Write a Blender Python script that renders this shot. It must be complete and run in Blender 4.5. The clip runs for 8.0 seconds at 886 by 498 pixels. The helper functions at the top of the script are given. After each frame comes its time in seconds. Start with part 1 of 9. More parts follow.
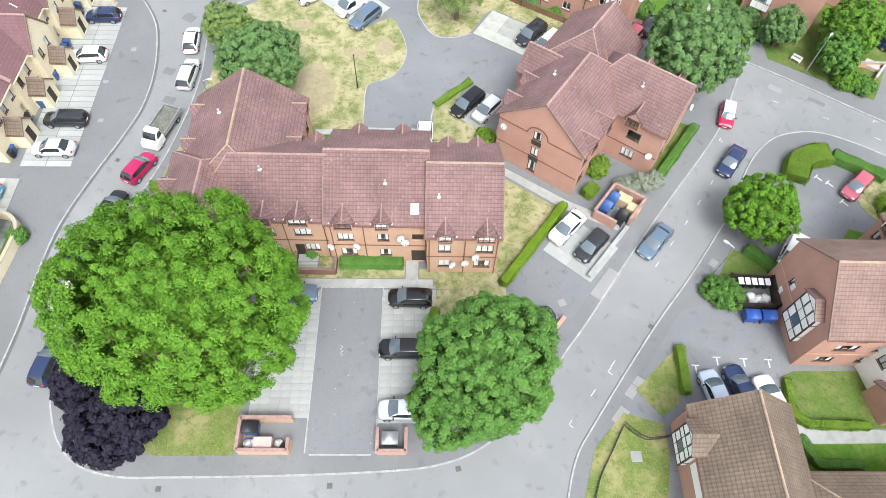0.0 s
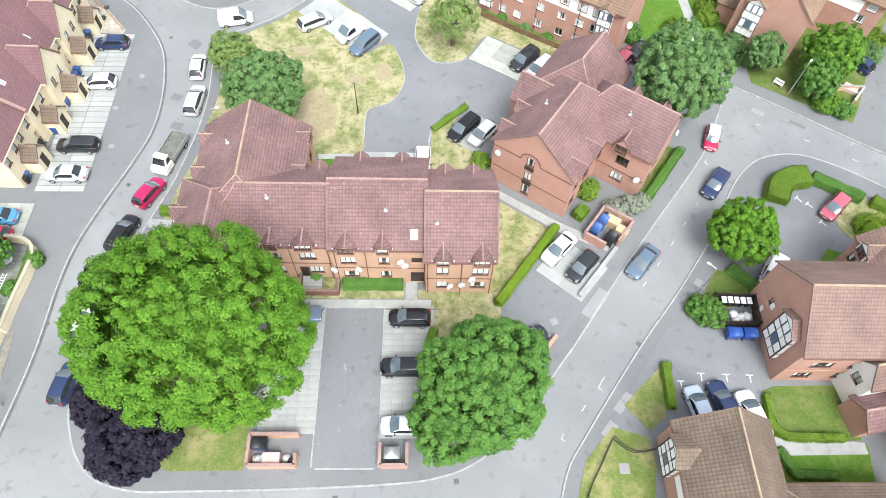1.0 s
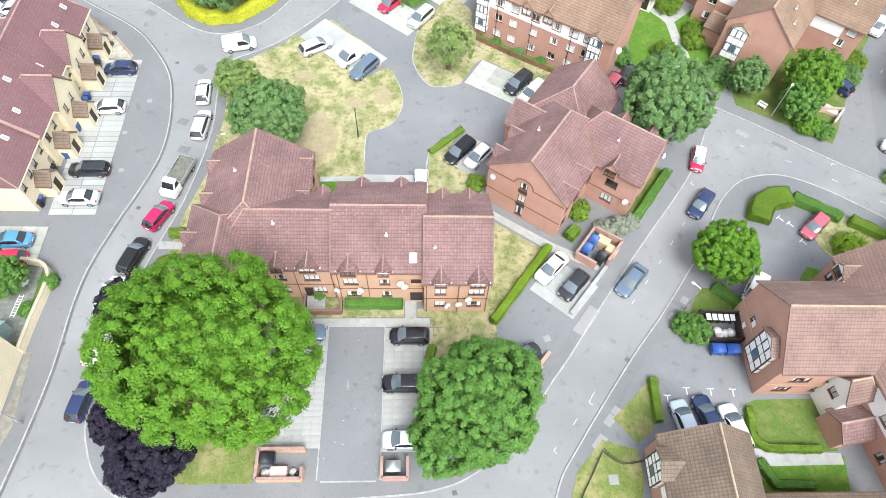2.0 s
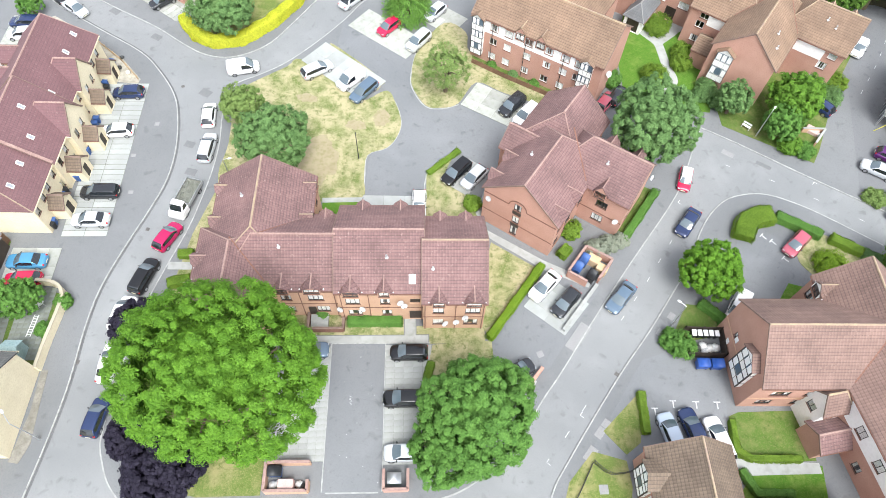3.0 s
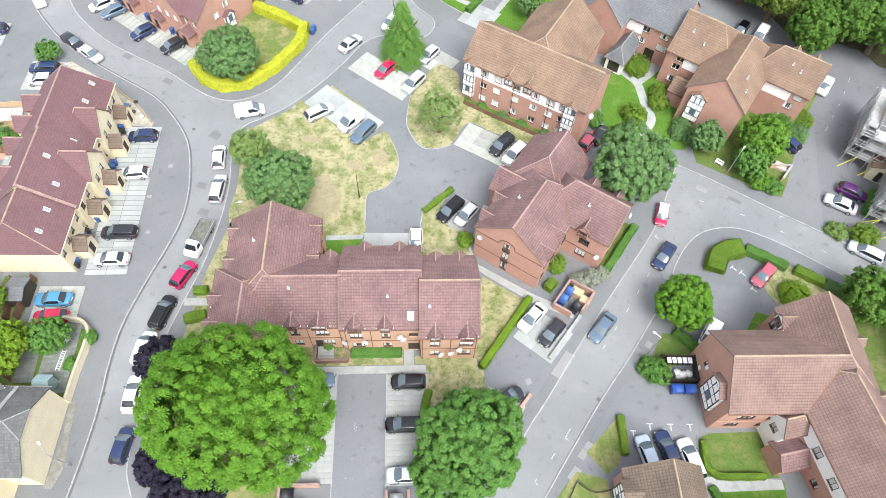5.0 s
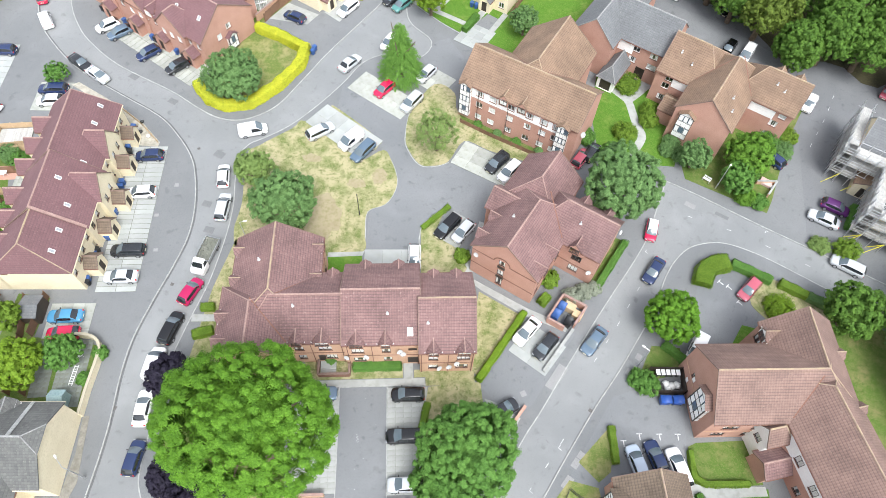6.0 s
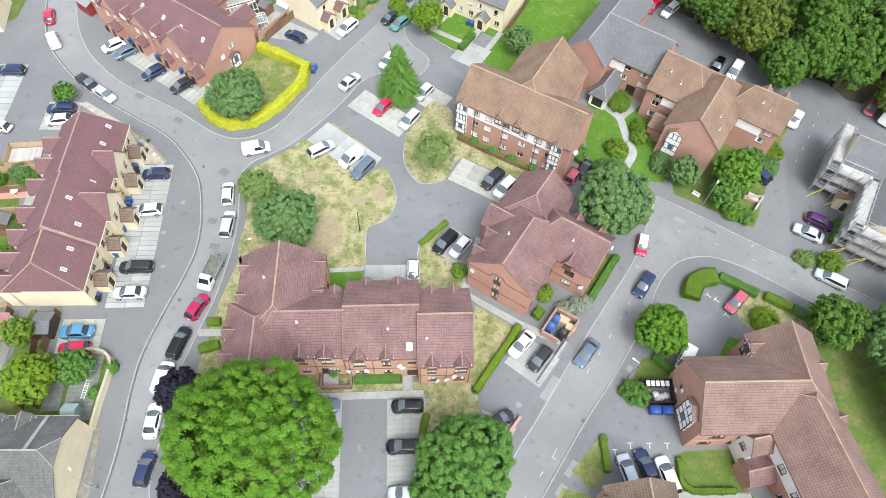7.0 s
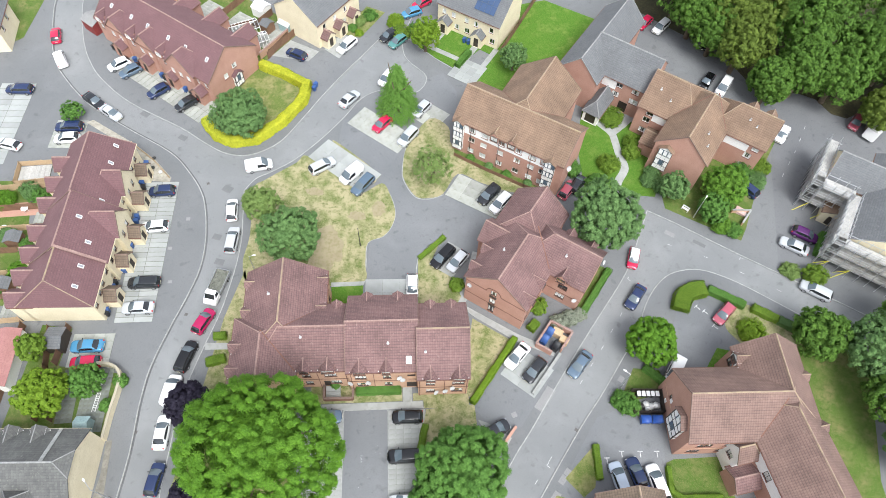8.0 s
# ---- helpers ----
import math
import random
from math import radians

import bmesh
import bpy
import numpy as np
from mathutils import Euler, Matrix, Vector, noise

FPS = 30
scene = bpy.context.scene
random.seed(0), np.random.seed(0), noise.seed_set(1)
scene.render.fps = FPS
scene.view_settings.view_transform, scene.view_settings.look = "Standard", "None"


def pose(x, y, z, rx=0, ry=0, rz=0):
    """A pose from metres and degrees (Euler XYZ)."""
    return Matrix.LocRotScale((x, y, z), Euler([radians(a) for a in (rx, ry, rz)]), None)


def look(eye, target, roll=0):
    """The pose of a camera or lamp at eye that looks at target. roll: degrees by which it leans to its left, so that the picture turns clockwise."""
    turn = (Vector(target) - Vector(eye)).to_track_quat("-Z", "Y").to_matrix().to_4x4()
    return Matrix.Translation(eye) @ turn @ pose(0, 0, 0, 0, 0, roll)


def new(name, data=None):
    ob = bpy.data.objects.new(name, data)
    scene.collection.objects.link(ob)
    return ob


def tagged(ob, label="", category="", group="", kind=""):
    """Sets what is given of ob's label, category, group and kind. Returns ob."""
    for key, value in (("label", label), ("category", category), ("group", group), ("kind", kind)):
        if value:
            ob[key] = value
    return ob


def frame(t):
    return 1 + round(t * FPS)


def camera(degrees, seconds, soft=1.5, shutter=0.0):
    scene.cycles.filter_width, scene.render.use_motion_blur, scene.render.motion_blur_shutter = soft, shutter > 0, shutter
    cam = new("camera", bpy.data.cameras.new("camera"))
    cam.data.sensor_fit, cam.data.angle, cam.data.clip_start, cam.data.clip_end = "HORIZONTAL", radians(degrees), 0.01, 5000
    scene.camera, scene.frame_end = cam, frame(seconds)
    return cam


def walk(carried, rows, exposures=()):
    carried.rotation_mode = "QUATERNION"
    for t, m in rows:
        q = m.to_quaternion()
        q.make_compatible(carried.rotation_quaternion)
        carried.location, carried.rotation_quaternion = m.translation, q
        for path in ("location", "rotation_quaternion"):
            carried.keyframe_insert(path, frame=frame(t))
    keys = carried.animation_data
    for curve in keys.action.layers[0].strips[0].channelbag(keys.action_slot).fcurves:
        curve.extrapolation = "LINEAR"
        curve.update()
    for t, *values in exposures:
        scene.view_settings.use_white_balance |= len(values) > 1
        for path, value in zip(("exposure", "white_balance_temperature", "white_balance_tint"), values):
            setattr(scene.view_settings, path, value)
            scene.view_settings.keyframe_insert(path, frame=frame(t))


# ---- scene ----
cam = camera(69.0, 8.0, soft=0.88)
PATH = [
    (0.0, (0.971, -0.227, 54.631), (-3.130, 29.687, 2.782), 2.23),
    (0.5, (0.862, -0.121, 56.472), (-3.094, 29.855, 4.647), 2.35),
    (1.0, (0.757, -0.017, 58.325), (-3.057, 30.019, 6.525), 2.46),
    (1.5, (0.658, 0.084, 60.189), (-3.019, 30.179, 8.413), 2.57),
    (2.0, (0.564, 0.184, 62.063), (-2.980, 30.334, 10.310), 2.66),
    (2.5, (0.476, 0.281, 63.945), (-2.941, 30.486, 12.214), 2.75),
    (3.0, (0.392, 0.377, 65.833), (-2.901, 30.634, 14.125), 2.84),
    (3.5, (0.315, 0.470, 67.725), (-2.859, 30.778, 16.040), 2.91),
    (4.0, (0.242, 0.561, 69.622), (-2.818, 30.918, 17.958), 2.98),
    (4.5, (0.175, 0.650, 71.520), (-2.775, 31.055, 19.878), 3.03),
    (5.0, (0.113, 0.737, 73.418), (-2.732, 31.188, 21.798), 3.08),
    (5.5, (0.056, 0.822, 75.316), (-2.688, 31.317, 23.716), 3.13),
    (6.0, (0.005, 0.904, 77.210), (-2.644, 31.443, 25.632), 3.16),
    (6.5, (-0.041, 0.984, 79.101), (-2.599, 31.565, 27.543), 3.19),
    (7.0, (-0.082, 1.063, 80.986), (-2.554, 31.684, 29.448), 3.21),
    (7.5, (-0.117, 1.139, 82.865), (-2.508, 31.799, 31.345), 3.22),
    (8.0, (-0.147, 1.213, 84.734), (-2.462, 31.911, 33.234), 3.22),
]
walk(cam, [(t, look(eye, target, roll)) for t, eye, target, roll in PATH], [(0.0, 1.54, 6350, 9.6), (1.5, 1.67, 6350, 9.6), (4.0, 1.63, 6350, 9.6), (6.0, 1.51, 6350, 9.6), (8.0, 1.31, 6350, 9.6)])

# ---- light: bright overcast day ----
world = bpy.data.worlds.new("overcast_sky")
scene.world = world
world.use_nodes = True
wn, wl = world.node_tree.nodes, world.node_tree.links
sky = wn.new("ShaderNodeTexSky")
sky.sky_type, sky.sun_disc = "NISHITA", False
sky.sun_elevation, sky.sun_rotation = radians(58), radians(155)
sky.dust_density, sky.air_density, sky.ozone_density = 2.0, 1.0, 1.0
grey = wn.new("ShaderNodeHueSaturation")
grey.inputs["Saturation"].default_value = 0.3
wl.new(sky.outputs["Color"], grey.inputs["Color"])
wl.new(grey.outputs["Color"], wn["Background"].inputs["Color"])
wn["Background"].inputs["Strength"].default_value = 0.132
sun = new("sun", bpy.data.lights.new("sun", "SUN"))
sun.data.energy, sun.data.angle, sun.data.color = 1.35, radians(30), (1.0, 1.0, 0.97)
sun.matrix_world = look((0, 0, 60), (Vector((0, 0, 60)) - Vector((math.sin(radians(155)) * math.cos(radians(58)), math.cos(radians(155)) * math.cos(radians(58)), math.sin(radians(58))))))

# ---- materials ----
def material(name, c1, c2, rough=0.85, big=0.15, fine=6.0, c3=None, bump=0.25, metal=0.0, spread=0.5, coat=0.0, per_object=0.0):
    """Two scales of noise over base colours, with fine relief."""
    m = bpy.data.materials.new(name)
    m.use_nodes = True
    n, l = m.node_tree.nodes, m.node_tree.links
    b = n["Principled BSDF"]
    tc = n.new("ShaderNodeTexCoord")
    def noise_at(scale, detail=4.0):
        t = n.new("ShaderNodeTexNoise")
        t.inputs["Scale"].default_value, t.inputs["Detail"].default_value = scale, detail
        l.new(tc.outputs["Object"], t.inputs["Vector"])
        return t
    a, f = noise_at(big, 5.0), noise_at(fine, 6.0)
    ramp = n.new("ShaderNodeValToRGB")
    ramp.color_ramp.elements[0].position, ramp.color_ramp.elements[1].position = 0.5 - spread * 0.4, 0.5 + spread * 0.4
    ramp.color_ramp.elements[0].color, ramp.color_ramp.elements[1].color = (*c1, 1), (*c2, 1)
    l.new(a.outputs["Fac"], ramp.inputs["Fac"])
    mix = n.new("ShaderNodeMix")
    mix.data_type = "RGBA"
    mix.inputs[7].default_value = (*(c3 or [x * 0.72 for x in c1]), 1)
    l.new(ramp.outputs["Color"], mix.inputs[6])
    fr = n.new("ShaderNodeMapRange")
    fr.inputs[1].default_value, fr.inputs[2].default_value, fr.inputs[3].default_value, fr.inputs[4].default_value = 0.45, 0.75, 0.0, 0.75
    l.new(f.outputs["Fac"], fr.inputs[0])
    l.new(fr.outputs[0], mix.inputs[0])
    out = mix.outputs[2]
    if per_object:
        oi, hs, mr = n.new("ShaderNodeObjectInfo"), n.new("ShaderNodeHueSaturation"), n.new("ShaderNodeMapRange")
        mr.inputs[3].default_value, mr.inputs[4].default_value = 1 - per_object, 1 + per_object
        l.new(oi.outputs["Random"], mr.inputs[0])
        l.new(mr.outputs[0], hs.inputs["Value"])
        l.new(out, hs.inputs["Color"])
        out = hs.outputs["Color"]
    l.new(out, b.inputs["Base Color"])
    b.inputs["Roughness"].default_value, b.inputs["Metallic"].default_value = rough, metal
    b.inputs["Coat Weight"].default_value = coat
    if bump:
        bp = n.new("ShaderNodeBump")
        bp.inputs["Strength"].default_value, bp.inputs["Distance"].default_value = bump, 0.02
        l.new(f.outputs["Fac"], bp.inputs["Height"])
        l.new(bp.outputs["Normal"], b.inputs["Normal"])
    return m


def plain(name, c, rough=0.5, metal=0.0, coat=0.0, transmission=0.0):
    m = bpy.data.materials.new(name)
    m.use_nodes = True
    b = m.node_tree.nodes["Principled BSDF"]
    b.inputs["Base Color"].default_value = (*c, 1)
    b.inputs["Roughness"].default_value, b.inputs["Metallic"].default_value = rough, metal
    b.inputs["Coat Weight"].default_value, b.inputs["Transmission Weight"].default_value = coat, transmission
    return m


def tile_material(name, c1, c2, joint, speck, col=0.30, row=0.34, lines=0.7, roll_shade=0.07, relief=0.4, blot=0.2):
    """Interlocking roof tiles: columns and courses at true size in the slope's own metres, weathered and lichen-specked."""
    m = bpy.data.materials.new(name)
    m.use_nodes = True
    n, l = m.node_tree.nodes, m.node_tree.links
    b = n["Principled BSDF"]
    uv = n.new("ShaderNodeUVMap")
    br = n.new("ShaderNodeTexBrick")
    br.offset, br.squash = 0.0, 1.0
    for k, v in (("Scale", 1.0), ("Mortar Size", 0.004), ("Mortar Smooth", 0.3), ("Bias", 0.0), ("Brick Width", col), ("Row Height", row)):
        br.inputs[k].default_value = v
    br.inputs["Color1"].default_value, br.inputs["Color2"].default_value, br.inputs["Mortar"].default_value = (*c1, 1), (*c2, 1), (*joint, 1)
    l.new(uv.outputs["UV"], br.inputs["Vector"])
    tc = n.new("ShaderNodeTexCoord")
    big, fine = n.new("ShaderNodeTexNoise"), n.new("ShaderNodeTexNoise")
    for t, s in ((big, 0.35), (fine, 4.5)):
        t.inputs["Scale"].default_value, t.inputs["Detail"].default_value = s, 6.0
        l.new(tc.outputs["Object"], t.inputs["Vector"])
    hs, mr = n.new("ShaderNodeHueSaturation"), n.new("ShaderNodeMapRange")
    mr.inputs[1].default_value, mr.inputs[2].default_value, mr.inputs[3].default_value, mr.inputs[4].default_value = 0.3, 0.7, 1 - blot, 1 + blot
    l.new(big.outputs["Fac"], mr.inputs[0])
    # painted shading: each course is darker along its lower lap, each column's roll paler as a highlight
    sep = n.new("ShaderNodeSeparateXYZ")
    l.new(uv.outputs["UV"], sep.inputs[0])
    def math_node(op, a, c):
        q = n.new("ShaderNodeMath")
        q.operation = op
        for k, v in enumerate((a, c)):
            if v is None:
                continue
            if isinstance(v, float):
                q.inputs[k].default_value = v
            else:
                l.new(v, q.inputs[k])
        return q.outputs[0]
    lap_shade, roll = n.new("ShaderNodeMapRange"), n.new("ShaderNodeMapRange")
    l.new(math_node("FRACT", math_node("DIVIDE", sep.outputs["Y"], row), None), lap_shade.inputs[0])
    lap_shade.inputs[1].default_value, lap_shade.inputs[2].default_value, lap_shade.inputs[3].default_value, lap_shade.inputs[4].default_value = 0.06, 0.3, lines, 1.05
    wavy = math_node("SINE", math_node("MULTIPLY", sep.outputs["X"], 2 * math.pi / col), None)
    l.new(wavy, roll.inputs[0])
    roll.inputs[1].default_value, roll.inputs[2].default_value, roll.inputs[3].default_value, roll.inputs[4].default_value = -0.2, 1.0, 1 - roll_shade * 0.7, 1 + roll_shade * 1.4
    l.new(math_node("MULTIPLY", mr.outputs[0], math_node("MULTIPLY", lap_shade.outputs[0], roll.outputs[0])), hs.inputs["Value"])
    l.new(br.outputs["Color"], hs.inputs["Color"])
    mix, sp = n.new("ShaderNodeMix"), n.new("ShaderNodeMapRange")
    mix.data_type = "RGBA"
    mix.inputs[7].default_value = (*speck, 1)
    sp.inputs[1].default_value, sp.inputs[2].default_value, sp.inputs[3].default_value, sp.inputs[4].default_value = 0.60, 0.74, 0.0, 0.6
    l.new(fine.outputs["Fac"], sp.inputs[0])
    l.new(sp.outputs[0], mix.inputs[0])
    l.new(hs.outputs["Color"], mix.inputs[6])
    l.new(mix.outputs[2], b.inputs["Base Color"])
    b.inputs["Roughness"].default_value = 0.8
    bp = n.new("ShaderNodeBump")
    bp.inputs["Strength"].default_value, bp.inputs["Distance"].default_value = relief, 0.015
    l.new(wavy, bp.inputs["Height"])
    l.new(bp.outputs["Normal"], b.inputs["Normal"])
    return m


def leaf_material(name, dark, light, rough=0.6):
    """Leaves that vary one by one and from bough to bough, with light passing through the blade."""
    m = bpy.data.materials.new(name)
    m.use_nodes = True
    n, l = m.node_tree.nodes, m.node_tree.links
    b = n["Principled BSDF"]
    g, ramp = n.new("ShaderNodeNewGeometry"), n.new("ShaderNodeValToRGB")
    ramp.color_ramp.elements[0].color, ramp.color_ramp.elements[1].color = (*dark, 1), (*light, 1)
    tc, bough, mean = n.new("ShaderNodeTexCoord"), n.new("ShaderNodeTexNoise"), n.new("ShaderNodeMix")
    bough.inputs["Scale"].default_value, bough.inputs["Detail"].default_value = 0.9, 2.0
    l.new(tc.outputs["Object"], bough.inputs["Vector"])
    mean.inputs[0].default_value = 0.6
    l.new(g.outputs["Random Per Island"], mean.inputs[2])
    l.new(bough.outputs["Fac"], mean.inputs[3])
    l.new(mean.outputs[0], ramp.inputs["Fac"])
    l.new(ramp.outputs["Color"], b.inputs["Base Color"])
    b.inputs["Roughness"].default_value = rough
    b.inputs["Specular IOR Level"].default_value = 0.12
    tr, add = n.new("ShaderNodeBsdfTranslucent"), n.new("ShaderNodeMixShader")
    l.new(ramp.outputs["Color"], tr.inputs["Color"])
    add.inputs[0].default_value = 0.12
    l.new(b.outputs[0], add.inputs[1])
    l.new(tr.outputs[0], add.inputs[2])
    l.new(add.outputs[0], n["Material Output"].inputs["Surface"])
    return m


def ground_material(name, c1, c2, stain):
    """Worn asphalt: broad tyre-polished bands, blotches, small dark stains and stone grain."""
    m = material(name, c1, c2, 0.9, 0.07, 14.0, [x * 0.8 for x in c1], 0.35, spread=0.5)
    n, l = m.node_tree.nodes, m.node_tree.links
    b = n["Principled BSDF"]
    base = b.inputs["Base Color"].links[0].from_socket
    tc = [k for k in n if k.type == "TEX_COORD"][0]
    for scale, lo, hi, amount, col in ((0.9, 0.60, 0.72, 0.6, stain), (0.22, 0.54, 0.74, 0.28, [min(1, x * 1.2) for x in c2]), (3.1, 0.66, 0.72, 0.55, stain)):
        t, r, mix = n.new("ShaderNodeTexNoise"), n.new("ShaderNodeMapRange"), n.new("ShaderNodeMix")
        t.inputs["Scale"].default_value, t.inputs["Detail"].default_value, t.inputs["Distortion"].default_value = scale, 5.0, 0.4
        l.new(tc.outputs["Object"], t.inputs["Vector"])
        r.inputs[1].default_value, r.inputs[2].default_value, r.inputs[3].default_value, r.inputs[4].default_value = lo, hi, 0.0, amount
        l.new(t.outputs["Fac"], r.inputs[0])
        mix.data_type = "RGBA"
        mix.inputs[7].default_value = (*col, 1)
        l.new(r.outputs[0], mix.inputs[0])
        l.new(base, mix.inputs[6])
        base = mix.outputs[2]
    l.new(base, b.inputs["Base Color"])
    return m


ASPHALT = ground_material("worn_asphalt", (0.186, 0.193, 0.197), (0.262, 0.268, 0.268), (0.128, 0.131, 0.133))
FOOTWAY = ground_material("footway_asphalt", (0.148, 0.154, 0.159), (0.198, 0.203, 0.206), (0.11, 0.112, 0.115))
LOT = ground_material("dark_asphalt", (0.158, 0.166, 0.174), (0.214, 0.220, 0.226), (0.10, 0.102, 0.105))
CONCRETE = material("concrete_slabs", (0.30, 0.308, 0.295), (0.39, 0.395, 0.38), 0.9, 0.3, 1.4, (0.25, 0.26, 0.23), 0.2, per_object=0.07)
KERB = material("kerb_concrete", (0.27, 0.275, 0.265), (0.41, 0.415, 0.40), 0.9, 1.2, 4.0, (0.22, 0.225, 0.21))
PAINT = material("road_paint", (0.48, 0.48, 0.47), (0.66, 0.66, 0.65), 0.7, 0.8, 3.0, (0.27, 0.27, 0.27), 0.1)
def grass_material(name, green, straw, bare, dry, bare_at=0.64):
    """Lawn in patches: green tufts among straw-dry grass at several scales, with worn spots. dry: the share of straw."""
    m = bpy.data.materials.new(name)
    m.use_nodes = True
    n, l = m.node_tree.nodes, m.node_tree.links
    b = n["Principled BSDF"]
    tc = n.new("ShaderNodeTexCoord")
    def layer(scale, lo, hi, under, over, warp=0.15):
        t, r, mix = n.new("ShaderNodeTexNoise"), n.new("ShaderNodeMapRange"), n.new("ShaderNodeMix")
        t.inputs["Scale"].default_value, t.inputs["Detail"].default_value, t.inputs["Roughness"].default_value, t.inputs["Distortion"].default_value = scale, 7.0, 0.62, warp
        l.new(tc.outputs["Object"], t.inputs["Vector"])
        r.inputs[1].default_value, r.inputs[2].default_value = lo, hi
        l.new(t.outputs["Fac"], r.inputs[0])
        mix.data_type = "RGBA"
        l.new(r.outputs[0], mix.inputs[0])
        for k, v in ((6, under), (7, over)):
            if isinstance(v, tuple):
                mix.inputs[k].default_value = (*v, 1)
            else:
                l.new(v, mix.inputs[k])
        return mix.outputs[2], t
    c, _ = layer(0.4, 0.58 - dry * 0.4, 0.78 - dry * 0.4, green, straw)
    c, _ = layer(0.16, bare_at - 0.04, bare_at + 0.12, c, bare)
    lush = tuple(x * 0.8 for x in green)
    c, fine = layer(1.7, 0.5, 0.7, c, lush)
    c, grain = layer(11.0, 0.5, 0.75, c, tuple(min(1, x * 1.15) for x in straw))
    l.new(c, b.inputs["Base Color"])
    b.inputs["Roughness"].default_value = 0.95
    b.inputs["Specular IOR Level"].default_value = 0.15
    bp = n.new("ShaderNodeBump")
    bp.inputs["Strength"].default_value, bp.inputs["Distance"].default_value = 0.9, 0.04
    l.new(grain.outputs["Fac"], bp.inputs["Height"])
    l.new(bp.outputs["Normal"], b.inputs["Normal"])
    return m


GRASS = grass_material("mown_grass", (0.085, 0.145, 0.028), (0.185, 0.185, 0.075), (0.25, 0.22, 0.12), 0.28, 0.7)
DRYGRASS = grass_material("dry_grass", (0.135, 0.17, 0.052), (0.36, 0.325, 0.19), (0.39, 0.325, 0.215), 0.5, 0.62)
MIXGRASS = grass_material("worn_lawn_grass", (0.115, 0.165, 0.038), (0.26, 0.245, 0.11), (0.33, 0.28, 0.16), 0.38, 0.66)
LUSH = grass_material("lush_grass", (0.075, 0.17, 0.02), (0.16, 0.225, 0.05), (0.24, 0.24, 0.10), 0.18, 0.72)
SOIL = material("bare_soil", (0.27, 0.225, 0.14), (0.33, 0.285, 0.18), 0.95, 0.8, 2.4, (0.21, 0.20, 0.09), 0.5, spread=0.8)
BRICK = material("red_brick", (0.415, 0.232, 0.175), (0.48, 0.285, 0.22), 0.9, 0.5, 7.0, (0.35, 0.185, 0.14), 0.3)
BRICK_PALE = material("orange_brick", (0.48, 0.30, 0.20), (0.55, 0.355, 0.24), 0.9, 0.5, 7.0, (0.41, 0.245, 0.165), 0.3)
BRICK_DARK = material("brown_brick", (0.17, 0.085, 0.06), (0.22, 0.11, 0.08), 0.9, 0.5, 7.0)
STONE = material("cream_stone", (0.72, 0.635, 0.445), (0.80, 0.715, 0.52), 0.9, 0.5, 5.0, (0.63, 0.545, 0.37), 0.3)
RENDER = material("white_render", (0.80, 0.79, 0.77), (0.86, 0.855, 0.83), 0.85, 0.4, 4.0, (0.74, 0.73, 0.70), 0.1)
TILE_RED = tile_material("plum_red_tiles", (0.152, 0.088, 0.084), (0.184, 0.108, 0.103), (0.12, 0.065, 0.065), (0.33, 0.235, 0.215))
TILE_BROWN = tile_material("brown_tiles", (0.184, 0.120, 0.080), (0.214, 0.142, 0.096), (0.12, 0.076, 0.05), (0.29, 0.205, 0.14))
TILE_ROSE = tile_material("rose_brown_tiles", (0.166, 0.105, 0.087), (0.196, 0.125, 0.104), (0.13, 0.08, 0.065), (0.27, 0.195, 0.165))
TILE_GREY = tile_material("slate_grey_tiles", (0.122, 0.127, 0.132), (0.142, 0.147, 0.152), (0.08, 0.08, 0.085), (0.25, 0.25, 0.24), lines=0.9, roll_shade=0.02, relief=0.12, blot=0.09)
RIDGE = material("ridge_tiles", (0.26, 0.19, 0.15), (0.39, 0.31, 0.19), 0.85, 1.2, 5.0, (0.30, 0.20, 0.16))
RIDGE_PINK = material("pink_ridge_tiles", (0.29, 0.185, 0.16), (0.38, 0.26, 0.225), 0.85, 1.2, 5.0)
TILE_PLUM = tile_material("dark_plum_tiles", (0.14, 0.072, 0.077), (0.156, 0.082, 0.087), (0.09, 0.05, 0.05), (0.26, 0.18, 0.175), lines=0.9, roll_shade=0.02, relief=0.12, blot=0.09)
TILE_SLATE = tile_material("dark_slate_tiles", (0.088, 0.089, 0.086), (0.118, 0.118, 0.112), (0.05, 0.05, 0.052), (0.20, 0.20, 0.17), lines=0.9, roll_shade=0.02, relief=0.12, blot=0.16)
# asphalt with vignetting put into its base colour as a darker grey
COURT = ground_material("vignette_dark_asphalt", (0.135, 0.14, 0.147), (0.18, 0.184, 0.19), (0.09, 0.092, 0.095))
VERGE = material("verge_tiles", (0.17, 0.115, 0.095), (0.25, 0.175, 0.14), 0.85, 1.2, 5.0)
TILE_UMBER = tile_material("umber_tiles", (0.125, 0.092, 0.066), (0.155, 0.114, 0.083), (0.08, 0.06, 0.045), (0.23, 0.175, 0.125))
GUTTER_DARK = material("gutter_asphalt", (0.10, 0.102, 0.104), (0.145, 0.148, 0.15), 0.9, 0.5, 7.0)
RIDGE_GREY = material("grey_ridge_tiles", (0.24, 0.24, 0.24), (0.32, 0.32, 0.31), 0.85, 1.2, 5.0)
DARK_WOOD = material("dark_stained_wood", (0.035, 0.026, 0.02), (0.06, 0.045, 0.035), 0.6, 1.0, 8.0)
BROWN_WOOD = material("brown_fence_wood", (0.16, 0.09, 0.055), (0.23, 0.13, 0.08), 0.8, 1.0, 8.0, per_object=0.15)
WHITE_TRIM = plain("white_upvc", (0.78, 0.78, 0.77), 0.4)
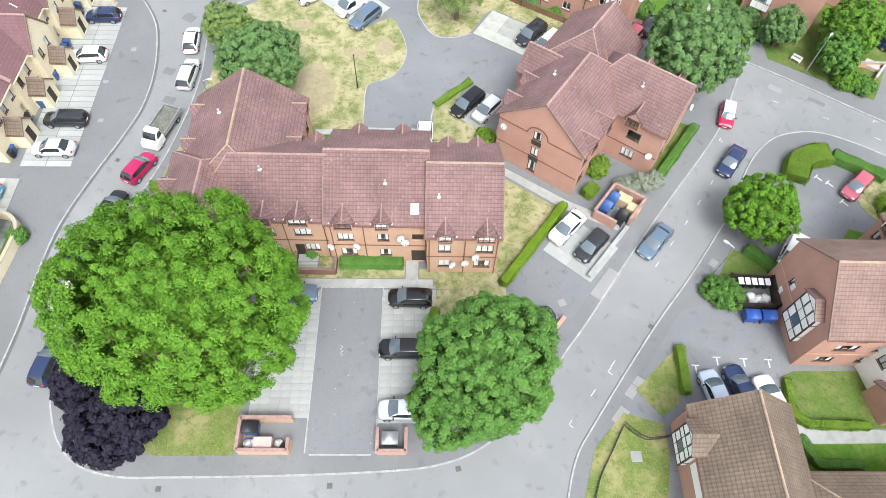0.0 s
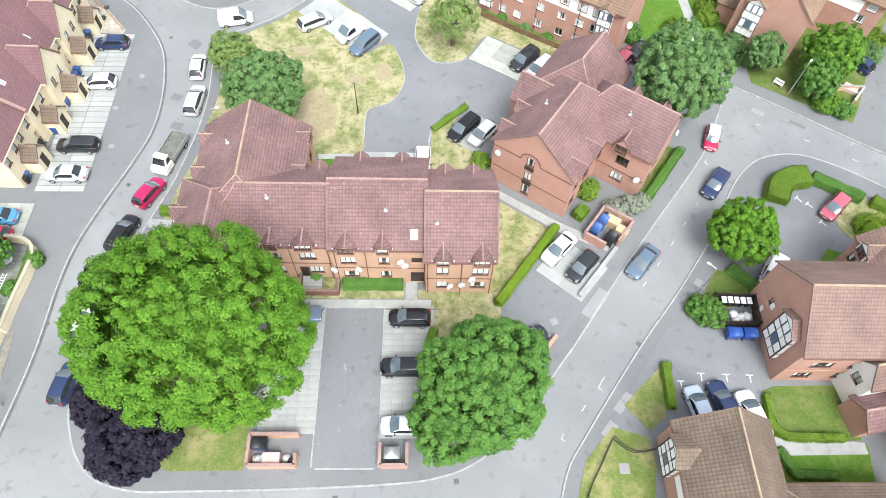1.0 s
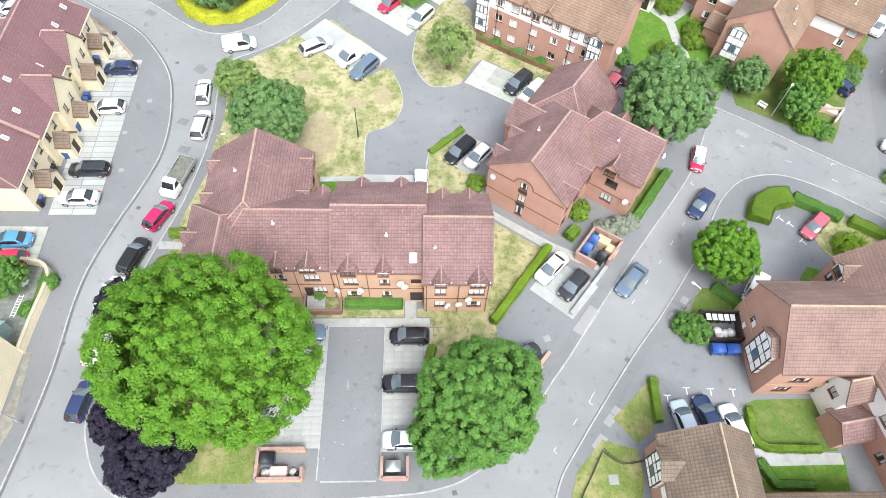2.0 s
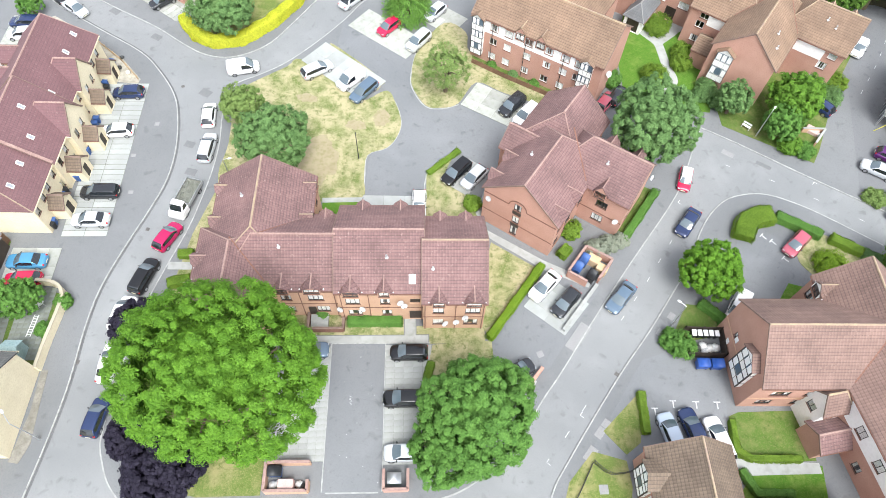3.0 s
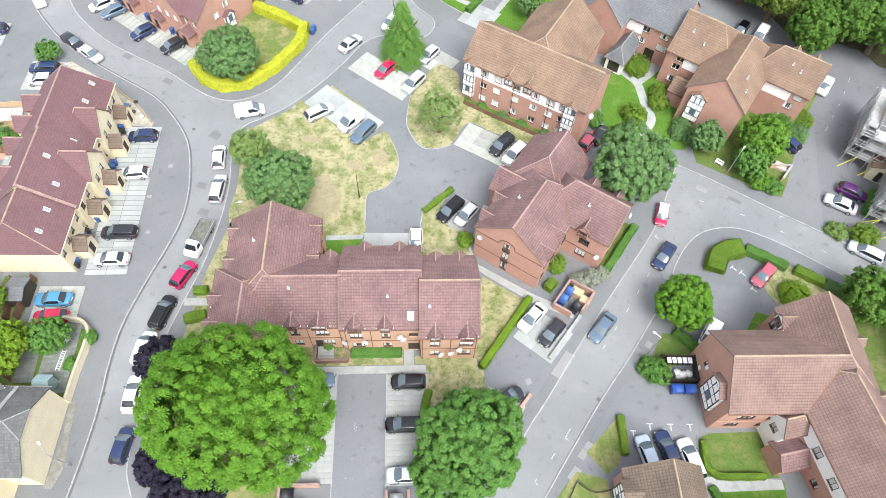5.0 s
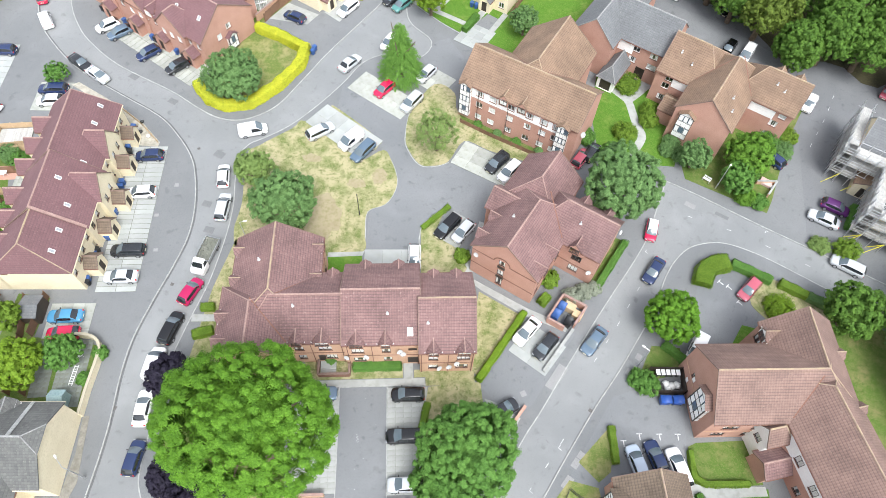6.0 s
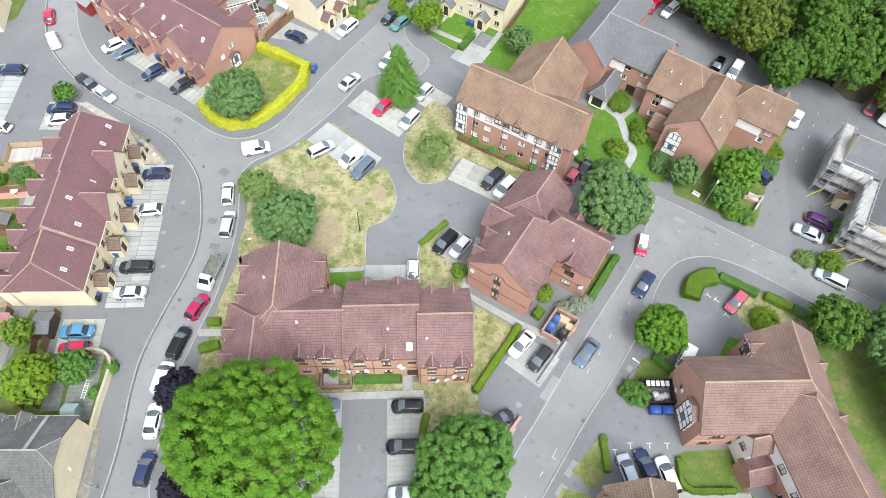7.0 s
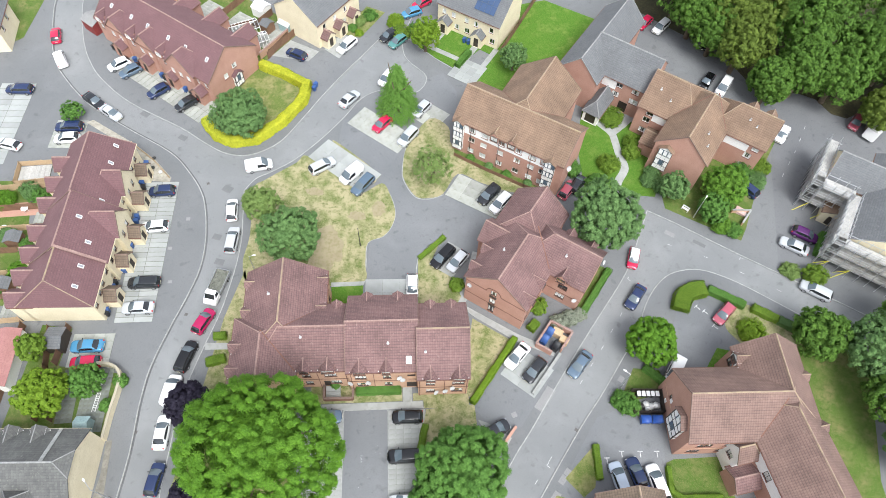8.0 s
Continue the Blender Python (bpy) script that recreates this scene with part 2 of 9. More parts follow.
BLACK_TRIM = plain("black_plastic", (0.02, 0.02, 0.021), 0.45)
GLASS = plain("window_glass", (0.95, 0.96, 0.96), 0.03, transmission=1.0)
BLIND = material("pale_curtain", (0.78, 0.78, 0.76), (0.88, 0.88, 0.86), 0.9, 1.5, 12.0, (0.7, 0.7, 0.68))
DISH_GREY = plain("dish_grey", (0.5, 0.5, 0.5), 0.5)
SKYLIGHT = plain("skylight_glass", (0.30, 0.32, 0.34), 0.12)
BAYGLASS = plain("bay_glass", (0.10, 0.14, 0.18), 0.08)
BARK = material("bark", (0.10, 0.075, 0.05), (0.17, 0.13, 0.09), 0.95, 2.0, 12.0)
LEAF_BRIGHT = leaf_material("bright_green_leaves", (0.02, 0.076, 0.007), (0.185, 0.372, 0.036))
LEAF_MID = leaf_material("green_leaves", (0.03, 0.095, 0.016), (0.165, 0.325, 0.068))
LEAF_LUSH = leaf_material("lush_green_leaves", (0.035, 0.10, 0.012), (0.19, 0.36, 0.045))
LEAF_DEEP = leaf_material("deep_green_leaves", (0.036, 0.098, 0.028), (0.21, 0.345, 0.12))
LEAF_WOOD = leaf_material("woodland_leaves", (0.018, 0.055, 0.009), (0.15, 0.28, 0.045))
LEAF_OLIVE = leaf_material("olive_woodland_leaves", (0.026, 0.052, 0.008), (0.19, 0.26, 0.045))
HUMUS = material("woodland_soil", (0.035, 0.032, 0.016), (0.07, 0.062, 0.028), 0.95, 0.4, 4.0, (0.10, 0.095, 0.035), 0.6)
LEAF_GREY = leaf_material("grey_green_leaves", (0.10, 0.17, 0.045), (0.24, 0.33, 0.10))
LEAF_PURPLE = leaf_material("purple_leaves", (0.006, 0.005, 0.009), (0.042, 0.036, 0.06))
LEAF_YELLOW = leaf_material("golden_leaves", (0.17, 0.25, 0.015), (0.78, 0.74, 0.07))
LEAF_HEDGE = leaf_material("hedge_leaves", (0.055, 0.12, 0.012), (0.22, 0.33, 0.045))
LEAF_LIME = leaf_material("lime_green_leaves", (0.06, 0.13, 0.01), (0.25, 0.38, 0.035))
LEAF_FIR = leaf_material("conifer_needles", (0.06, 0.155, 0.022), (0.19, 0.35, 0.07))
LEAF_SILVER = leaf_material("silver_shrub_leaves", (0.14, 0.17, 0.12), (0.34, 0.36, 0.28))

# ---- building blocks ----
def mesh_of(bm, name, mat):
    me = bpy.data.meshes.new(name)
    bm.to_mesh(me)
    bm.free()
    for m in (mat if isinstance(mat, (list, tuple)) else [mat]):
        me.materials.append(m)
    return me


def thing(name, m, label, category, group="", kind=""):
    ob = new(name)
    ob.matrix_world = m
    ob.empty_display_size = 0.5
    return tagged(ob, label, category, group, kind)


def part(name, bm, mat, parent, label="", m=None):
    ob = new(name, bm if isinstance(bm, bpy.types.Mesh) else mesh_of(bm, name, mat))
    ob.parent = parent
    if m is not None:
        ob.matrix_local = m
    return tagged(ob, label)


def box(bm, x0, x1, y0, y1, z0, z1, slot=0):
    v = [bm.verts.new(p) for p in ((x0, y0, z0), (x1, y0, z0), (x1, y1, z0), (x0, y1, z0), (x0, y0, z1), (x1, y0, z1), (x1, y1, z1), (x0, y1, z1))]
    for f in ((3, 2, 1, 0), (4, 5, 6, 7), (0, 1, 5, 4), (1, 2, 6, 5), (2, 3, 7, 6), (3, 0, 4, 7)):
        bm.faces.new([v[i] for i in f]).material_index = slot
    return v


def bar(bm, a, b, r, sides=6, r2=None, slot=0):
    """A round bar from a to b."""
    a, b = Vector(a), Vector(b)
    q = (b - a).to_track_quat("Z", "Y")
    rings = [[bm.verts.new(p + q @ Vector((rr * math.cos(k * 2 * math.pi / sides), rr * math.sin(k * 2 * math.pi / sides), 0))) for k in range(sides)] for p, rr in ((a, r), (b, r if r2 is None else r2))]
    for k in range(sides):
        bm.faces.new((rings[0][k], rings[0][(k + 1) % sides], rings[1][(k + 1) % sides], rings[1][k])).material_index = slot
    bm.faces.new(rings[0][::-1]).material_index = slot
    bm.faces.new(rings[1]).material_index = slot


def beam(bm, a, b, w, h, slot=0):
    """A squared bar from a to b, w across and h deep."""
    a, b = Vector(a), Vector(b)
    q = (b - a).to_track_quat("X", "Z")
    vs = [[bm.verts.new(p + q @ Vector((0, sy * w / 2, sz * h / 2))) for sy, sz in ((-1, -1), (1, -1), (1, 1), (-1, 1))] for p in (a, b)]
    for k in range(4):
        bm.faces.new((vs[0][k], vs[0][(k + 1) % 4], vs[1][(k + 1) % 4], vs[1][k])).material_index = slot
    bm.faces.new(vs[0][::-1]).material_index = slot
    bm.faces.new(vs[1]).material_index = slot


def smooth_line(pts, steps=4, closed=False):
    """A curve through the points (Catmull-Rom)."""
    p = [Vector((*q, 0)) if len(q) == 2 else Vector(q) for q in pts]
    n, out = len(p), []
    for i in range(n if closed else n - 1):
        g = (lambda k: p[k % n]) if closed else (lambda k: p[min(max(k, 0), n - 1)])
        a, b, c, d = g(i - 1), g(i), g(i + 1), g(i + 2)
        for s in range(steps):
            t = s / steps
            out.append(0.5 * ((2 * b) + (c - a) * t + (2 * a - 5 * b + 4 * c - d) * t * t + (3 * b - a - 3 * c + d) * t ** 3))
    if not closed:
        out.append(p[-1])
    return [(q.x, q.y) for q in out]


def slab(bm, pts, z0, z1):
    """A flat plate with the outline pts between two heights."""
    area = sum(a[0] * b[1] - b[0] * a[1] for a, b in zip(pts, pts[1:] + pts[:1]))
    pts = pts if area > 0 else pts[::-1]
    lo, hi = [bm.verts.new((x, y, z0)) for x, y in pts], [bm.verts.new((x, y, z1)) for x, y in pts]
    bm.faces.new(hi)
    for i in range(len(pts)):
        j = (i + 1) % len(pts)
        bm.faces.new((lo[i], lo[j], hi[j], hi[i]))


def strip(bm, pts, w, z0, z1, dash=0, gap=0):
    """A raised ribbon along a line, whole or in dashes."""
    run, on = 0.0, True
    for a, b in zip(pts, pts[1:]):
        a, b = Vector((*a, 0)), Vector((*b, 0))
        d = (b - a).length
        if d < 1e-4:
            continue
        s = (b - a) / d
        n = Vector((-s.y, s.x, 0)) * w / 2
        t = 0.0
        while t < d - 1e-6:
            left = ((dash if on else gap) - run) if dash else d
            e = min(d, t + left)
            if on:
                p, q = a + s * t, a + s * e
                vs = [(p - n), (q - n), (q + n), (p + n)]
                lo, hi = [bm.verts.new((v.x, v.y, z0)) for v in vs], [bm.verts.new((v.x, v.y, z1)) for v in vs]
                bm.faces.new(hi)
                for i in range(4):
                    bm.faces.new((lo[i], lo[(i + 1) % 4], hi[(i + 1) % 4], hi[i]))
            run += e - t
            t = e
            if dash and run >= (dash if on else gap) - 1e-6:
                run, on = 0.0, not on


def turn(o, deg):
    """From a place's own plan (u, v) into the world's."""
    c, s = math.cos(radians(deg)), math.sin(radians(deg))
    return lambda u, v: (o[0] + u * c - v * s, o[1] + u * s + v * c)


def ground_piece(name, pts, z1, mat, label, category, z0=0.0):
    bm = bmesh.new()
    slab(bm, pts, z0, z1)
    ob = new(name, mesh_of(bm, name, mat))
    return tagged(ob, label, category, kind="structure")

# ---- ground, roads and footways ----
bm = bmesh.new()
bmesh.ops.create_grid(bm, x_segments=8, y_segments=8, size=600)
tagged(new("road", mesh_of(bm, "road", ASPHALT)), "worn pale grey asphalt road surface with patches", "road", kind="structure")

WEST_KERB = [(-38.8, -12), (-39.1, 6), (-39.5, 14.2), (-40.1, 18.8), (-40.7, 22.3), (-41.1, 27.3), (-40.5, 33.3), (-39.7, 38.5), (-39.3, 43.3), (-40.0, 48.2), (-41.7, 53.4), (-43.6, 57), (-47, 60.7), (-51.1, 63.9), (-59.3, 67.6), (-67.3, 71.5), (-74, 76.6), (-79.1, 82.3), (-83.7, 92.4), (-85.6, 99), (-88, 114)]
NORTH_KERB = [(-84, 112), (-80.1, 97.9), (-77.7, 91.7), (-74.9, 86), (-72.1, 81.9), (-68.5, 78.2), (-61.5, 73.5), (-51.1, 69.3), (-46.3, 66.8), (-42.4, 65.1), (-39, 64.9), (-36.1, 66.3), (-33.4, 69.2), (-30.9, 75.1), (-27.7, 83.1), (-20.1, 99.3), (-13.5, 116)]
MID_KERB = [(-36.8, 58), (-35.7, 53.5), (-34.7, 49.4), (-34.2, 45), (-34.1, 41), (-34.2, 36.5), (-34.9, 31), (-35.4, 26), (-35.3, 21.5), (-34.8, 17), (-34.2, 11.8), (-33.0, 9.3), (-31.4, 7.3), (-29.1, 5.9), (-25.7, 5.6), (-21.4, 6.3), (-12.5, 8.0), (-3.6, 9.95), (0.2, 11.2), (2.7, 12.7), (4.85, 14.9), (7.2, 18.2), (9.3, 22.6), (11.1, 26), (14.6, 33.3), (18.8, 41.5), (22.7, 48.8), (24.6, 53), (26.2, 58.5), (27.6, 63.4)]
EAST_KERB_N = [(27.6, 63.4), (32.4, 61.4), (40.9, 57.4), (49, 53.8), (57.5, 49.9), (80, 39.5), (150, 8)]
NE_KERB = [(-13, 118), (-15.4, 108.4), (-17, 99), (-16.9, 94.5), (-15.4, 91.1), (-11.4, 87.4), (-12.9, 83.2), (-18.4, 83.1), (-22, 80.5), (-24.1, 75.8), (-26.9, 70.5), (-30.3, 65.4), (-33.5, 62.3), (-35.6, 60.6), (-36.8, 58)]
EAST_KERB_S = [(10.3, -40), (10.3, -16), (10.3, -4), (10.3, 4), (10.35, 8), (10.6, 11.7), (11.1, 14.1), (12.1, 16.3), (14.6, 21.4), (17.6, 27.2), (20.3, 31.9), (22.8, 36.7), (25.4, 42), (26.6, 46), (28.1, 49.2), (30.1, 51.7), (32.5, 53), (35.1, 53.5), (38, 53), (42, 51.5), (49.7, 47.7), (54.2, 45.6), (80, 33.5), (150, 0)]
wk, nk, mk, ek, nek, sk = (smooth_line(p) for p in (WEST_KERB, NORTH_KERB, MID_KERB, EAST_KERB_N, NE_KERB, EAST_KERB_S))
ground_piece("pavement_west", wk + [(-160, 114), (-160, -12)], 0.10, FOOTWAY, "grey asphalt footway and forecourt beside a cream terrace", "pavement")
ground_piece("pavement_north", nk + [(-13, 170), (-84, 170)], 0.10, FOOTWAY, "grey asphalt footway around a yellow hedge", "pavement")
ground_piece("pavement_middle", mk + ek[1:] + [(150, 190), (-13, 190)] + nek[:-1], 0.10, FOOTWAY, "grey asphalt footway around the brick flats", "pavement")
ground_piece("pavement_east", sk + [(150, -40)], 0.10, FOOTWAY, "grey asphalt footway on the estate road's far side", "pavement")


def kerb_line(name, pts, label):
    """Single kerbstones end to end."""
    bm, run = bmesh.new(), 0.0
    for a, b in zip(pts, pts[1:]):
        strip(bm, [a, ((a[0] * 0.02 + b[0] * 0.98), (a[1] * 0.02 + b[1] * 0.98))], 0.15, 0.0, 0.115)
    tagged(new(name, mesh_of(bm, name, KERB)), label, "kerb", kind="structure")


def near(pts, lim=105):
    return [p for p in pts if -90 < p[0] < 75 and -8 < p[1] < lim]


def inset(pts, d):
    """The line moved sideways by d metres (to its right)."""
    out = []
    for i, p in enumerate(pts):
        a, b = Vector((*pts[max(i - 1, 0)], 0)), Vector((*pts[min(i + 1, len(pts) - 1)], 0))
        s = (b - a).normalized()
        out.append((p[0] + s.y * d, p[1] - s.x * d))
    return out


for k, (name, line) in enumerate((("kerb_west", wk), ("kerb_north", nk), ("kerb_middle", mk), ("kerb_lane", ek), ("kerb_corner", nek), ("kerb_east", sk))):
    kerb_line(name, near(line), "pale concrete kerbstones along the road edge")

# dark gutter channels beside the kerbs
for name, line, d in (("gutter_channel_middle", mk, -0.2), ("gutter_channel_east", sk, 0.2), ("gutter_channel_west", wk, 0.2), ("gutter_channel_lane", ek, -0.2)):
    bm = bmesh.new()
    strip(bm, inset(near(line), d), 0.22, 0.002, 0.005)
    tagged(new(name, mesh_of(bm, name, GUTTER_DARK)), "dark gutter channel along the kerb", "gutter", kind="structure")

# painted road lines
bm = bmesh.new()
strip(bm, [(56.2, 85.6), (54.0, 80.4), (52.4, 77.3), (49.7, 72.1)], 0.06, 0.109, 0.113, 0.9, 2.2)
strip(bm, inset([p for p in mk if p[1] < 14 and p[0] < 3], -0.48), 0.09, 0.004, 0.008)
strip(bm, inset([p for p in mk if 14 < p[1] < 62 and p[0] > 3], -0.48), 0.09, 0.004, 0.008)
strip(bm, inset([p for p in sk if 8 < p[1] < 28 and p[0] < 20], 0.48), 0.09, 0.004, 0.008)
strip(bm, inset([p for p in sk if p[1] > 32 and p[0] < 70], 0.5), 0.09, 0.004, 0.008)
strip(bm, inset([p for p in ek if p[0] < 70], -0.48), 0.09, 0.004, 0.008)
tagged(new("edge_lines", mesh_of(bm, "edge_lines", PAINT)), "worn white painted lines along the road edges", "road marking", kind="structure")
bm = bmesh.new()
strip(bm, [(17.3, 33.0), (20.3, 38.6), (23.2, 44.5), (25.0, 49.0)], 0.06, 0.004, 0.008, 0.7, 2.4)
strip(bm, [(11.8, 19.0), (14.5, 24.0)], 0.06, 0.004, 0.008, 0.8, 2.6)
strip(bm, [(30.5, 57.5), (38, 55.5), (46, 52.0), (54, 48.4)], 0.06, 0.004, 0.008, 0.7, 5.0)
for o, deg in (((13.6, 21.3), 60), ((10.5, 16.0), 62), ((24.6, 50.2), 62), ((41.5, 56.2), -25)):
    f = turn(o, deg)
    strip(bm, [f(0, 0), f(0, 0.45), f(0.45, 0.45)], 0.055, 0.004, 0.008)
tagged(new("centre_marks", mesh_of(bm, "centre_marks", PAINT)), "short worn white dashes and corner marks on the road", "road marking", kind="structure")


def field(name, pts, mat, label, category="lawn", z=0.14, steps=4, straight=False):
    return ground_piece(name, pts if straight else smooth_line(pts, steps, True), z, mat, label, category)


# open lawn with worn soil, parking courts and gardens of the middle block
field("lawn_1", [(-35.4, 58.4), (-34, 60.6), (-30, 64.6), (-28.3, 66.4), (-20.6, 62.6), (-18.3, 60.1), (-15.3, 62.6), (-13.6, 60.5), (-12.3, 57.5), (-12.3, 55), (-13.3, 52.7), (-15.5, 51.1), (-15.2, 47.5), (-14.8, 44.5), (-19.5, 43.1), (-24, 42.2), (-31, 41.5), (-33.3, 45), (-33.6, 50)], DRYGRASS, "patchy dry green and straw-coloured lawn")
ragged = random.Random(12)
for k, (cx, cy, rx_, ry_) in enumerate(((-21.8, 49.2, 2.9, 4.2), (-18.0, 55.8, 1.5, 0.9), (-15.0, 57.6, 1.2, 1.6), (-25.6, 59.4, 1.6, 0.8))):
    ring = [(cx + math.cos(a * 0.209) * rx_ * f, cy + math.sin(a * 0.209) * ry_ * f) for a in range(30) for f in (ragged.uniform(0.78, 1.1),)]
    ground_piece("bare_patch_%d" % (k + 1), ring, 0.146, SOIL, "worn bare soil patch in the lawn", "soil", 0.1)
field("lawn_2", [(-24.6, 70.2), (-23.6, 68.2), (-17.6, 62.4), (-16.2, 63.4), (-16.6, 64.8)], DRYGRASS, "strip of dry grass beside parking bays", z=0.12)
field("court_north", [(-24.3, 75.5), (-24, 70.3), (-16.2, 63.5), (-14.2, 60.9), (-12.6, 57.5), (-12.6, 55), (-13.7, 53), (-15.2, 51), (-14.6, 44.4), (-7, 45.6), (-7.4, 49.2), (-4.3, 53.7), (0.2, 51.3), (1.4, 53), (4.4, 58.4), (-4.9, 61.8), (-7.3, 60.7), (-9.5, 60.8), (-11.7, 63.5), (-12.4, 66), (-12, 68.5), (-13.5, 72)], LOT, "smooth grey asphalt parking court", "car park", 0.108, straight=True)
field("lawn_3", [(-12.4, 66), (-11.7, 63.6), (-9.5, 60.8), (-7.3, 60.8), (-5.2, 62), (-3.3, 66.3), (0.5, 65.1), (5.5, 63.9), (10.6, 64.2), (11, 66), (-0.6, 70.6), (-5, 72.2), (-6, 76), (-9.5, 77.5), (-12.4, 71)], DRYGRASS, "rough dry grass island with worn patches")
field("lawn_4", [(-4.3, 53.9), (-7.5, 49.3), (-6.3, 41.5), (-1.2, 41.5), (-0.3, 44), (-2.1, 47), (-5.6, 48.7)], DRYGRASS, "patchy lawn wedge behind the flats", straight=True)
field("lawn_5", [(2.1, 29.4), (3.2, 28.6), (7.7, 38), (6.7, 38.4), (1.7, 40.7), (1.4, 36)], DRYGRASS, "dry lawn strip beside the flats", straight=True)
field("lawn_6", [(-3.2, 23), (-3.1, 26.7), (2.2, 28), (3.2, 28.2), (4.6, 22), (0.6, 14.5), (-2.2, 14)], DRYGRASS, "dry lawn corner below a tree", straight=True)
field("lawn_7", [turn((-11.2, 9.9), 9.8)(*q) for q in ((-4.5, 16.4), (7.7, 16.4), (7.7, 18.9), (-4.5, 18.9))], DRYGRASS, "narrow dry lawn below the flats' windows", straight=True)
field("lawn_8", [(-29.5, 8), (-23, 7.7), (-17, 8.8), (-17.6, 12.6), (-20.5, 24.5), (-21, 27), (-32.5, 24), (-33.2, 12)], MIXGRASS, "mown lawn in the shade of large trees", straight=True)
field("lawn_9", [(-33.2, 24), (-21, 27.5), (-27.8, 27.5), (-29, 33.5), (-29.8, 37), (-32.6, 44), (-33.4, 36)], DRYGRASS, "dry verge between footway and flats", straight=True)
field("lawn_21", [(15.2, 42.2), (17.4, 42.4), (21.8, 51.4), (19.6, 52.2)], GRASS, "narrow grass strip between brick flats and hedge", straight=True)
field("lawn_10", [(-18.7, 39.8), (-14.4, 40.6), (-14.8, 43.9), (-19.4, 42.9)], LUSH, "green lawn patch behind the flats", straight=True)
field("lawn_11", [(17.6, 65.5), (29, 66.3), (29.5, 69), (28.0, 78), (24.5, 83.6), (17, 84), (16.0, 76), (16.8, 71)], LUSH, "bright green communal lawn", straight=True)
field("lawn_12", [(30.5, 64.2), (42.1, 59.7), (43.1, 62), (47.2, 74.5), (51.2, 83), (47.5, 84), (36, 74), (29, 73)], GRASS, "green garden strip below the flats", straight=True)
field("lawn_24", [(-2.8, 86.4), (-0.6, 94.1), (1.5, 95.2), (6.5, 92.2), (2.8, 85.1)], LUSH, "bright green lawn behind the tall flats", z=0.15, straight=True)
field("lawn_13", [(-10.5, 92.5), (-6.5, 90.2), (-2.5, 96), (4, 92.5), (6, 92), (13.5, 88), (24, 106), (9, 112), (-12, 103), (-15, 96)], LUSH, "bright green lawns between houses", straight=True)

field("woodland_floor", [(24, 114), (35.3, 106.6), (42.4, 103), (46.6, 96.4), (48.6, 92.6), (56, 93.6), (59.1, 92.6), (61.4, 89.3), (64, 88.6), (69.2, 92.4), (76, 84), (95, 84), (95, 150), (20, 150)], HUMUS, "shaded woodland floor", straight=True)

# car park in front of the flats
LOT_AT = turn((-11.2, 9.9), 9.8)
field("car_park_1", [LOT_AT(*p) for p in ((0, 0.05), (5.7, 0.05), (5.7, 15.3), (0, 15.3))], LOT, "dark grey asphalt car park lane with oil stains", "car park", 0.112, straight=True)
field("path_1", [LOT_AT(*p) for p in ((-6.2, 15.45), (10.4, 15.45), (10.4, 16.3), (-6.2, 16.3))], CONCRETE, "grey paved path below the flats", "path", 0.13, straight=True)
field("lawn_20", [LOT_AT(*p) for p in ((9.1, 16.4), (10.5, 16.4), (10.5, 15.3), (16.6, 15.3), (16.6, 17.4), (9.1, 17.4))], DRYGRASS, "dry lawn strip below the end flats", z=0.147, straight=True)
field("path_2", [LOT_AT(*p) for p in ((7.8, 16.3), (9.0, 16.3), (9.0, 19.0), (7.8, 19.0))], CONCRETE, "grey paved path to an entrance door", "path", 0.15, straight=True)
field("court_east", [(3.4, 27.6), (7.2, 24), (9.8, 26.2), (14.6, 36.2), (14.2, 37.4), (8.4, 38.3), (6.1, 33.3)], LOT, "dark grey asphalt parking court", "car park", 0.112, straight=True)
field("path_8", [(3.9, 26.2), (5.0, 26.0), (8.5, 24.4), (7.7, 22.6), (5.6, 23.8)], CONCRETE, "pale concrete bays at the court entrance", "path", 0.135, straight=True)
field("path_3", [(0.4, 42.6), (8.2, 39.2), (13.8, 37.4), (13.5, 36.5), (8.2, 38.0), (1.9, 41.0), (-2.1, 43.6), (-0.6, 44.2), (0.6, 51.9), (1.9, 51.6)], CONCRETE, "pale concrete path round the brick block", "path", 0.135, straight=True)
field("garden_bed", [(-4.6, 71.5), (-4.2, 70.2), (0.4, 68.1), (7.6, 65.3), (11.2, 64.2), (11.6, 64.9), (3.4, 68.2)], GRASS, "narrow planted bed below the flats", "garden bed", 0.16, straight=True)
field("path_4", [(-19.4, 42.9), (-14.8, 43.8), (-14.7, 44.5), (-19.6, 43.6)], CONCRETE, "pale concrete path across the lawn", "path", 0.15, straight=True)
winding = smooth_line([(17.4, 83.2), (20.1, 80.7), (22.0, 78.9), (22.6, 77.2), (23.3, 74.2), (24.2, 71.5), (23.0, 68.4), (22.6, 65.6)], 4)
ground_piece("path_5", inset(winding, 0.65) + inset(winding, -0.65)[::-1], 0.15, CONCRETE, "winding pale concrete path", "path")
field("path_9", [(-34.6, 30.9), (-30.2, 31.6), (-29.9, 32.6), (-34.8, 31.9)], CONCRETE, "pale concrete path to a side entrance", "path", 0.155, straight=True)
field("path_7", [(21.7, 79.4), (22.8, 78.7), (24.6, 80.8), (26.9, 84.0), (24.8, 84.6), (23.2, 81.4)], CONCRETE, "pale concrete path to the stair entrance", "path", 0.154, straight=True)
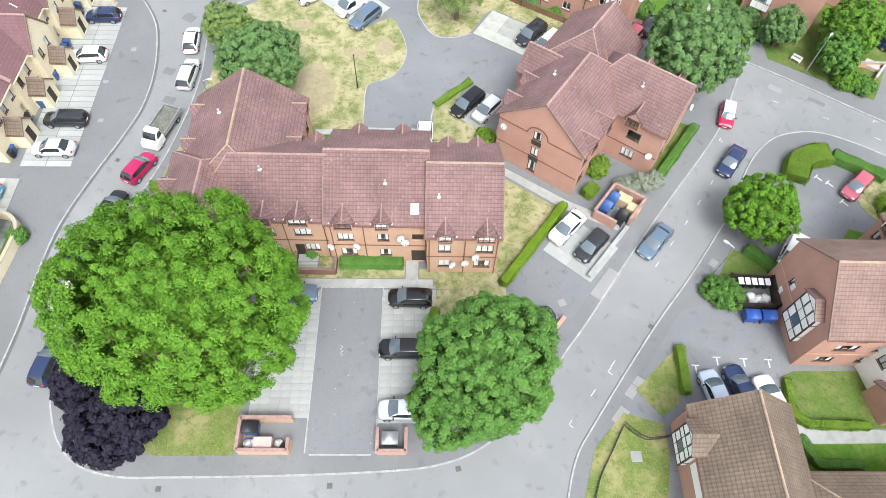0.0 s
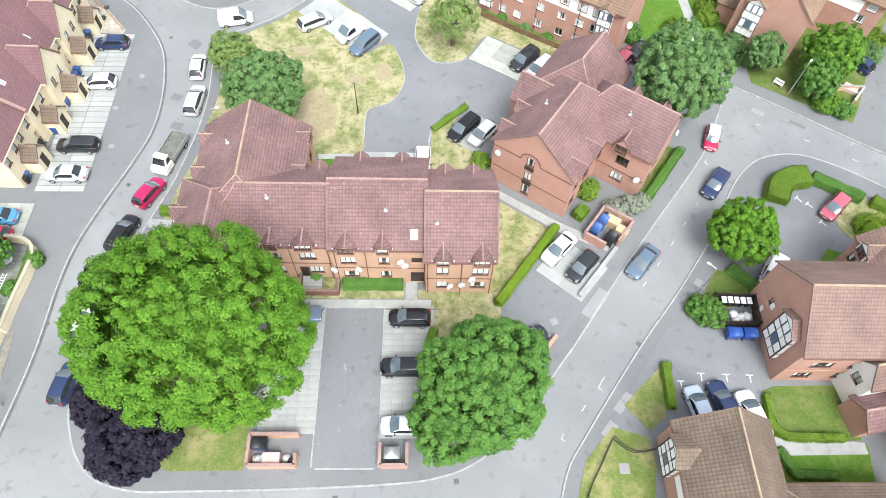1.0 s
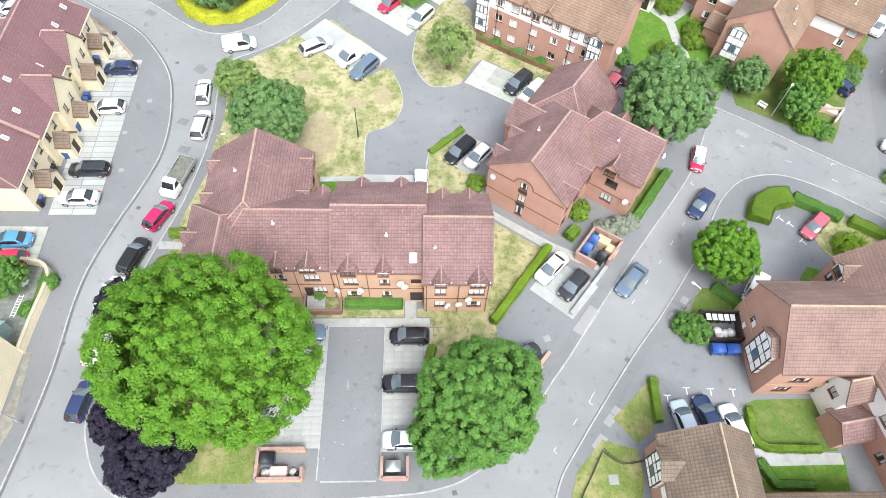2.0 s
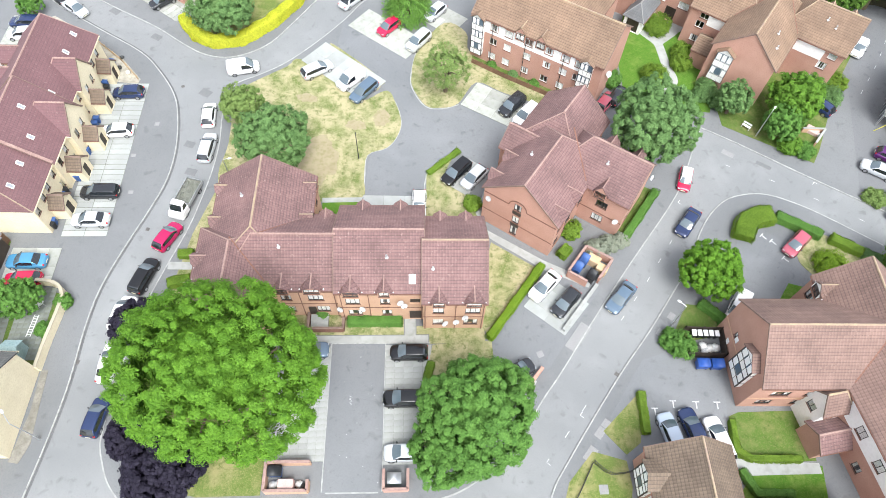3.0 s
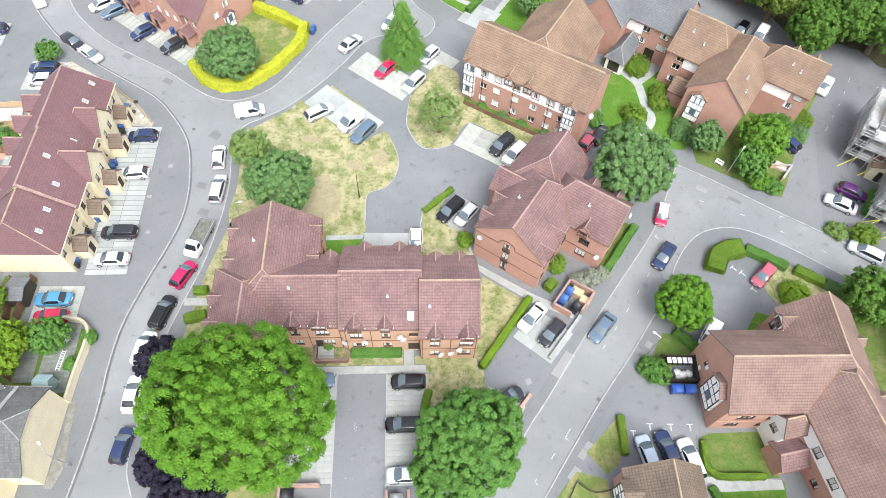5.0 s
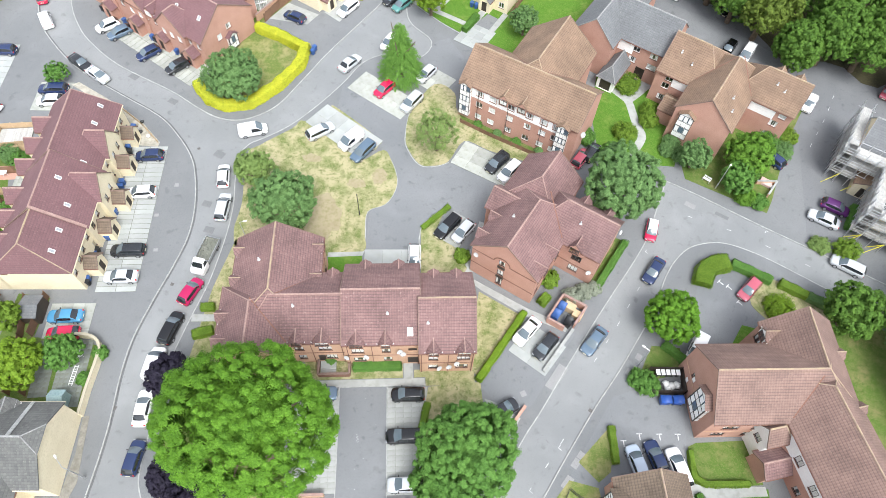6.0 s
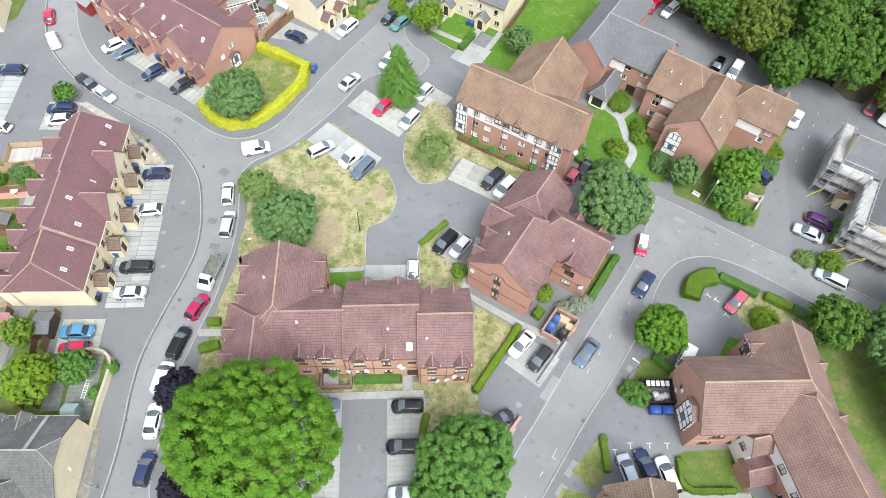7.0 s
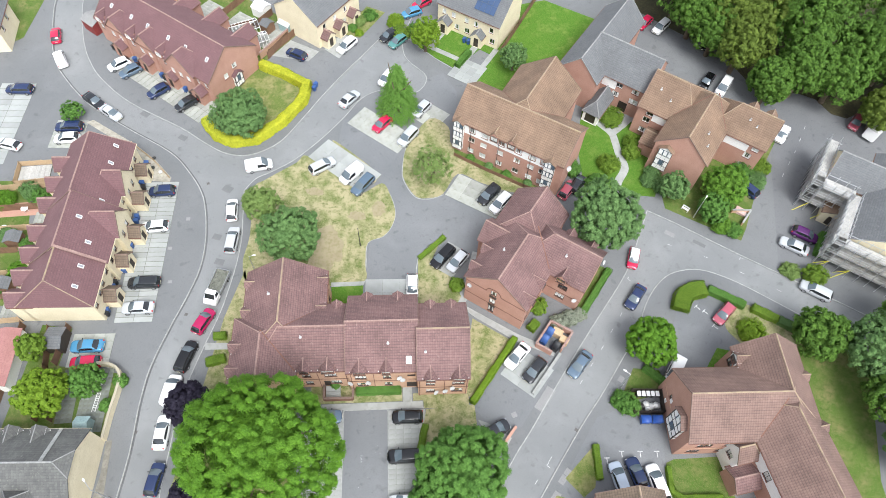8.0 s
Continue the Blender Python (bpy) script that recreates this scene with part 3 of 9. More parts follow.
field("court_back", [(-10.5, 87.6), (-12.4, 83.4), (-10, 79), (-5, 77.5), (-5.5, 84.5), (-8.5, 88.6), (-6.5, 90)], LOT, "grey asphalt court entrance", "car park", 0.112, straight=True)
field("lane_north", [(47.3, 55.2), (55.5, 51.2), (53, 57), (55, 68), (62, 80), (74, 82), (72, 95), (50, 108), (24, 118), (22, 108), (38, 101), (49, 93), (49.5, 82)], COURT, "grey asphalt access lane, colour darkened for vignetting", "car park", 0.108, straight=True)

# east side
field("court_south_east", [(13.2, 15.5), (19.6, 28.6), (26, 32), (28.2, 30.4), (28.4, 23.5), (27, 12.5), (21, 12)], LOT, "grey asphalt parking court", "car park", 0.112, straight=True)
field("court_far_east", [(29, 36.5), (31.3, 46.5), (34, 48.2), (39.5, 45), (41, 44), (39.5, 38.5), (37, 36), (33, 33.6)], LOT, "grey asphalt parking court", "car park", 0.112, straight=True)
field("lawn_14", [(22.5, 30.8), (24.6, 36.2), (28.2, 36.4), (28.8, 34.3), (26.8, 32.4)], GRASS, "small grass corner beside bin store", straight=True)
field("lawn_15", [(28.5, 23.8), (29.5, 24.4), (35.8, 25.6), (37, 20.6), (30, 19.2), (28.4, 20)], GRASS, "green lawn beside the brick house", straight=True)
field("lawn_16", [(39.8, 38.6), (41, 44.2), (45.6, 47.4), (58, 41.6), (56, 25), (58, 8), (51, 10), (48.5, 22), (46.5, 35), (43.5, 39.5)], GRASS, "green lawn round the houses", straight=True)
field("lawn_22", [(38.6, 46.6), (41.2, 48.6), (50.2, 45.0), (50.6, 43.2), (46.6, 42.2), (41.2, 41.4), (39.8, 42.4), (38.2, 44.2)], DRYGRASS, "straw-dry lawn corner behind clipped hedges", z=0.15)
field("lawn_23", [(34.9, 37.7), (36.6, 40.9), (38.9, 40.6), (37.6, 37.0)], LUSH, "small green lawn beside the brick house", z=0.15, straight=True)
field("lawn_17", [(15.6, 20.2), (19, 24.6), (19.7, 24.2), (19.4, 19.6), (18, 18.2)], MIXGRASS, "small grass corner beside a hedge", straight=True)
field("lawn_18", [(11.4, 8), (12.4, 14.6), (14.6, 18), (18, 17.6), (18.6, 15.2), (18.2, 8), (17.6, -3), (11.4, -3)], MIXGRASS, "front lawn behind a low fence", straight=True)
field("lawn_19", [(37.5, 20.2), (30.5, 18.4), (27.8, 14), (27.3, 8), (38, 8)], LUSH, "green lawn with a path", straight=True)
field("path_6", [(27.6, 19.4), (37.2, 20.4), (37.4, 19.4), (29.8, 18.0), (27.7, 15.0)], CONCRETE, "pale concrete path between lawns", "path", 0.15, straight=True)
field("garden_far_west", [(-56, 4), (-58, 31.5), (-53.7, 31.5), (-53.3, 26), (-44.4, 26.1), (-43.8, 22), (-43.4, 17.5), (-44, 12)], GRASS, "walled back garden with paving and plants", straight=True)
field("garden_rear_west", [(-62, 34), (-86, 30), (-90, 52), (-70.5, 55)], GRASS, "fenced back gardens behind the terrace", straight=True)
field("red_patio", [(-73.4, 50.0), (-67.6, 51.4), (-66.6, 49.0), (-72.4, 47.6)], BRICK, "red paved patio in a terrace garden", "patio", 0.15, straight=True)
field("verge_north_west", [(-86.5, 86), (-92, 80), (-98, 88), (-96, 112), (-89, 112), (-87.5, 99)], GRASS, "bright green verge and gardens", straight=True)
field("garden_hedged", [(-46.5, 70.4), (-44, 67.6), (-41, 66.6), (-37.2, 67.8), (-33.8, 72.4), (-31.4, 77.8), (-31.6, 81.8), (-36.5, 84), (-42, 86.0), (-45.5, 78)], MIXGRASS, "small lawn behind a golden hedge", straight=True)

# ---- houses ----
def lattice(xs, zs, y0, y1):
    """A one-piece frame: bars where the column or row number is even, openings elsewhere."""
    bm, made = bmesh.new(), {}
    solid = lambda i, j: 0 <= i < len(xs) - 1 and 0 <= j < len(zs) - 1 and (i % 2 == 0 or j % 2 == 0)
    def V(i, j, y):
        k = (i, j, y)
        if k not in made:
            made[k] = bm.verts.new((xs[i], y, zs[j]))
        return made[k]
    for i in range(len(xs) - 1):
        for j in range(len(zs) - 1):
            if not solid(i, j):
                continue
            bm.faces.new((V(i, j, y0), V(i + 1, j, y0), V(i + 1, j + 1, y0), V(i, j + 1, y0)))
            bm.faces.new((V(i, j + 1, y1), V(i + 1, j + 1, y1), V(i + 1, j, y1), V(i, j, y1)))
            for di, dj, p, q in ((-1, 0, (i, j + 1), (i, j)), (1, 0, (i + 1, j), (i + 1, j + 1)), (0, -1, (i, j), (i + 1, j)), (0, 1, (i + 1, j + 1), (i, j + 1))):
                if not solid(i + di, j + dj):
                    bm.faces.new((V(*p, y0), V(*p, y1), V(*q, y1), V(*q, y0)))
    return bm


def window_mesh(w, h, cols, trim):
    key = (round(w, 2), round(h, 2), cols, trim.name)
    if key not in window_mesh.made:
        t = 0.055
        bm = lattice([-w / 2] + [e for k in range(cols) for e in ((k * w / cols - w / 2 + (t if k == 0 else t / 2)), ((k + 1) * w / cols - w / 2 - (t if k == cols - 1 else t / 2)))] + [w / 2], [0, t, h - t, h], -0.02, 0.07)
        frame_me = mesh_of(bm, "window_frame", trim)
        bm = bmesh.new()
        box(bm, -w / cols / 2 + 0.03, w / cols / 2 - 0.03, 0.02, 0.035, t - 0.01, h - t + 0.01)
        pane_me = mesh_of(bm, "pane", GLASS)
        bm = bmesh.new()
        n = 10
        lo_, hi_ = ([bm.verts.new(((k / n - 0.5) * w, 0.075 + 0.025 * (k % 2), z)) for k in range(n + 1)] for z in (0.05, h - 0.05))
        for k in range(n):
            bm.faces.new((lo_[k], lo_[k + 1], hi_[k + 1], hi_[k]))
        blind_me = mesh_of(bm, "curtain", BLIND)
        halves = []
        for k0 in (0, 7):
            bm = bmesh.new()
            lo_, hi_ = ([bm.verts.new(((k / n - 0.5) * w, 0.075 + 0.03 * (k % 2), z)) for k in range(k0, k0 + 4)] for z in (0.05, h - 0.05))
            for k in range(3):
                bm.faces.new((lo_[k], lo_[k + 1], hi_[k + 1], hi_[k]))
            halves.append(mesh_of(bm, "curtain", BLIND))
        bm = bmesh.new()
        box(bm, -w / 2 - 0.06, w / 2 + 0.06, -0.12, -0.025, -0.07, 0.0)
        window_mesh.made[key] = (frame_me, pane_me, ((blind_me,), tuple(halves)), mesh_of(bm, "sill", BRICK_DARK))
    return window_mesh.made[key]


window_mesh.made = {}
RNG = random.Random(7)


def window_at(parent, m, w, h, cols, trim):
    f, p, c, sill = window_mesh(w, h, cols, trim)
    win = part("window", f, None, parent, "", m)
    for k in range(cols):
        part("pane", p, None, win, "", pose((k + 0.5) * w / cols - w / 2, 0, 0)).visible_shadow = False
    part("sill", sill, None, win)
    pick = RNG.random()
    if pick < 0.72:
        for me in c[0 if pick < 0.36 else 1]:
            part("curtain", me, None, win, "pale curtain")
    return win


def wall(b, p0, p1, z0, z1, mat, holes=(), gable=None, trim=BLACK_TRIM, deep=0.25, name="wall", label=""):
    """A wall with true openings, seen from outside with p0 at its left; windows stand in the openings. gable: (along, height) of a peak."""
    a, c = Vector((*p0, 0)), Vector((*p1, 0))
    w = (c - a).length
    ang = math.atan2(c.y - a.y, c.x - a.x)
    m = Matrix.Translation((a.x, a.y, 0)) @ Matrix.Rotation(ang, 4, "Z")
    rects = [(s - ww / 2, s + ww / 2, z, z + hh) for s, z, ww, hh, *_ in holes]
    xs = sorted({0.0, w, *[r[0] for r in rects], *[r[1] for r in rects]})
    zs = sorted({z0, z1, *[r[2] for r in rects], *[r[3] for r in rects]})
    bm = bmesh.new()
    def quad(*p):
        bm.faces.new([bm.verts.new(q) for q in p])
    for x0, x1 in zip(xs, xs[1:]):
        for y0, y1 in zip(zs, zs[1:]):
            mx, mz = (x0 + x1) / 2, (y0 + y1) / 2
            if any(r[0] < mx < r[1] and r[2] < mz < r[3] for r in rects):
                continue
            quad((x0, 0, y0), (x1, 0, y0), (x1, 0, y1), (x0, 0, y1))
            quad((x0, deep, y0), (x0, deep, y1), (x1, deep, y1), (x1, deep, y0))
    for x0, x1, y0, y1 in rects:
        quad((x0, 0, y0), (x0, deep, y0), (x1, deep, y0), (x1, 0, y0))
        quad((x0, 0, y1), (x1, 0, y1), (x1, deep, y1), (x0, deep, y1))
        quad((x0, 0, y0), (x0, 0, y1), (x0, deep, y1), (x0, deep, y0))
        quad((x1, 0, y0), (x1, deep, y0), (x1, deep, y1), (x1, 0, y1))
    if gable:
        quad((0, 0, z1), (w, 0, z1), (gable[0], 0, gable[1]))
        quad((0, deep, z1), (gable[0], deep, gable[1]), (w, deep, z1))
    part(name, bm, mat, b, label, m)
    for s, z, ww, hh, *rest in holes:
        kind = rest[0] if rest else 2
        if kind == "door":
            d = bmesh.new()
            box(d, -ww / 2, ww / 2, 0.10, 0.16, 0, hh)
            for k in (-1, 1):
                box(d, k * ww / 4 - ww / 6, k * ww / 4 + ww / 6, 0.085, 0.10, 0.25, hh * 0.45)
                box(d, k * ww / 4 - ww / 6, k * ww / 4 + ww / 6, 0.085, 0.10, hh * 0.55, hh - 0.2)
            part("door", d, DARK_WOOD, b, "dark entrance door", m @ Matrix.Translation((s, 0, z)))
        elif kind == "open":
            # a dark panel stands in for the unlit depth of the opening
            d = bmesh.new()
            box(d, -ww / 2, ww / 2, 0.2, 0.24, 0, hh)
            part("stair_opening", d, DARK_WOOD, b, "dark recessed panel standing in for an unlit opening", m @ Matrix.Translation((s, 0, z)))
        else:
            window_at(b, m @ Matrix.Translation((s, 0.06, z)), ww, hh, kind, trim)
    return m


def slope(b, a, bb, c, d, mat, thick=0.10, name="roof_slope"):
    """One roof slope: eave a-bb, top d-c. Tiles lie in lapped courses."""
    a, bb, c, d = (Vector(p) for p in (a, bb, c, d))
    nrm = (bb - a).cross(d - a).normalized()
    along = (bb - a).normalized()
    run = ((d + c) / 2 - (a + bb) / 2)
    up = (run - along * run.dot(along)).normalized()
    rows = max(2, round(run.length / 0.34))
    bm = bmesh.new()
    uvl = bm.loops.layers.uv.new("UVMap")
    lift = nrm * 0.035
    def face(ps):
        f = bm.faces.new([bm.verts.new(p) for p in ps])
        for lp in f.loops:
            q = lp.vert.co - a
            lp[uvl].uv = (q.dot(along) + 51.0, q.dot(up) * rows * 0.34 / run.length + 51.0)
    for k in range(rows):
        t0, t1 = k / rows, (k + 1) / rows
        l0, l1, r0, r1 = a.lerp(d, t0), a.lerp(d, t1), bb.lerp(c, t0), bb.lerp(c, t1)
        face((l0 + lift, r0 + lift, r1, l1))
        face((l0, r0, r0 + lift, l0 + lift))
    dn = nrm * -thick
    face((d + dn, c + dn, bb + dn, a + dn))
    for p, q in ((a, bb), (bb, c), (c, d), (d, a)):
        face((p + dn, q + dn, q, p))
    return part(name, bm, mat, b)


def ridge_line(b, p, q, mat, r=0.12, name="ridge", label=""):
    """Half-round ridge tiles end to end, each lapping the next."""
    p, q = Vector(p), Vector(q)
    n = max(2, round((q - p).length / 0.45))
    d = (q - p) / n
    qt = d.to_track_quat("Z", "Y")
    bm, prev = bmesh.new(), None
    for k in range(n):
        for base, rr in ((p + d * k, r), (p + d * (k + 0.92), r * 0.9)):
            ring = [bm.verts.new(base + qt @ Vector((rr * math.cos(i * math.pi / 3), rr * math.sin(i * math.pi / 3), 0))) for i in range(6)]
            if prev:
                for i in range(6):
                    bm.faces.new((prev[i], prev[(i + 1) % 6], ring[(i + 1) % 6], ring[i]))
            else:
                bm.faces.new(ring[::-1])
            prev = ring
    bm.faces.new(prev)
    return part(name, bm, mat, b, label)


def valley(b, p, q):
    """A dark strip along the groove where two roof slopes meet."""
    bm = bmesh.new()
    beam(bm, p, q, 0.15, 0.05)
    part("valley", bm, BRICK_DARK, b, "dark strip along the valley between roof slopes")


def gutter(b, p, q, out, trim=BRICK_DARK):
    bm = bmesh.new()
    o = Vector(out).normalized()
    p, q = Vector(p), Vector(q)
    beam(bm, p - o * 0.05 + Vector((0, 0, -0.11)), q - o * 0.05 + Vector((0, 0, -0.11)), 0.04, 0.13)
    beam(bm, p + o * 0.05 + Vector((0, 0, -0.09)), q + o * 0.05 + Vector((0, 0, -0.09)), 0.09, 0.06)
    return part("gutter", bm, trim, b)


def roof(b, u0, u1, v0, v1, eave, top, axis, ends, mat, rmat, over=0.3, verge=0.14, r_at=None, fascia=BRICK_DARK, hip=0.8):
    """A pitched roof on the plan u0..u1, v0..v1. axis: the ridge's run; ends: gable or hip at its start and end; r_at: the ridge's place across."""
    def P(s, t, z):
        return (s, t, z) if axis == "u" else (t, s, z)
    s0, s1, t0, t1 = (u0, u1, v0, v1) if axis == "u" else (v0, v1, u0, u1)
    tm = (t0 + t1) / 2 if r_at is None else r_at
    k0, k1 = (top - eave) / (tm - t0), (top - eave) / (t1 - tm)
    e0, e1 = eave - over * k0 + 0.06, eave - over * k1 + 0.06
    half = (t1 - t0) / 2
    ra = s0 - verge if ends[0] == "gable" else s0 + half * hip
    rb = s1 + verge if ends[1] == "gable" else s1 - half * hip
    ea = s0 - (verge if ends[0] == "gable" else over)
    eb = s1 + (verge if ends[1] == "gable" else over)
    tp = top + 0.06
    quads = [(P(ea, t0 - over, e0), P(eb, t0 - over, e0), P(rb, tm, tp), P(ra, tm, tp)), (P(eb, t1 + over, e1), P(ea, t1 + over, e1), P(ra, tm, tp), P(rb, tm, tp))]
    if ends[0] == "hip":
        quads.append((P(ea, t1 + over, e1), P(ea, t0 - over, e0), P(ra, tm - 0.01, tp), P(ra, tm + 0.01, tp)))
    if ends[1] == "hip":
        quads.append((P(eb, t0 - over, e0), P(eb, t1 + over, e1), P(rb, tm + 0.01, tp), P(rb, tm - 0.01, tp)))
    for q in quads:
        q = q if axis == "u" else (q[1], q[0], q[3], q[2])
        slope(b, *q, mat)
    ridge_line(b, P(ra, tm, tp + 0.02), P(rb, tm, tp + 0.02), rmat)
    for end, e, r in ((ends[0], ea, ra), (ends[1], eb, rb)):
        if end == "hip":
            ridge_line(b, P(e, t0 - over, e0), P(r, tm, tp), rmat, 0.075, "hip_tiles")
            ridge_line(b, P(e, t1 + over, e1), P(r, tm, tp), rmat, 0.075, "hip_tiles")
        else:
            for t, z in ((t0 - over, e0), (t1 + over, e1)):
                bm = bmesh.new()
                beam(bm, P(e, t, z - 0.01), P(e, tm, tp - 0.01), 0.07, 0.15)
                part("verge", bm, RIDGE_GREY if rmat is RIDGE_GREY else VERGE, b)
    gutter(b, P(ea, t0 - over, e0), P(eb, t0 - over, e0), P(0, -1, 0), fascia)
    gutter(b, P(ea, t1 + over, e1), P(eb, t1 + over, e1), P(0, 1, 0), fascia)


def block(b, u0, u1, v0, v1, eave, top, axis, wmat, holes=None, ends=("gable", "gable"), r_at=None, trim=BLACK_TRIM, sides="SENW"):
    """Four walls; holes: side letter -> openings, each measured along from the wall's left end as seen from outside."""
    holes = holes or {}
    tm = ((u0 + u1) / 2 if axis == "v" else (v0 + v1) / 2) if r_at is None else r_at
    corner = {"S": ((u0, v0), (u1, v0)), "E": ((u1, v0), (u1, v1)), "N": ((u1, v1), (u0, v1)), "W": ((u0, v1), (u0, v0))}
    for s in sides:
        g = None
        if axis == "u" and s == "W" and ends[0] == "gable":
            g = (v1 - tm, top - 0.05)
        elif axis == "u" and s == "E" and ends[1] == "gable":
            g = (tm - v0, top - 0.05)
        elif axis == "v" and s == "S" and ends[0] == "gable":
            g = (tm - u0, top - 0.05)
        elif axis == "v" and s == "N" and ends[1] == "gable":
            g = (u1 - tm, top - 0.05)
        wall(b, *corner[s], 0.0, eave, wmat, holes.get(s, ()), g, trim)


def dormer(b, u, v, z, w, h, rise, pitch, mat, rmat, face=1, axis="u", cols=2, wmat=BRICK, trim=BLACK_TRIM):
    """A small gabled dormer standing on the eave, its window facing out; pitch: rise per metre of the roof behind."""
    ang = {("u", 1): 0, ("u", -1): 180, ("v", 1): -90, ("v", -1): 90}[(axis, face)]
    m = pose(u, v, z, 0, 0, ang)
    bm = bmesh.new()
    hw = w / 2 + 0.12
    back = (h + rise) / pitch
    for x in (-1, 1):
        vs = [bm.verts.new(p) for p in ((x * hw, 0, 0), (x * hw, h / pitch + 0.1, h), (x * hw, 0, h))]
        bm.faces.new(vs)
    for ps in (((-hw, 0, 0), (-w / 2, 0, 0), (-w / 2, 0, h), (-hw, 0, h)), ((w / 2, 0, 0), (hw, 0, 0), (hw, 0, h), (w / 2, 0, h)), ((-hw, 0, h), (hw, 0, h), (0, 0, h + rise))):
        bm.faces.new([bm.verts.new(p) for p in ps])
    part("dormer", bm, wmat, b, "", m)
    # the little roof flares back from the window's head to two low tips
    tip_x, tip_y, tip_z = w / 2 + 0.42, 0.3, h * 0.5
    for sx in (-1, 1):
        pts = [m @ Vector(p) for p in ((sx * (hw + 0.04), -0.04, h + 0.02), (sx * tip_x, tip_y, tip_z), (0, back + 0.1, h + rise + 0.03), (0, -0.08, h + rise + 0.03))]
        slope(b, *(pts if sx > 0 else (pts[1], pts[0], pts[3], pts[2])), mat, 0.07, "dormer_roof")
    ridge_line(b, m @ Vector((0, -0.1, h + rise + 0.05)), m @ Vector((0, back, h + rise + 0.05)), rmat, 0.075)
    for sx in (-1, 1):
        bm = bmesh.new()
        box(bm, -0.05, 0.05, -0.05, 0.08, -0.05, 0.05)
        part("eave_tip", bm, WHITE_TRIM, b, "small white eave end", m @ Matrix.Translation((sx * tip_x, tip_y - 0.03, tip_z + 0.02)))
    window_at(b, m @ Matrix.Translation((0, 0.0, 0.02)), w, h - 0.02, cols, trim)


def band(b, p0, p1, z, mat, h=0.12, proud=0.03):
    """A raised string course on a wall; p0 at the wall's left, seen from outside."""
    a, c = Vector((*p0, z)), Vector((*p1, z))
    o = (c - a).cross(Vector((0, 0, 1))).normalized()
    bm = bmesh.new()
    beam(bm, a + o * 0.005, c + o * 0.005, proud * 2, h)
    part("string_course", bm, mat, b)


def pipe(b, u, v, z0, z1, mat=BLACK_TRIM, r=0.045):
    bm = bmesh.new()
    bar(bm, (u, v, z0), (u, v, z1), r)
    bar(bm, (u, v, z0), (u, v, z0 + 0.15), r * 1.4)
    part("downpipe", bm, mat, b)


def dish(b, u, v, z, tilt, turn_deg, r=0.36):
    """A satellite dish on its bracket."""
    bm = bmesh.new()
    n, rings = 14, []
    for k in range(4):
        rr = r * (k + 0.001) / 3
        rings.append([bm.verts.new((rr * math.cos(a * 2 * math.pi / n), rr * math.sin(a * 2 * math.pi / n), 0.25 * rr * rr / r)) for a in range(n)])
    for k in range(3):
        for a in range(n):
            bm.faces.new((rings[k][a], rings[k][(a + 1) % n], rings[k + 1][(a + 1) % n], rings[k + 1][a]))
    d = part("satellite_dish", bm, DISH_GREY, b, "pale grey satellite dish", pose(u, v, z, 0, 0, turn_deg) @ pose(0, 0, 0, tilt))
    bm = bmesh.new()
    bar(bm, (0, 0, 0), (0, r * 0.2, -0.35), 0.02)
    bar(bm, (0, -r, 0.1), (0, 0, 0.35), 0.012)
    bar(bm, (0, 0, 0.33), (0, 0, 0.42), 0.035)
    part("bracket", bm, BLACK_TRIM, d)


def vent(b, u, v, z, h=0.45):
    bm = bmesh.new()
    bar(bm, (0, 0, -0.2), (0, 0, h), 0.06, 8)
    bar(bm, (0, 0, h * 0.7), (0, 0, h), 0.10, 8)
    bar(bm, (0, 0, -0.02), (0, 0, 0.06), 0.2, 8, 0.12)
    part("vent_pipe", bm, DISH_GREY, b, "pale roof vent pipe", pose(u, v, z))


def rooflight(b, u, v, z, ang_m, w=0.5, h=0.8):
    bm = bmesh.new()
    for x0, x1, y0, y1 in ((-w / 2, w / 2, -h / 2, -h / 2 + 0.08), (-w / 2, w / 2, h / 2 - 0.08, h / 2), (-w / 2, -w / 2 + 0.08, -h / 2, h / 2), (w / 2 - 0.08, w / 2, -h / 2, h / 2)):
        box(bm, x0, x1, y0, y1, 0, 0.10)
    f = part("rooflight", bm, WHITE_TRIM, b, "white framed rooflight", pose(u, v, z) @ ang_m)
    bm = bmesh.new()
    box(bm, -w / 2 + 0.06, w / 2 - 0.06, -h / 2 + 0.06, h / 2 - 0.06, 0.03, 0.06)
    part("pane", bm, SKYLIGHT, f, "grey glass pane")


def house(name, o, deg, label, group="houses of the estate"):
    return thing(name, pose(o[0], o[1], 0.06, 0, 0, deg), label, "house", group)


# the long L-shaped flats
A = house("apartment_block", (-13.5, 28.2), 9.4, "long orange brick flats with plum red tiled roofs and dormers")
lo, mi = 1.15, 3.85
block(A, -8.0, 0.0, 0.35, 9.2, 6.7, 10.0, "u", BRICK_PALE, {"S": [(2.7, lo, 1.0, 1.2, 2), (5.0, 0.2, 0.9, 2.1, "door"), (6.2, lo, 1.4, 1.2, 3), (2.6, mi, 1.1, 1.15, 2), (5.7, mi, 1.6, 1.15, 3)]}, r_at=4.8, ends=("hip", "gable"))
roof(A, -12.0, 0.0, 0.35, 9.2, 6.7, 10.0, "u", ("hip", "gable"), TILE_RED, RIDGE_PINK, r_at=4.8)
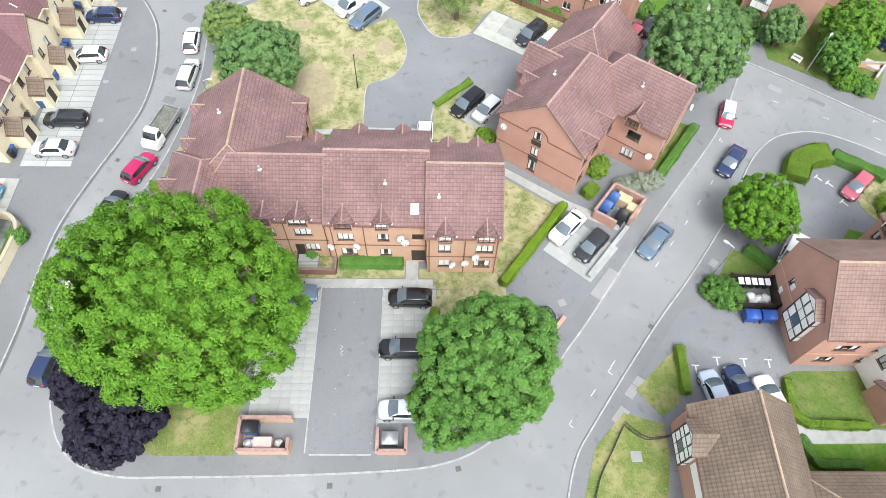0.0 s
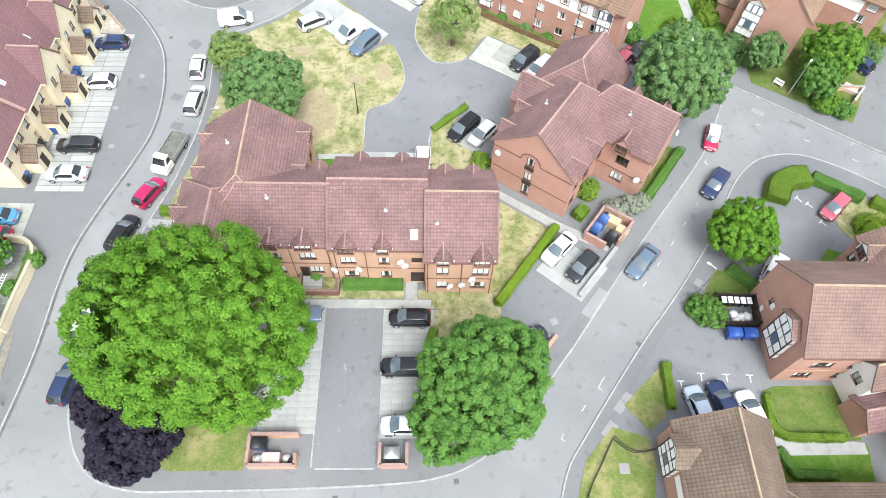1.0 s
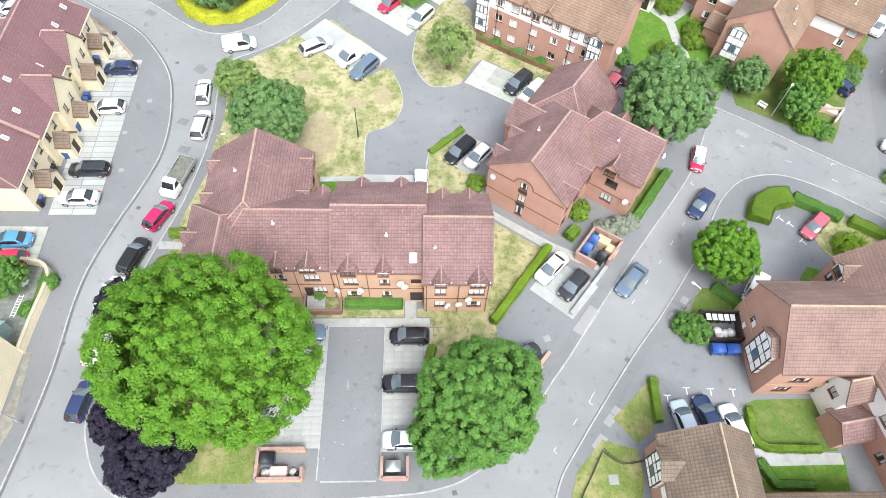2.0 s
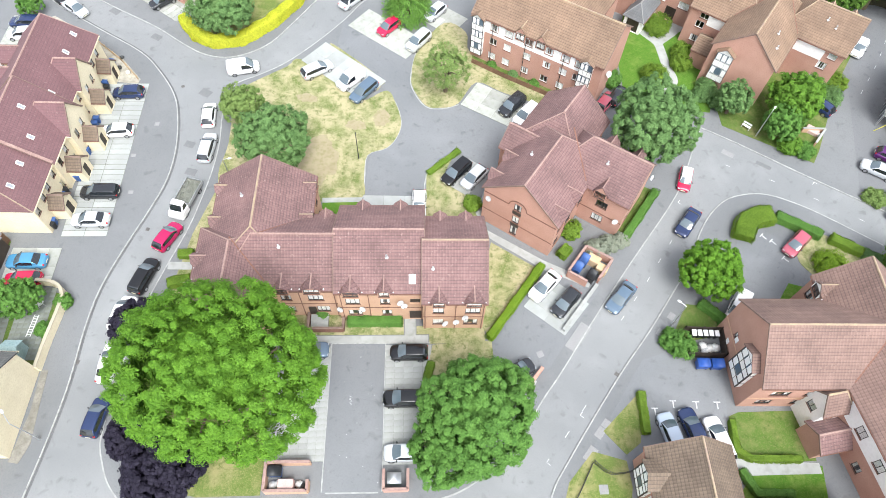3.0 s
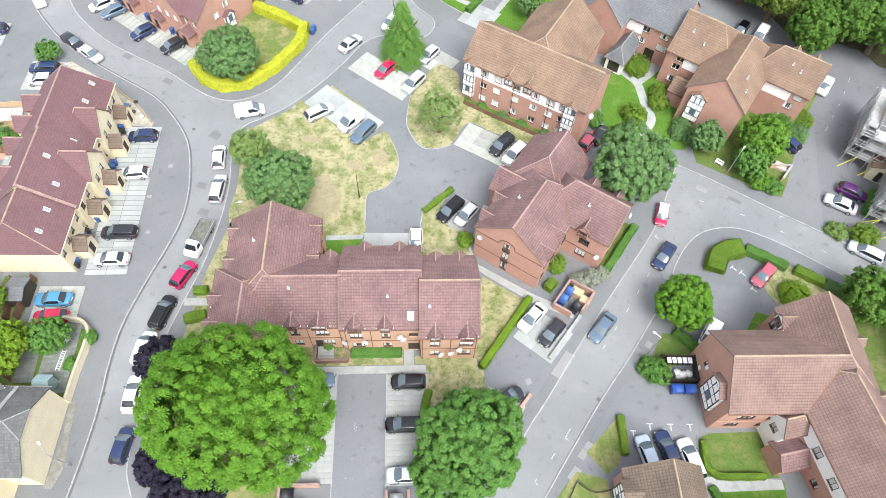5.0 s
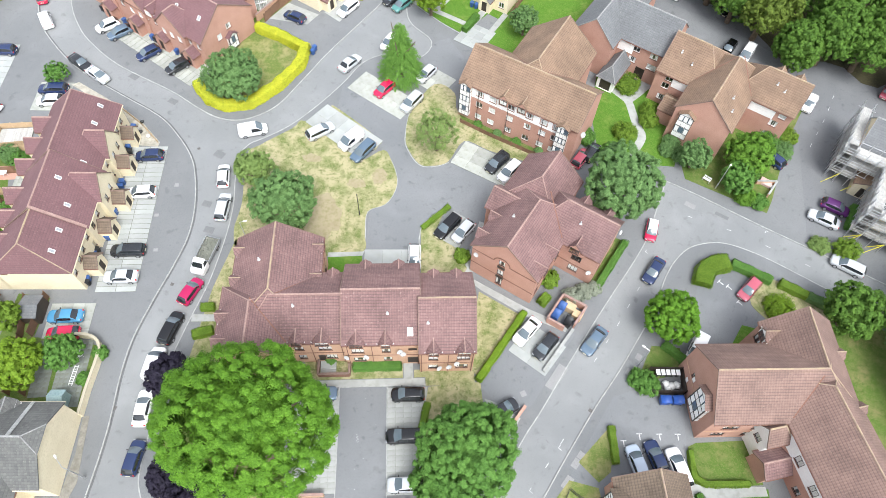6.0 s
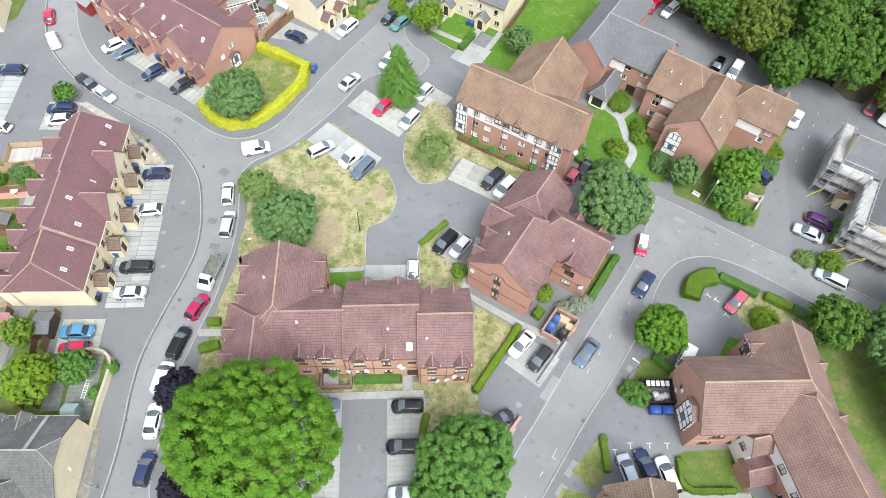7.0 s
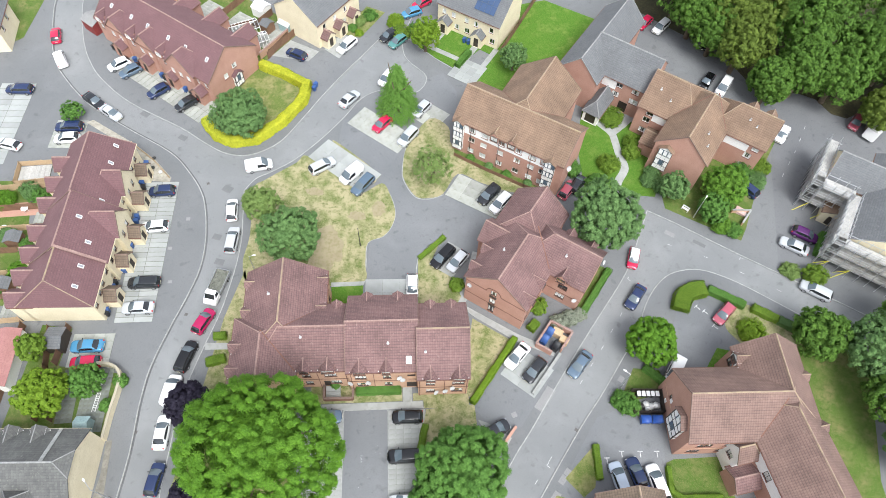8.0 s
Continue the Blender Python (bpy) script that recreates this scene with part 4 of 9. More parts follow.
block(A, 0.0, 9.0, -0.1, 10.2, 6.95, 10.3, "u", BRICK_PALE, {"S": [(1.7, lo, 1.5, 1.2, 3), (5.1, lo, 1.05, 1.2, 2), (8.15, 0.1, 1.3, 2.1, "door"), (1.6, mi, 1.5, 1.15, 3), (5.0, mi, 1.05, 1.15, 2), (8.15, mi, 1.05, 1.2, "open")]}, r_at=5.2)
roof(A, 0.0, 9.0, -0.1, 10.2, 6.95, 10.3, "u", ("gable", "gable"), TILE_RED, RIDGE_PINK, r_at=5.2)
block(A, 9.0, 15.5, -1.2, 8.9, 6.8, 10.2, "u", BRICK_PALE, {"S": [(1.6, lo, 1.15, 1.2, 2), (5.1, lo, 1.5, 1.2, 3), (1.6, mi, 1.15, 1.2, 2), (5.2, mi, 1.6, 1.2, 3)]}, r_at=4.0)
roof(A, 9.0, 15.5, -1.2, 8.9, 6.8, 10.2, "u", ("gable", "gable"), TILE_RED, RIDGE, r_at=4.0)
block(A, -13.6, -3.3, 1.3, 14.4, 6.8, 10.45, "v", BRICK_PALE, {"E": [(9.3, lo, 1.1, 1.2, 2), (9.3, mi, 1.1, 1.2, 2), (11.3, lo, 1.1, 1.2, 2), (11.3, mi, 1.1, 1.2, 2)]}, ends=("hip", "gable"))
roof(A, -13.6, -3.3, 1.3, 14.4, 6.8, 10.45, "v", ("hip", "gable"), TILE_RED, RIDGE)
block(A, -14.6, -6.6, -1.4, 7.4, 6.7, 9.8, "v", BRICK_PALE, {"S": [(2.4, lo, 1.2, 1.2, 2), (5.6, lo, 1.2, 1.2, 2), (2.4, mi, 1.2, 1.2, 2), (5.6, mi, 1.2, 1.2, 2)]}, ends=("gable", "hip"))
roof(A, -14.6, -6.6, -1.4, 7.4, 6.7, 9.8, "v", ("gable", "hip"), TILE_RED, RIDGE_PINK)
valley(A, (-10.6, 4.53, 9.88), (-6.5, 0.22, 6.74))
valley(A, (-7.7, 4.9, 10.03), (-3.4, 9.05, 6.88))
for u, v, z, w in ((-5.4, 0.35, 6.2, 1.1), (-2.4, 0.35, 6.2, 1.6), (1.6, -0.1, 6.4, 1.5), (5.0, -0.1, 6.4, 1.05), (10.6, -1.2, 6.25, 1.15), (14.2, -1.2, 6.25, 1.5)):
    dormer(A, u, v - 0.42, z + 0.06, w, 0.86, 0.46, 0.66, TILE_RED, RIDGE_PINK, cols=3 if w > 1.3 else 2)
for u, v, z in ((-1.6, 9.2, 6.2), (2.4, 10.2, 6.4), (6.5, 10.2, 6.4), (10.8, 8.9, 6.25), (13.6, 8.9, 6.25)):
    dormer(A, u, v + 0.45, z - 0.1, 1.0, 0.7, 0.55, 0.7, TILE_RED, RIDGE_PINK, face=-1)
for v in (7.4, 11.6):
    dormer(A, -13.6 - 0.36, v + 1.0, 6.4, 0.9, 0.65, 0.5, 0.8, TILE_RED, RIDGE, face=1, axis="v")
    dormer(A, -3.3 + 0.36, v + 1.4, 6.4, 0.9, 0.65, 0.5, 0.8, TILE_RED, RIDGE, face=-1, axis="v")
for v in (0.4, 3.6):
    dormer(A, -14.6 - 0.36, v, 6.3, 1.0, 0.8, 0.6, 0.75, TILE_RED, RIDGE_PINK, face=1, axis="v")
for z in (3.05,):
    band(A, (-6.6, 0.35), (-0.02, 0.35), z, BRICK_DARK)
    band(A, (0.0, -0.1), (9.0, -0.1), z, BRICK_DARK)
    band(A, (9.0, -1.2), (15.5, -1.2), z, BRICK_DARK)
for u, v, z in ((-3.9, 0.27, 6.3), (-0.3, 0.27, 6.3), (0.4, -0.18, 6.5), (3.3, -0.18, 6.5), (8.85, -0.18, 6.5), (9.2, -1.28, 6.4), (12.4, -1.28, 6.4), (15.3, -1.28, 6.4)):
    pipe(A, u, v, 0.0, z, BRICK_DARK)
for u, v, z, d in ((6.6, -0.45, 4.9, 20), (7.0, -0.5, 4.3, 10), (13.4, -1.55, 3.6, 15), (11.3, -1.6, 2.2, 30), (12.5, -1.55, 2.5, 10), (2.6, -0.45, 3.4, -20), (0.2, -0.4, 3.2, -20)):
    dish(A, u, v, z, 68, d)
vent(A, 5.3, 2.7, 8.9)
vent(A, 10.0, 1.5, 8.7)
vent(A, -5.6, 3.6, 9.4)
vent(A, -10.0, 9.5, 10.0)
rooflight(A, 7.9, 0.9, 7.65, pose(0, 0, 0, 32), 0.7, 1.0)

# the brick block on the bend
B = house("apartment_block", (8.6, 39.9), 65, "orange brick flats with plum red cross-gabled roofs")
block(B, 0.0, 12.0, 0.1, 9.4, 6.6, 10.5, "u", BRICK, {"W": [(4.4, 5.3, 0.9, 1.2, 2), (4.4, 2.9, 0.9, 1.3, 2), (4.4, 0.5, 0.9, 1.6, 2)], "S": [(1.4, 3.8, 1.1, 1.15, 2), (3.8, 3.8, 1.1, 1.15, 2), (1.4, 1.1, 1.1, 1.2, 2), (3.8, 1.1, 1.1, 1.2, 2)], "N": [(3, 3.8, 1.1, 1.15, 2), (6, 3.8, 1.1, 1.15, 2)]}, r_at=4.75, ends=("gable", "hip"))
roof(B, 0.0, 12.0, 0.1, 9.4, 6.6, 10.5, "u", ("gable", "hip"), TILE_RED, RIDGE_PINK, r_at=4.75)
block(B, 7.0, 14.0, -5.3, 4.6, 6.6, 10.2, "v", BRICK, {"W": [(7.0, 3.8, 1.4, 1.15, 3), (7.0, 1.1, 1.4, 1.2, 3)], "S": [(2.2, 3.8, 1.2, 1.15, 2), (2.2, 1.1, 1.2, 1.2, 2)]}, ends=("gable", "hip"))
roof(B, 7.0, 14.0, -5.3, 4.6, 6.6, 10.2, "v", ("gable", "hip"), TILE_RED, RIDGE_PINK)
block(B, 9.0, 17.2, 2.4, 10.4, 6.4, 9.8, "u", BRICK, ends=("hip", "gable"))
roof(B, 9.0, 17.2, 2.4, 10.4, 6.4, 9.8, "u", ("hip", "gable"), TILE_RED, RIDGE_PINK)
block(B, 6.6, 10.4, 5.0, 11.2, 6.2, 8.2, "v", BRICK, ends=("hip", "gable"))
roof(B, 6.6, 10.4, 5.0, 11.2, 6.2, 8.2, "v", ("hip", "gable"), TILE_RED, RIDGE_PINK)
valley(B, (10.4, 4.3, 10.22), (7.1, 0.25, 6.84))
dormer(B, 6.55, -1.9, 5.75, 1.3, 1.1, 1.0, 1.0, TILE_RED, RIDGE_PINK, face=1, axis="v", cols=3)
for u in (1.6, 4.6):
    dormer(B, u, -0.34, 5.9, 1.1, 1.0, 0.85, 0.8, TILE_RED, RIDGE_PINK)
for u in (2.0, 5.2):
    dormer(B, u, 9.84, 5.9, 1.1, 0.95, 0.8, 0.8, TILE_RED, RIDGE_PINK, face=-1)
for v in (-3.2, 0.2):
    dormer(B, 14.44, v, 5.9, 1.1, 0.95, 0.8, 1.0, TILE_RED, RIDGE_PINK, face=-1, axis="v")
for z in (2.7, 5.9):
    if z < 5:
        band(B, (0, 9.4), (0, 5.4), z, BRICK_DARK)
        band(B, (0, 4.6), (0, 0.1), z, BRICK_DARK)
        band(B, (7.0, 4.0), (7.0, -5.3), z, BRICK_DARK)
arch = bmesh.new()
for k in range(12):
    a0, a1 = math.pi * k / 12, math.pi * (k + 1) / 12
    beam(arch, (-0.02, 5.0 - 1.15 * math.cos(a0), 5.9 + 1.15 * math.sin(a0)), (-0.02, 5.0 - 1.15 * math.cos(a1), 5.9 + 1.15 * math.sin(a1)), 0.08, 0.12)
beam(arch, (-0.02, 9.4, 5.9), (-0.02, 6.15, 5.9), 0.08, 0.12)
beam(arch, (-0.02, 3.85, 5.9), (-0.02, 0.1, 5.9), 0.08, 0.12)
part("string_course", arch, BRICK_DARK, B, "dark brick arched band")
for z in (2.75, 5.15):
    pan = bmesh.new()
    box(pan, -0.06, 0.02, 4.45, 5.55, z - 0.55, z + 0.05)
    part("spandrel_panel", pan, DARK_WOOD, B, "dark timber panel")
for u, v, z, d in ((-0.3, 8.6, 5.3, -90), (6.7, -4.6, 3.1, -60), (13.6, -5.6, 4.8, -10)):
    dish(B, u, v, z, 68, d)
vent(B, 5.0, 6.6, 9.3)
vent(B, 9.0, -1.0, 8.9)


def oriel(b, m, w, h, storeys, mat_roof, wmat=RENDER, bold=1.0):
    """A projecting timber-framed bay: white panels between dark posts, with windows in its storeys and a small roof. m: its wall's frame, y inward."""
    bm = bmesh.new()
    box(bm, -w / 2, w / 2, -0.6, 0.05, 0, h)
    bay = part("bay", bm, wmat, b, "white rendered timber-framed bay", m)
    bm = bmesh.new()
    sh = h / storeys
    for x in (-w / 2, w / 2):
        box(bm, x - 0.06 * bold, x + 0.06 * bold, -0.63, -0.52, 0, h)
    for x in (-w / 6, w / 6):
        box(bm, x - 0.025 * bold, x + 0.025 * bold, -0.62, -0.57, 0, h)
    for k in range(storeys):
        for z in (k * sh, k * sh + sh * 0.42):
            box(bm, -w / 2 - 0.02, w / 2 + 0.02, -0.64, -0.57, z - 0.04 * bold, z + 0.04 * bold)
        for x in (-w / 2, w / 2):
            box(bm, x - 0.03, x + 0.03, -0.57, 0.02, k * sh + sh * 0.42 - 0.04, k * sh + sh * 0.42 + 0.04)
    part("timber_frame", bm, DARK_WOOD, bay, "dark timber framing")
    bm = bmesh.new()
    box(bm, -w / 6 + 0.02, w / 6 - 0.02, -0.612, -0.595, 0, sh * 0.5)
    pane_me = mesh_of(bm, "bay_window", BAYGLASS)
    bm = bmesh.new()
    box(bm, -w / 6 + 0.12, w / 6 - 0.06, -0.622, -0.612, 0.06, sh * 0.5 - 0.08)
    net_me = mesh_of(bm, "net_curtain", BLIND)
    for s in range(storeys):
        for k in range(3):
            pane = part("bay_window", pane_me, None, bay, "", pose(-w / 2 + (k + 0.5) * w / 3, 0, s * sh + sh * 0.46))
            if (2 * s + k) % 5 != 1:
                part("net_curtain", net_me, None, pane, "pale curtained pane")
    pts = [(-w / 2 - 0.2, -0.85, h - 0.05), (w / 2 + 0.2, -0.85, h - 0.05), (0, -0.85, h + w * 0.38)]
    back = 1.3
    for sx in (-1, 1):
        q = [Vector((sx * (w / 2 + 0.2), -0.85, h - 0.05)), Vector((sx * (w / 2 + 0.2), back, h - 0.05)), Vector((0, back, h + w * 0.38)), Vector((0, -0.85, h + w * 0.38))]
        q = [m @ p for p in q]
        slope(b, *((q[0], q[1], q[2], q[3]) if sx > 0 else (q[1], q[0], q[3], q[2])), mat_roof, 0.07, "bay_roof")
    bm = bmesh.new()
    vs = [bm.verts.new(p) for p in ((-w / 2, -0.6, h), (w / 2, -0.6, h), (0, -0.6, h + w * 0.36))]
    bm.faces.new(vs)
    vs = [bm.verts.new(p) for p in ((-w / 2, -0.5, h), (0, -0.5, h + w * 0.36), (w / 2, -0.5, h))]
    bm.faces.new(vs)
    part("bay_gable", bm, wmat, b, "", m)


def facing(u, v, z, deg):
    """A frame on a wall: x along it to the right as seen from outside, y inward; deg: how far the wall's run is turned."""
    return pose(u, v, z, 0, 0, deg)


# brick house across the road, with its timber-framed bay
C = house("brick_house", (29.2, 24.4), 9.0, "red brick flats with rose brown tiles and a timber-framed bay")
block(C, 0.2, 12.0, 0.6, 9.6, 6.7, 10.7, "u", BRICK, {"S": [(2.2, 1.0, 1.6, 1.1, 3), (5.8, 1.0, 1.4, 1.1, 3), (2.8, 3.6, 1.9, 1.1, 3), (6.2, 3.6, 1.8, 1.1, 3), (2.9, 5.5, 1.6, 0.9, 3), (6.4, 5.5, 1.4, 0.9, 3)], "W": [(2.4, 1.2, 0.5, 0.9, 1), (2.6, 3.4, 0.5, 0.9, 1)]}, r_at=5.2, ends=("gable", "hip"))
roof(C, 0.2, 16.2, 0.6, 9.6, 6.7, 10.7, "u", ("gable", "hip"), TILE_ROSE, RIDGE, r_at=5.2)
block(C, 8.8, 17.0, 1.9, 12.6, 6.7, 10.6, "v", BRICK, {"W": [(1.3, 4.0, 1.2, 1.1, 2)]}, r_at=12.6, ends=("hip", "gable"))
roof(C, 8.8, 17.0, 1.9, 12.6, 6.7, 10.6, "v", ("hip", "gable"), TILE_ROSE, RIDGE, r_at=12.6)
oriel(C, facing(0.2, 3.4, 2.0, -90), 2.7, 4.6, 2, TILE_ROSE)
band(C, (0.2, 9.6), (0.2, 4.9), 3.0, BRICK_PALE)
band(C, (0.2, 0.6), (9.0, 0.6), 2.75, BRICK_PALE)
for z, y in ((1.4, 7.2), (3.4, 6.5)):
    bm = bmesh.new()
    box(bm, 0.12, 0.2, y - 0.25, y + 0.25, z, z + 0.7)
    part("flue_box", bm, WHITE_TRIM, C, "small white wall flue")
dormer(C, 17.32, 8.4, 6.0, 1.0, 0.8, 0.6, 0.9, TILE_ROSE, RIDGE, face=-1, axis="v")
dormer(C, 8.38, 10.9, 6.1, 1.3, 1.0, 0.8, 0.9, TILE_ROSE, RIDGE, face=1, axis="v", wmat=RENDER)
vent(C, 11.0, 1.4, 7.4)

valley(C, (11.96, 4.56, 10.239999999999998), (8.91, 0.82, 6.99))

C2 = house("brick_house", (41.0, 30.0), 19.5, "red brick house with rose brown tiles and white rendered upper wall")
block(C2, -4.3, 4.3, -16.0, 3.0, 6.7, 10.5, "v", BRICK, {"W": [(9.0, 1.0, 1.0, 1.1, 2), (12.0, 1.0, 1.0, 1.1, 2), (15.5, 1.0, 1.0, 1.1, 2)]}, ends=("gable", "hip"))
roof(C2, -4.3, 4.3, -16.0, 3.0, 6.7, 10.5, "v", ("gable", "hip"), TILE_ROSE, RIDGE)
bm = bmesh.new()
box(bm, -4.36, -4.3, -16.0, -3.6, 3.6, 6.6)
part("rendered_band", bm, RENDER, C2, "white rendered upper wall")
for v in (-6.4, -9.6, -12.6):
    window_at(C2, facing(-4.38, v, 4.3, -90), 1.1, 1.2, 2, BLACK_TRIM)
for v in (-2.6,):
    dormer(C2, 4.62, v, 6.0, 1.0, 0.8, 0.6, 0.9, TILE_ROSE, RIDGE, face=-1, axis="v")
block(C2, -7.6, -4.3, -7.2, -4.2, 2.5, 3.6, "u", BRICK, {"S": [(1.4, 0.1, 1.0, 2.0, "door")]})
roof(C2, -7.6, -4.3, -7.2, -4.2, 2.5, 3.6, "u", ("gable", "gable"), TILE_RED, RIDGE_PINK, 0.2)
block(C2, -7.0, -4.0, -4.2, -1.4, 4.8, 6.8, "u", RENDER, {"W": [(1.4, 3.0, 1.0, 1.1, 2)]}, ends=("gable", "hip"))
roof(C2, -7.0, -4.0, -4.2, -1.4, 4.8, 6.8, "u", ("gable", "hip"), TILE_ROSE, RIDGE, 0.2)

D = house("brick_house", (19.4, 11.4), 10.0, "brick house with brown tiled roof, white render and bay")
block(D, 0.3, 8.0, -12.0, 6.4, 5.2, 8.7, "v", BRICK, {"W": [(8.0, 0.9, 0.9, 1.2, 1), (8.0, 3.3, 1.0, 1.3, 2), (9.6, 0.9, 1.0, 1.2, 2), (11.5, 3.3, 1.0, 1.3, 2)], "N": [(3.0, 3.2, 1.2, 1.1, 2)]})
roof(D, 0.3, 8.0, -12.0, 6.4, 5.2, 8.7, "v", ("gable", "gable"), TILE_UMBER, RIDGE)
oriel(D, facing(0.3, 3.9, 1.6, -90), 2.5, 3.9, 2, TILE_UMBER)
bm = bmesh.new()
box(bm, 0.24, 0.3, -6.0, 2.4, 2.8, 5.1)
part("rendered_band", bm, RENDER, D, "white rendered upper wall")
block(D, 8.0, 20.0, -6.5, 1.2, 4.8, 7.6, "u", BRICK, ends=("hip", "gable"))
roof(D, 8.0, 20.0, -6.5, 1.2, 4.8, 7.6, "u", ("hip", "gable"), TILE_UMBER, RIDGE)

# cream terrace with plum roofs
E = house("terraced_houses", (-50.0, 32.4), 98.5, "cream stone terrace with plum red roofs, rooflights and porches")
tw = lambda xs: [h for x in xs for h in ((x - 1.0, 3.3, 0.75, 1.1, 1), (x + 0.9, 3.3, 0.75, 1.1, 1), (x + 1.3, 0.9, 0.9, 1.2, 2))]
# u runs north along the street front, v west into the plots, so the street wall is side S
block(E, 0.9, 7.4, -0.6, 9.2, 5.1, 9.4, "u", STONE, {"S": tw([1.6, 5.0])}, r_at=4.0, trim=BLACK_TRIM, ends=("hip", "gable"))
roof(E, 0.9, 7.4, -0.6, 9.2, 5.1, 9.4, "u", ("hip", "gable"), TILE_PLUM, RIDGE, r_at=4.0, hip=0.28, fascia=STONE)
block(E, 7.4, 16.4, -1.0, 9.2, 5.2, 9.7, "u", STONE, {"S": tw([2.2, 6.6])}, r_at=4.1)
roof(E, 7.4, 16.4, -1.0, 9.2, 5.2, 9.7, "u", ("gable", "gable"), TILE_PLUM, RIDGE_PINK, r_at=4.1, fascia=STONE)
block(E, 16.4, 28.6, -0.2, 9.2, 5.2, 9.7, "u", STONE, {"S": tw([1.6, 5.0, 9.6])}, r_at=4.3, ends=("gable", "hip"))
roof(E, 16.4, 28.6, -0.2, 9.2, 5.2, 9.7, "u", ("gable", "hip"), TILE_PLUM, RIDGE_PINK, r_at=4.3, hip=0.28, fascia=STONE)
upstand = bmesh.new()
beam(upstand, (7.4, -1.1, 5.2), (7.4, 4.05, 9.82), 0.36, 0.16)
part("verge", upstand, RIDGE_PINK, E, "broad pale verge between two roofs")
for u0, u1, v0, top in ((19.2, 23.4, -0.9, 8.0), (11.8, 16.2, -1.7, 8.0)):
    block(E, u0, u1, v0, 3.4, 5.2, top, "v", STONE, {"S": [(1.2, 3.3, 0.7, 1.1, 1), (3.0, 3.3, 0.7, 1.1, 1)]}, sides="SEW", ends=("gable", "hip"))
    roof(E, u0, u1, v0, 3.4, 5.2, top, "v", ("gable", "hip"), TILE_PLUM, RIDGE_PINK, fascia=STONE)
for u, v0 in ((4.0, -0.6), (9.6, -1.0), (14.4, -1.7), (20.6, -0.9), (26.0, -0.2)):
    block(E, u - 1.1, u + 1.1, v0 - 1.7, v0, 2.3, 3.4, "v", STONE, {"S": [(1.1, 0.1, 0.95, 2.0, "door")]}, sides="SEW")
    roof(E, u - 1.1, u + 1.1, v0 - 1.7, v0 + 0.1, 2.3, 3.4, "v", ("gable", "gable"), TILE_UMBER, VERGE, 0.15)
for u, v in ((2.7, 1.2), (5.8, 1.2), (9.5, 1.1), (12.9, 2.6), (16.8, 1.2), (23.6, 1.4), (26.9, 1.4)):
    rooflight(E, u, v, (5.27 + (v + 0.6) * 0.935 if u < 7.4 else 5.27 + (v + 1.0) * 0.882 if u < 16.4 else 5.27 + (v + 0.2) * 1.0), pose(0, 0, 0, 43), 0.5, 0.8)
for u in (2.2, 5.6, 9.2, 12.8, 17.6, 21.4, 25.2):
    block(E, u - 1.3, u + 1.3, 8.8, 10.7, 4.7, 6.2, "v", STONE, sides="ENW")
    roof(E, u - 1.3, u + 1.3, 7.4, 10.7, 4.7, 6.2, "v", ("gable", "gable"), TILE_PLUM, RIDGE_PINK, 0.15)

# corner house with slate roof and blank cream gable
F1 = house("stone_house", (-42.6, 10.3), 98, "cream stone house with slate grey roofs")
zc, ec = 7.0, 4.8
fu0, fu1, fr, ft, fw = -2.0, 7.0, 2.5, 8.2, 16.0
wall(F1, (fu0, -0.3), (fu1, -0.3), 0.0, ec, STONE)
wall(F1, (fu1, -0.3), (fu1, fw), 0.0, ec, STONE)
wall(F1, (fu0, fw), (fu0, -0.3), 0.0, ec, STONE)
cl = (zc - ec) / (ft - ec)
half_gable = bmesh.new()
for y, turned in ((-0.3, 1), (-0.05, -1)):
    ring = [(fu0, y, ec), (fu1, y, ec), (fu1 + (fr - fu1) * cl, y, zc), (fu0 + (fr - fu0) * cl, y, zc)][::turned]
    half_gable.faces.new([half_gable.verts.new(q) for q in ring])
part("gable_wall", half_gable, STONE, F1)
for side in (1, -1):
    ue = fu1 + 0.25 if side > 0 else fu0 - 0.25
    us = fu1 + (fr - fu1) * cl if side > 0 else fu0 + (fr - fu0) * cl
    lower = ((ue, -0.45, ec - 0.12), (ue, fw, ec - 0.12), (us, fw, zc + 0.05), (us, -0.45, zc + 0.05))
    upper = ((us, -0.45, zc + 0.05), (us, fw, zc + 0.05), (fr, fw, ft), (fr, 1.2, ft))
    for q in (lower, upper):
        slope(F1, *(q if side > 0 else (q[1], q[0], q[3], q[2])), TILE_SLATE)
    ridge_line(F1, (us, -0.45, zc + 0.06), (fr, 1.2, ft + 0.02), RIDGE_GREY, 0.07, "hip_tiles")
    gutter(F1, (ue, -0.45, ec - 0.12), (ue, fw, ec - 0.12), (side, 0, 0), STONE)
slope(F1, (fu0 + (fr - fu0) * cl, -0.5, zc + 0.03), (fu1 + (fr - fu1) * cl, -0.5, zc + 0.03), (fr + 0.02, 1.2, ft), (fr - 0.02, 1.2, ft), TILE_SLATE)
ridge_line(F1, (fr, 1.2, ft + 0.02), (fr, fw, ft + 0.02), RIDGE_GREY)
flashing = bmesh.new()
beam(flashing, (fu1 + 0.2, 3.0, ec + 0.03), (fr + 0.1, 2.5, ft + 0.06), 0.45, 0.08)
part("flashing", flashing, KERB, F1, "pale lead flashing up the slope")
block(F1, -14.0, 1.0, 2.4, 8.4, 4.6, 7.6, "u", STONE, ends=("gable", "hip"))
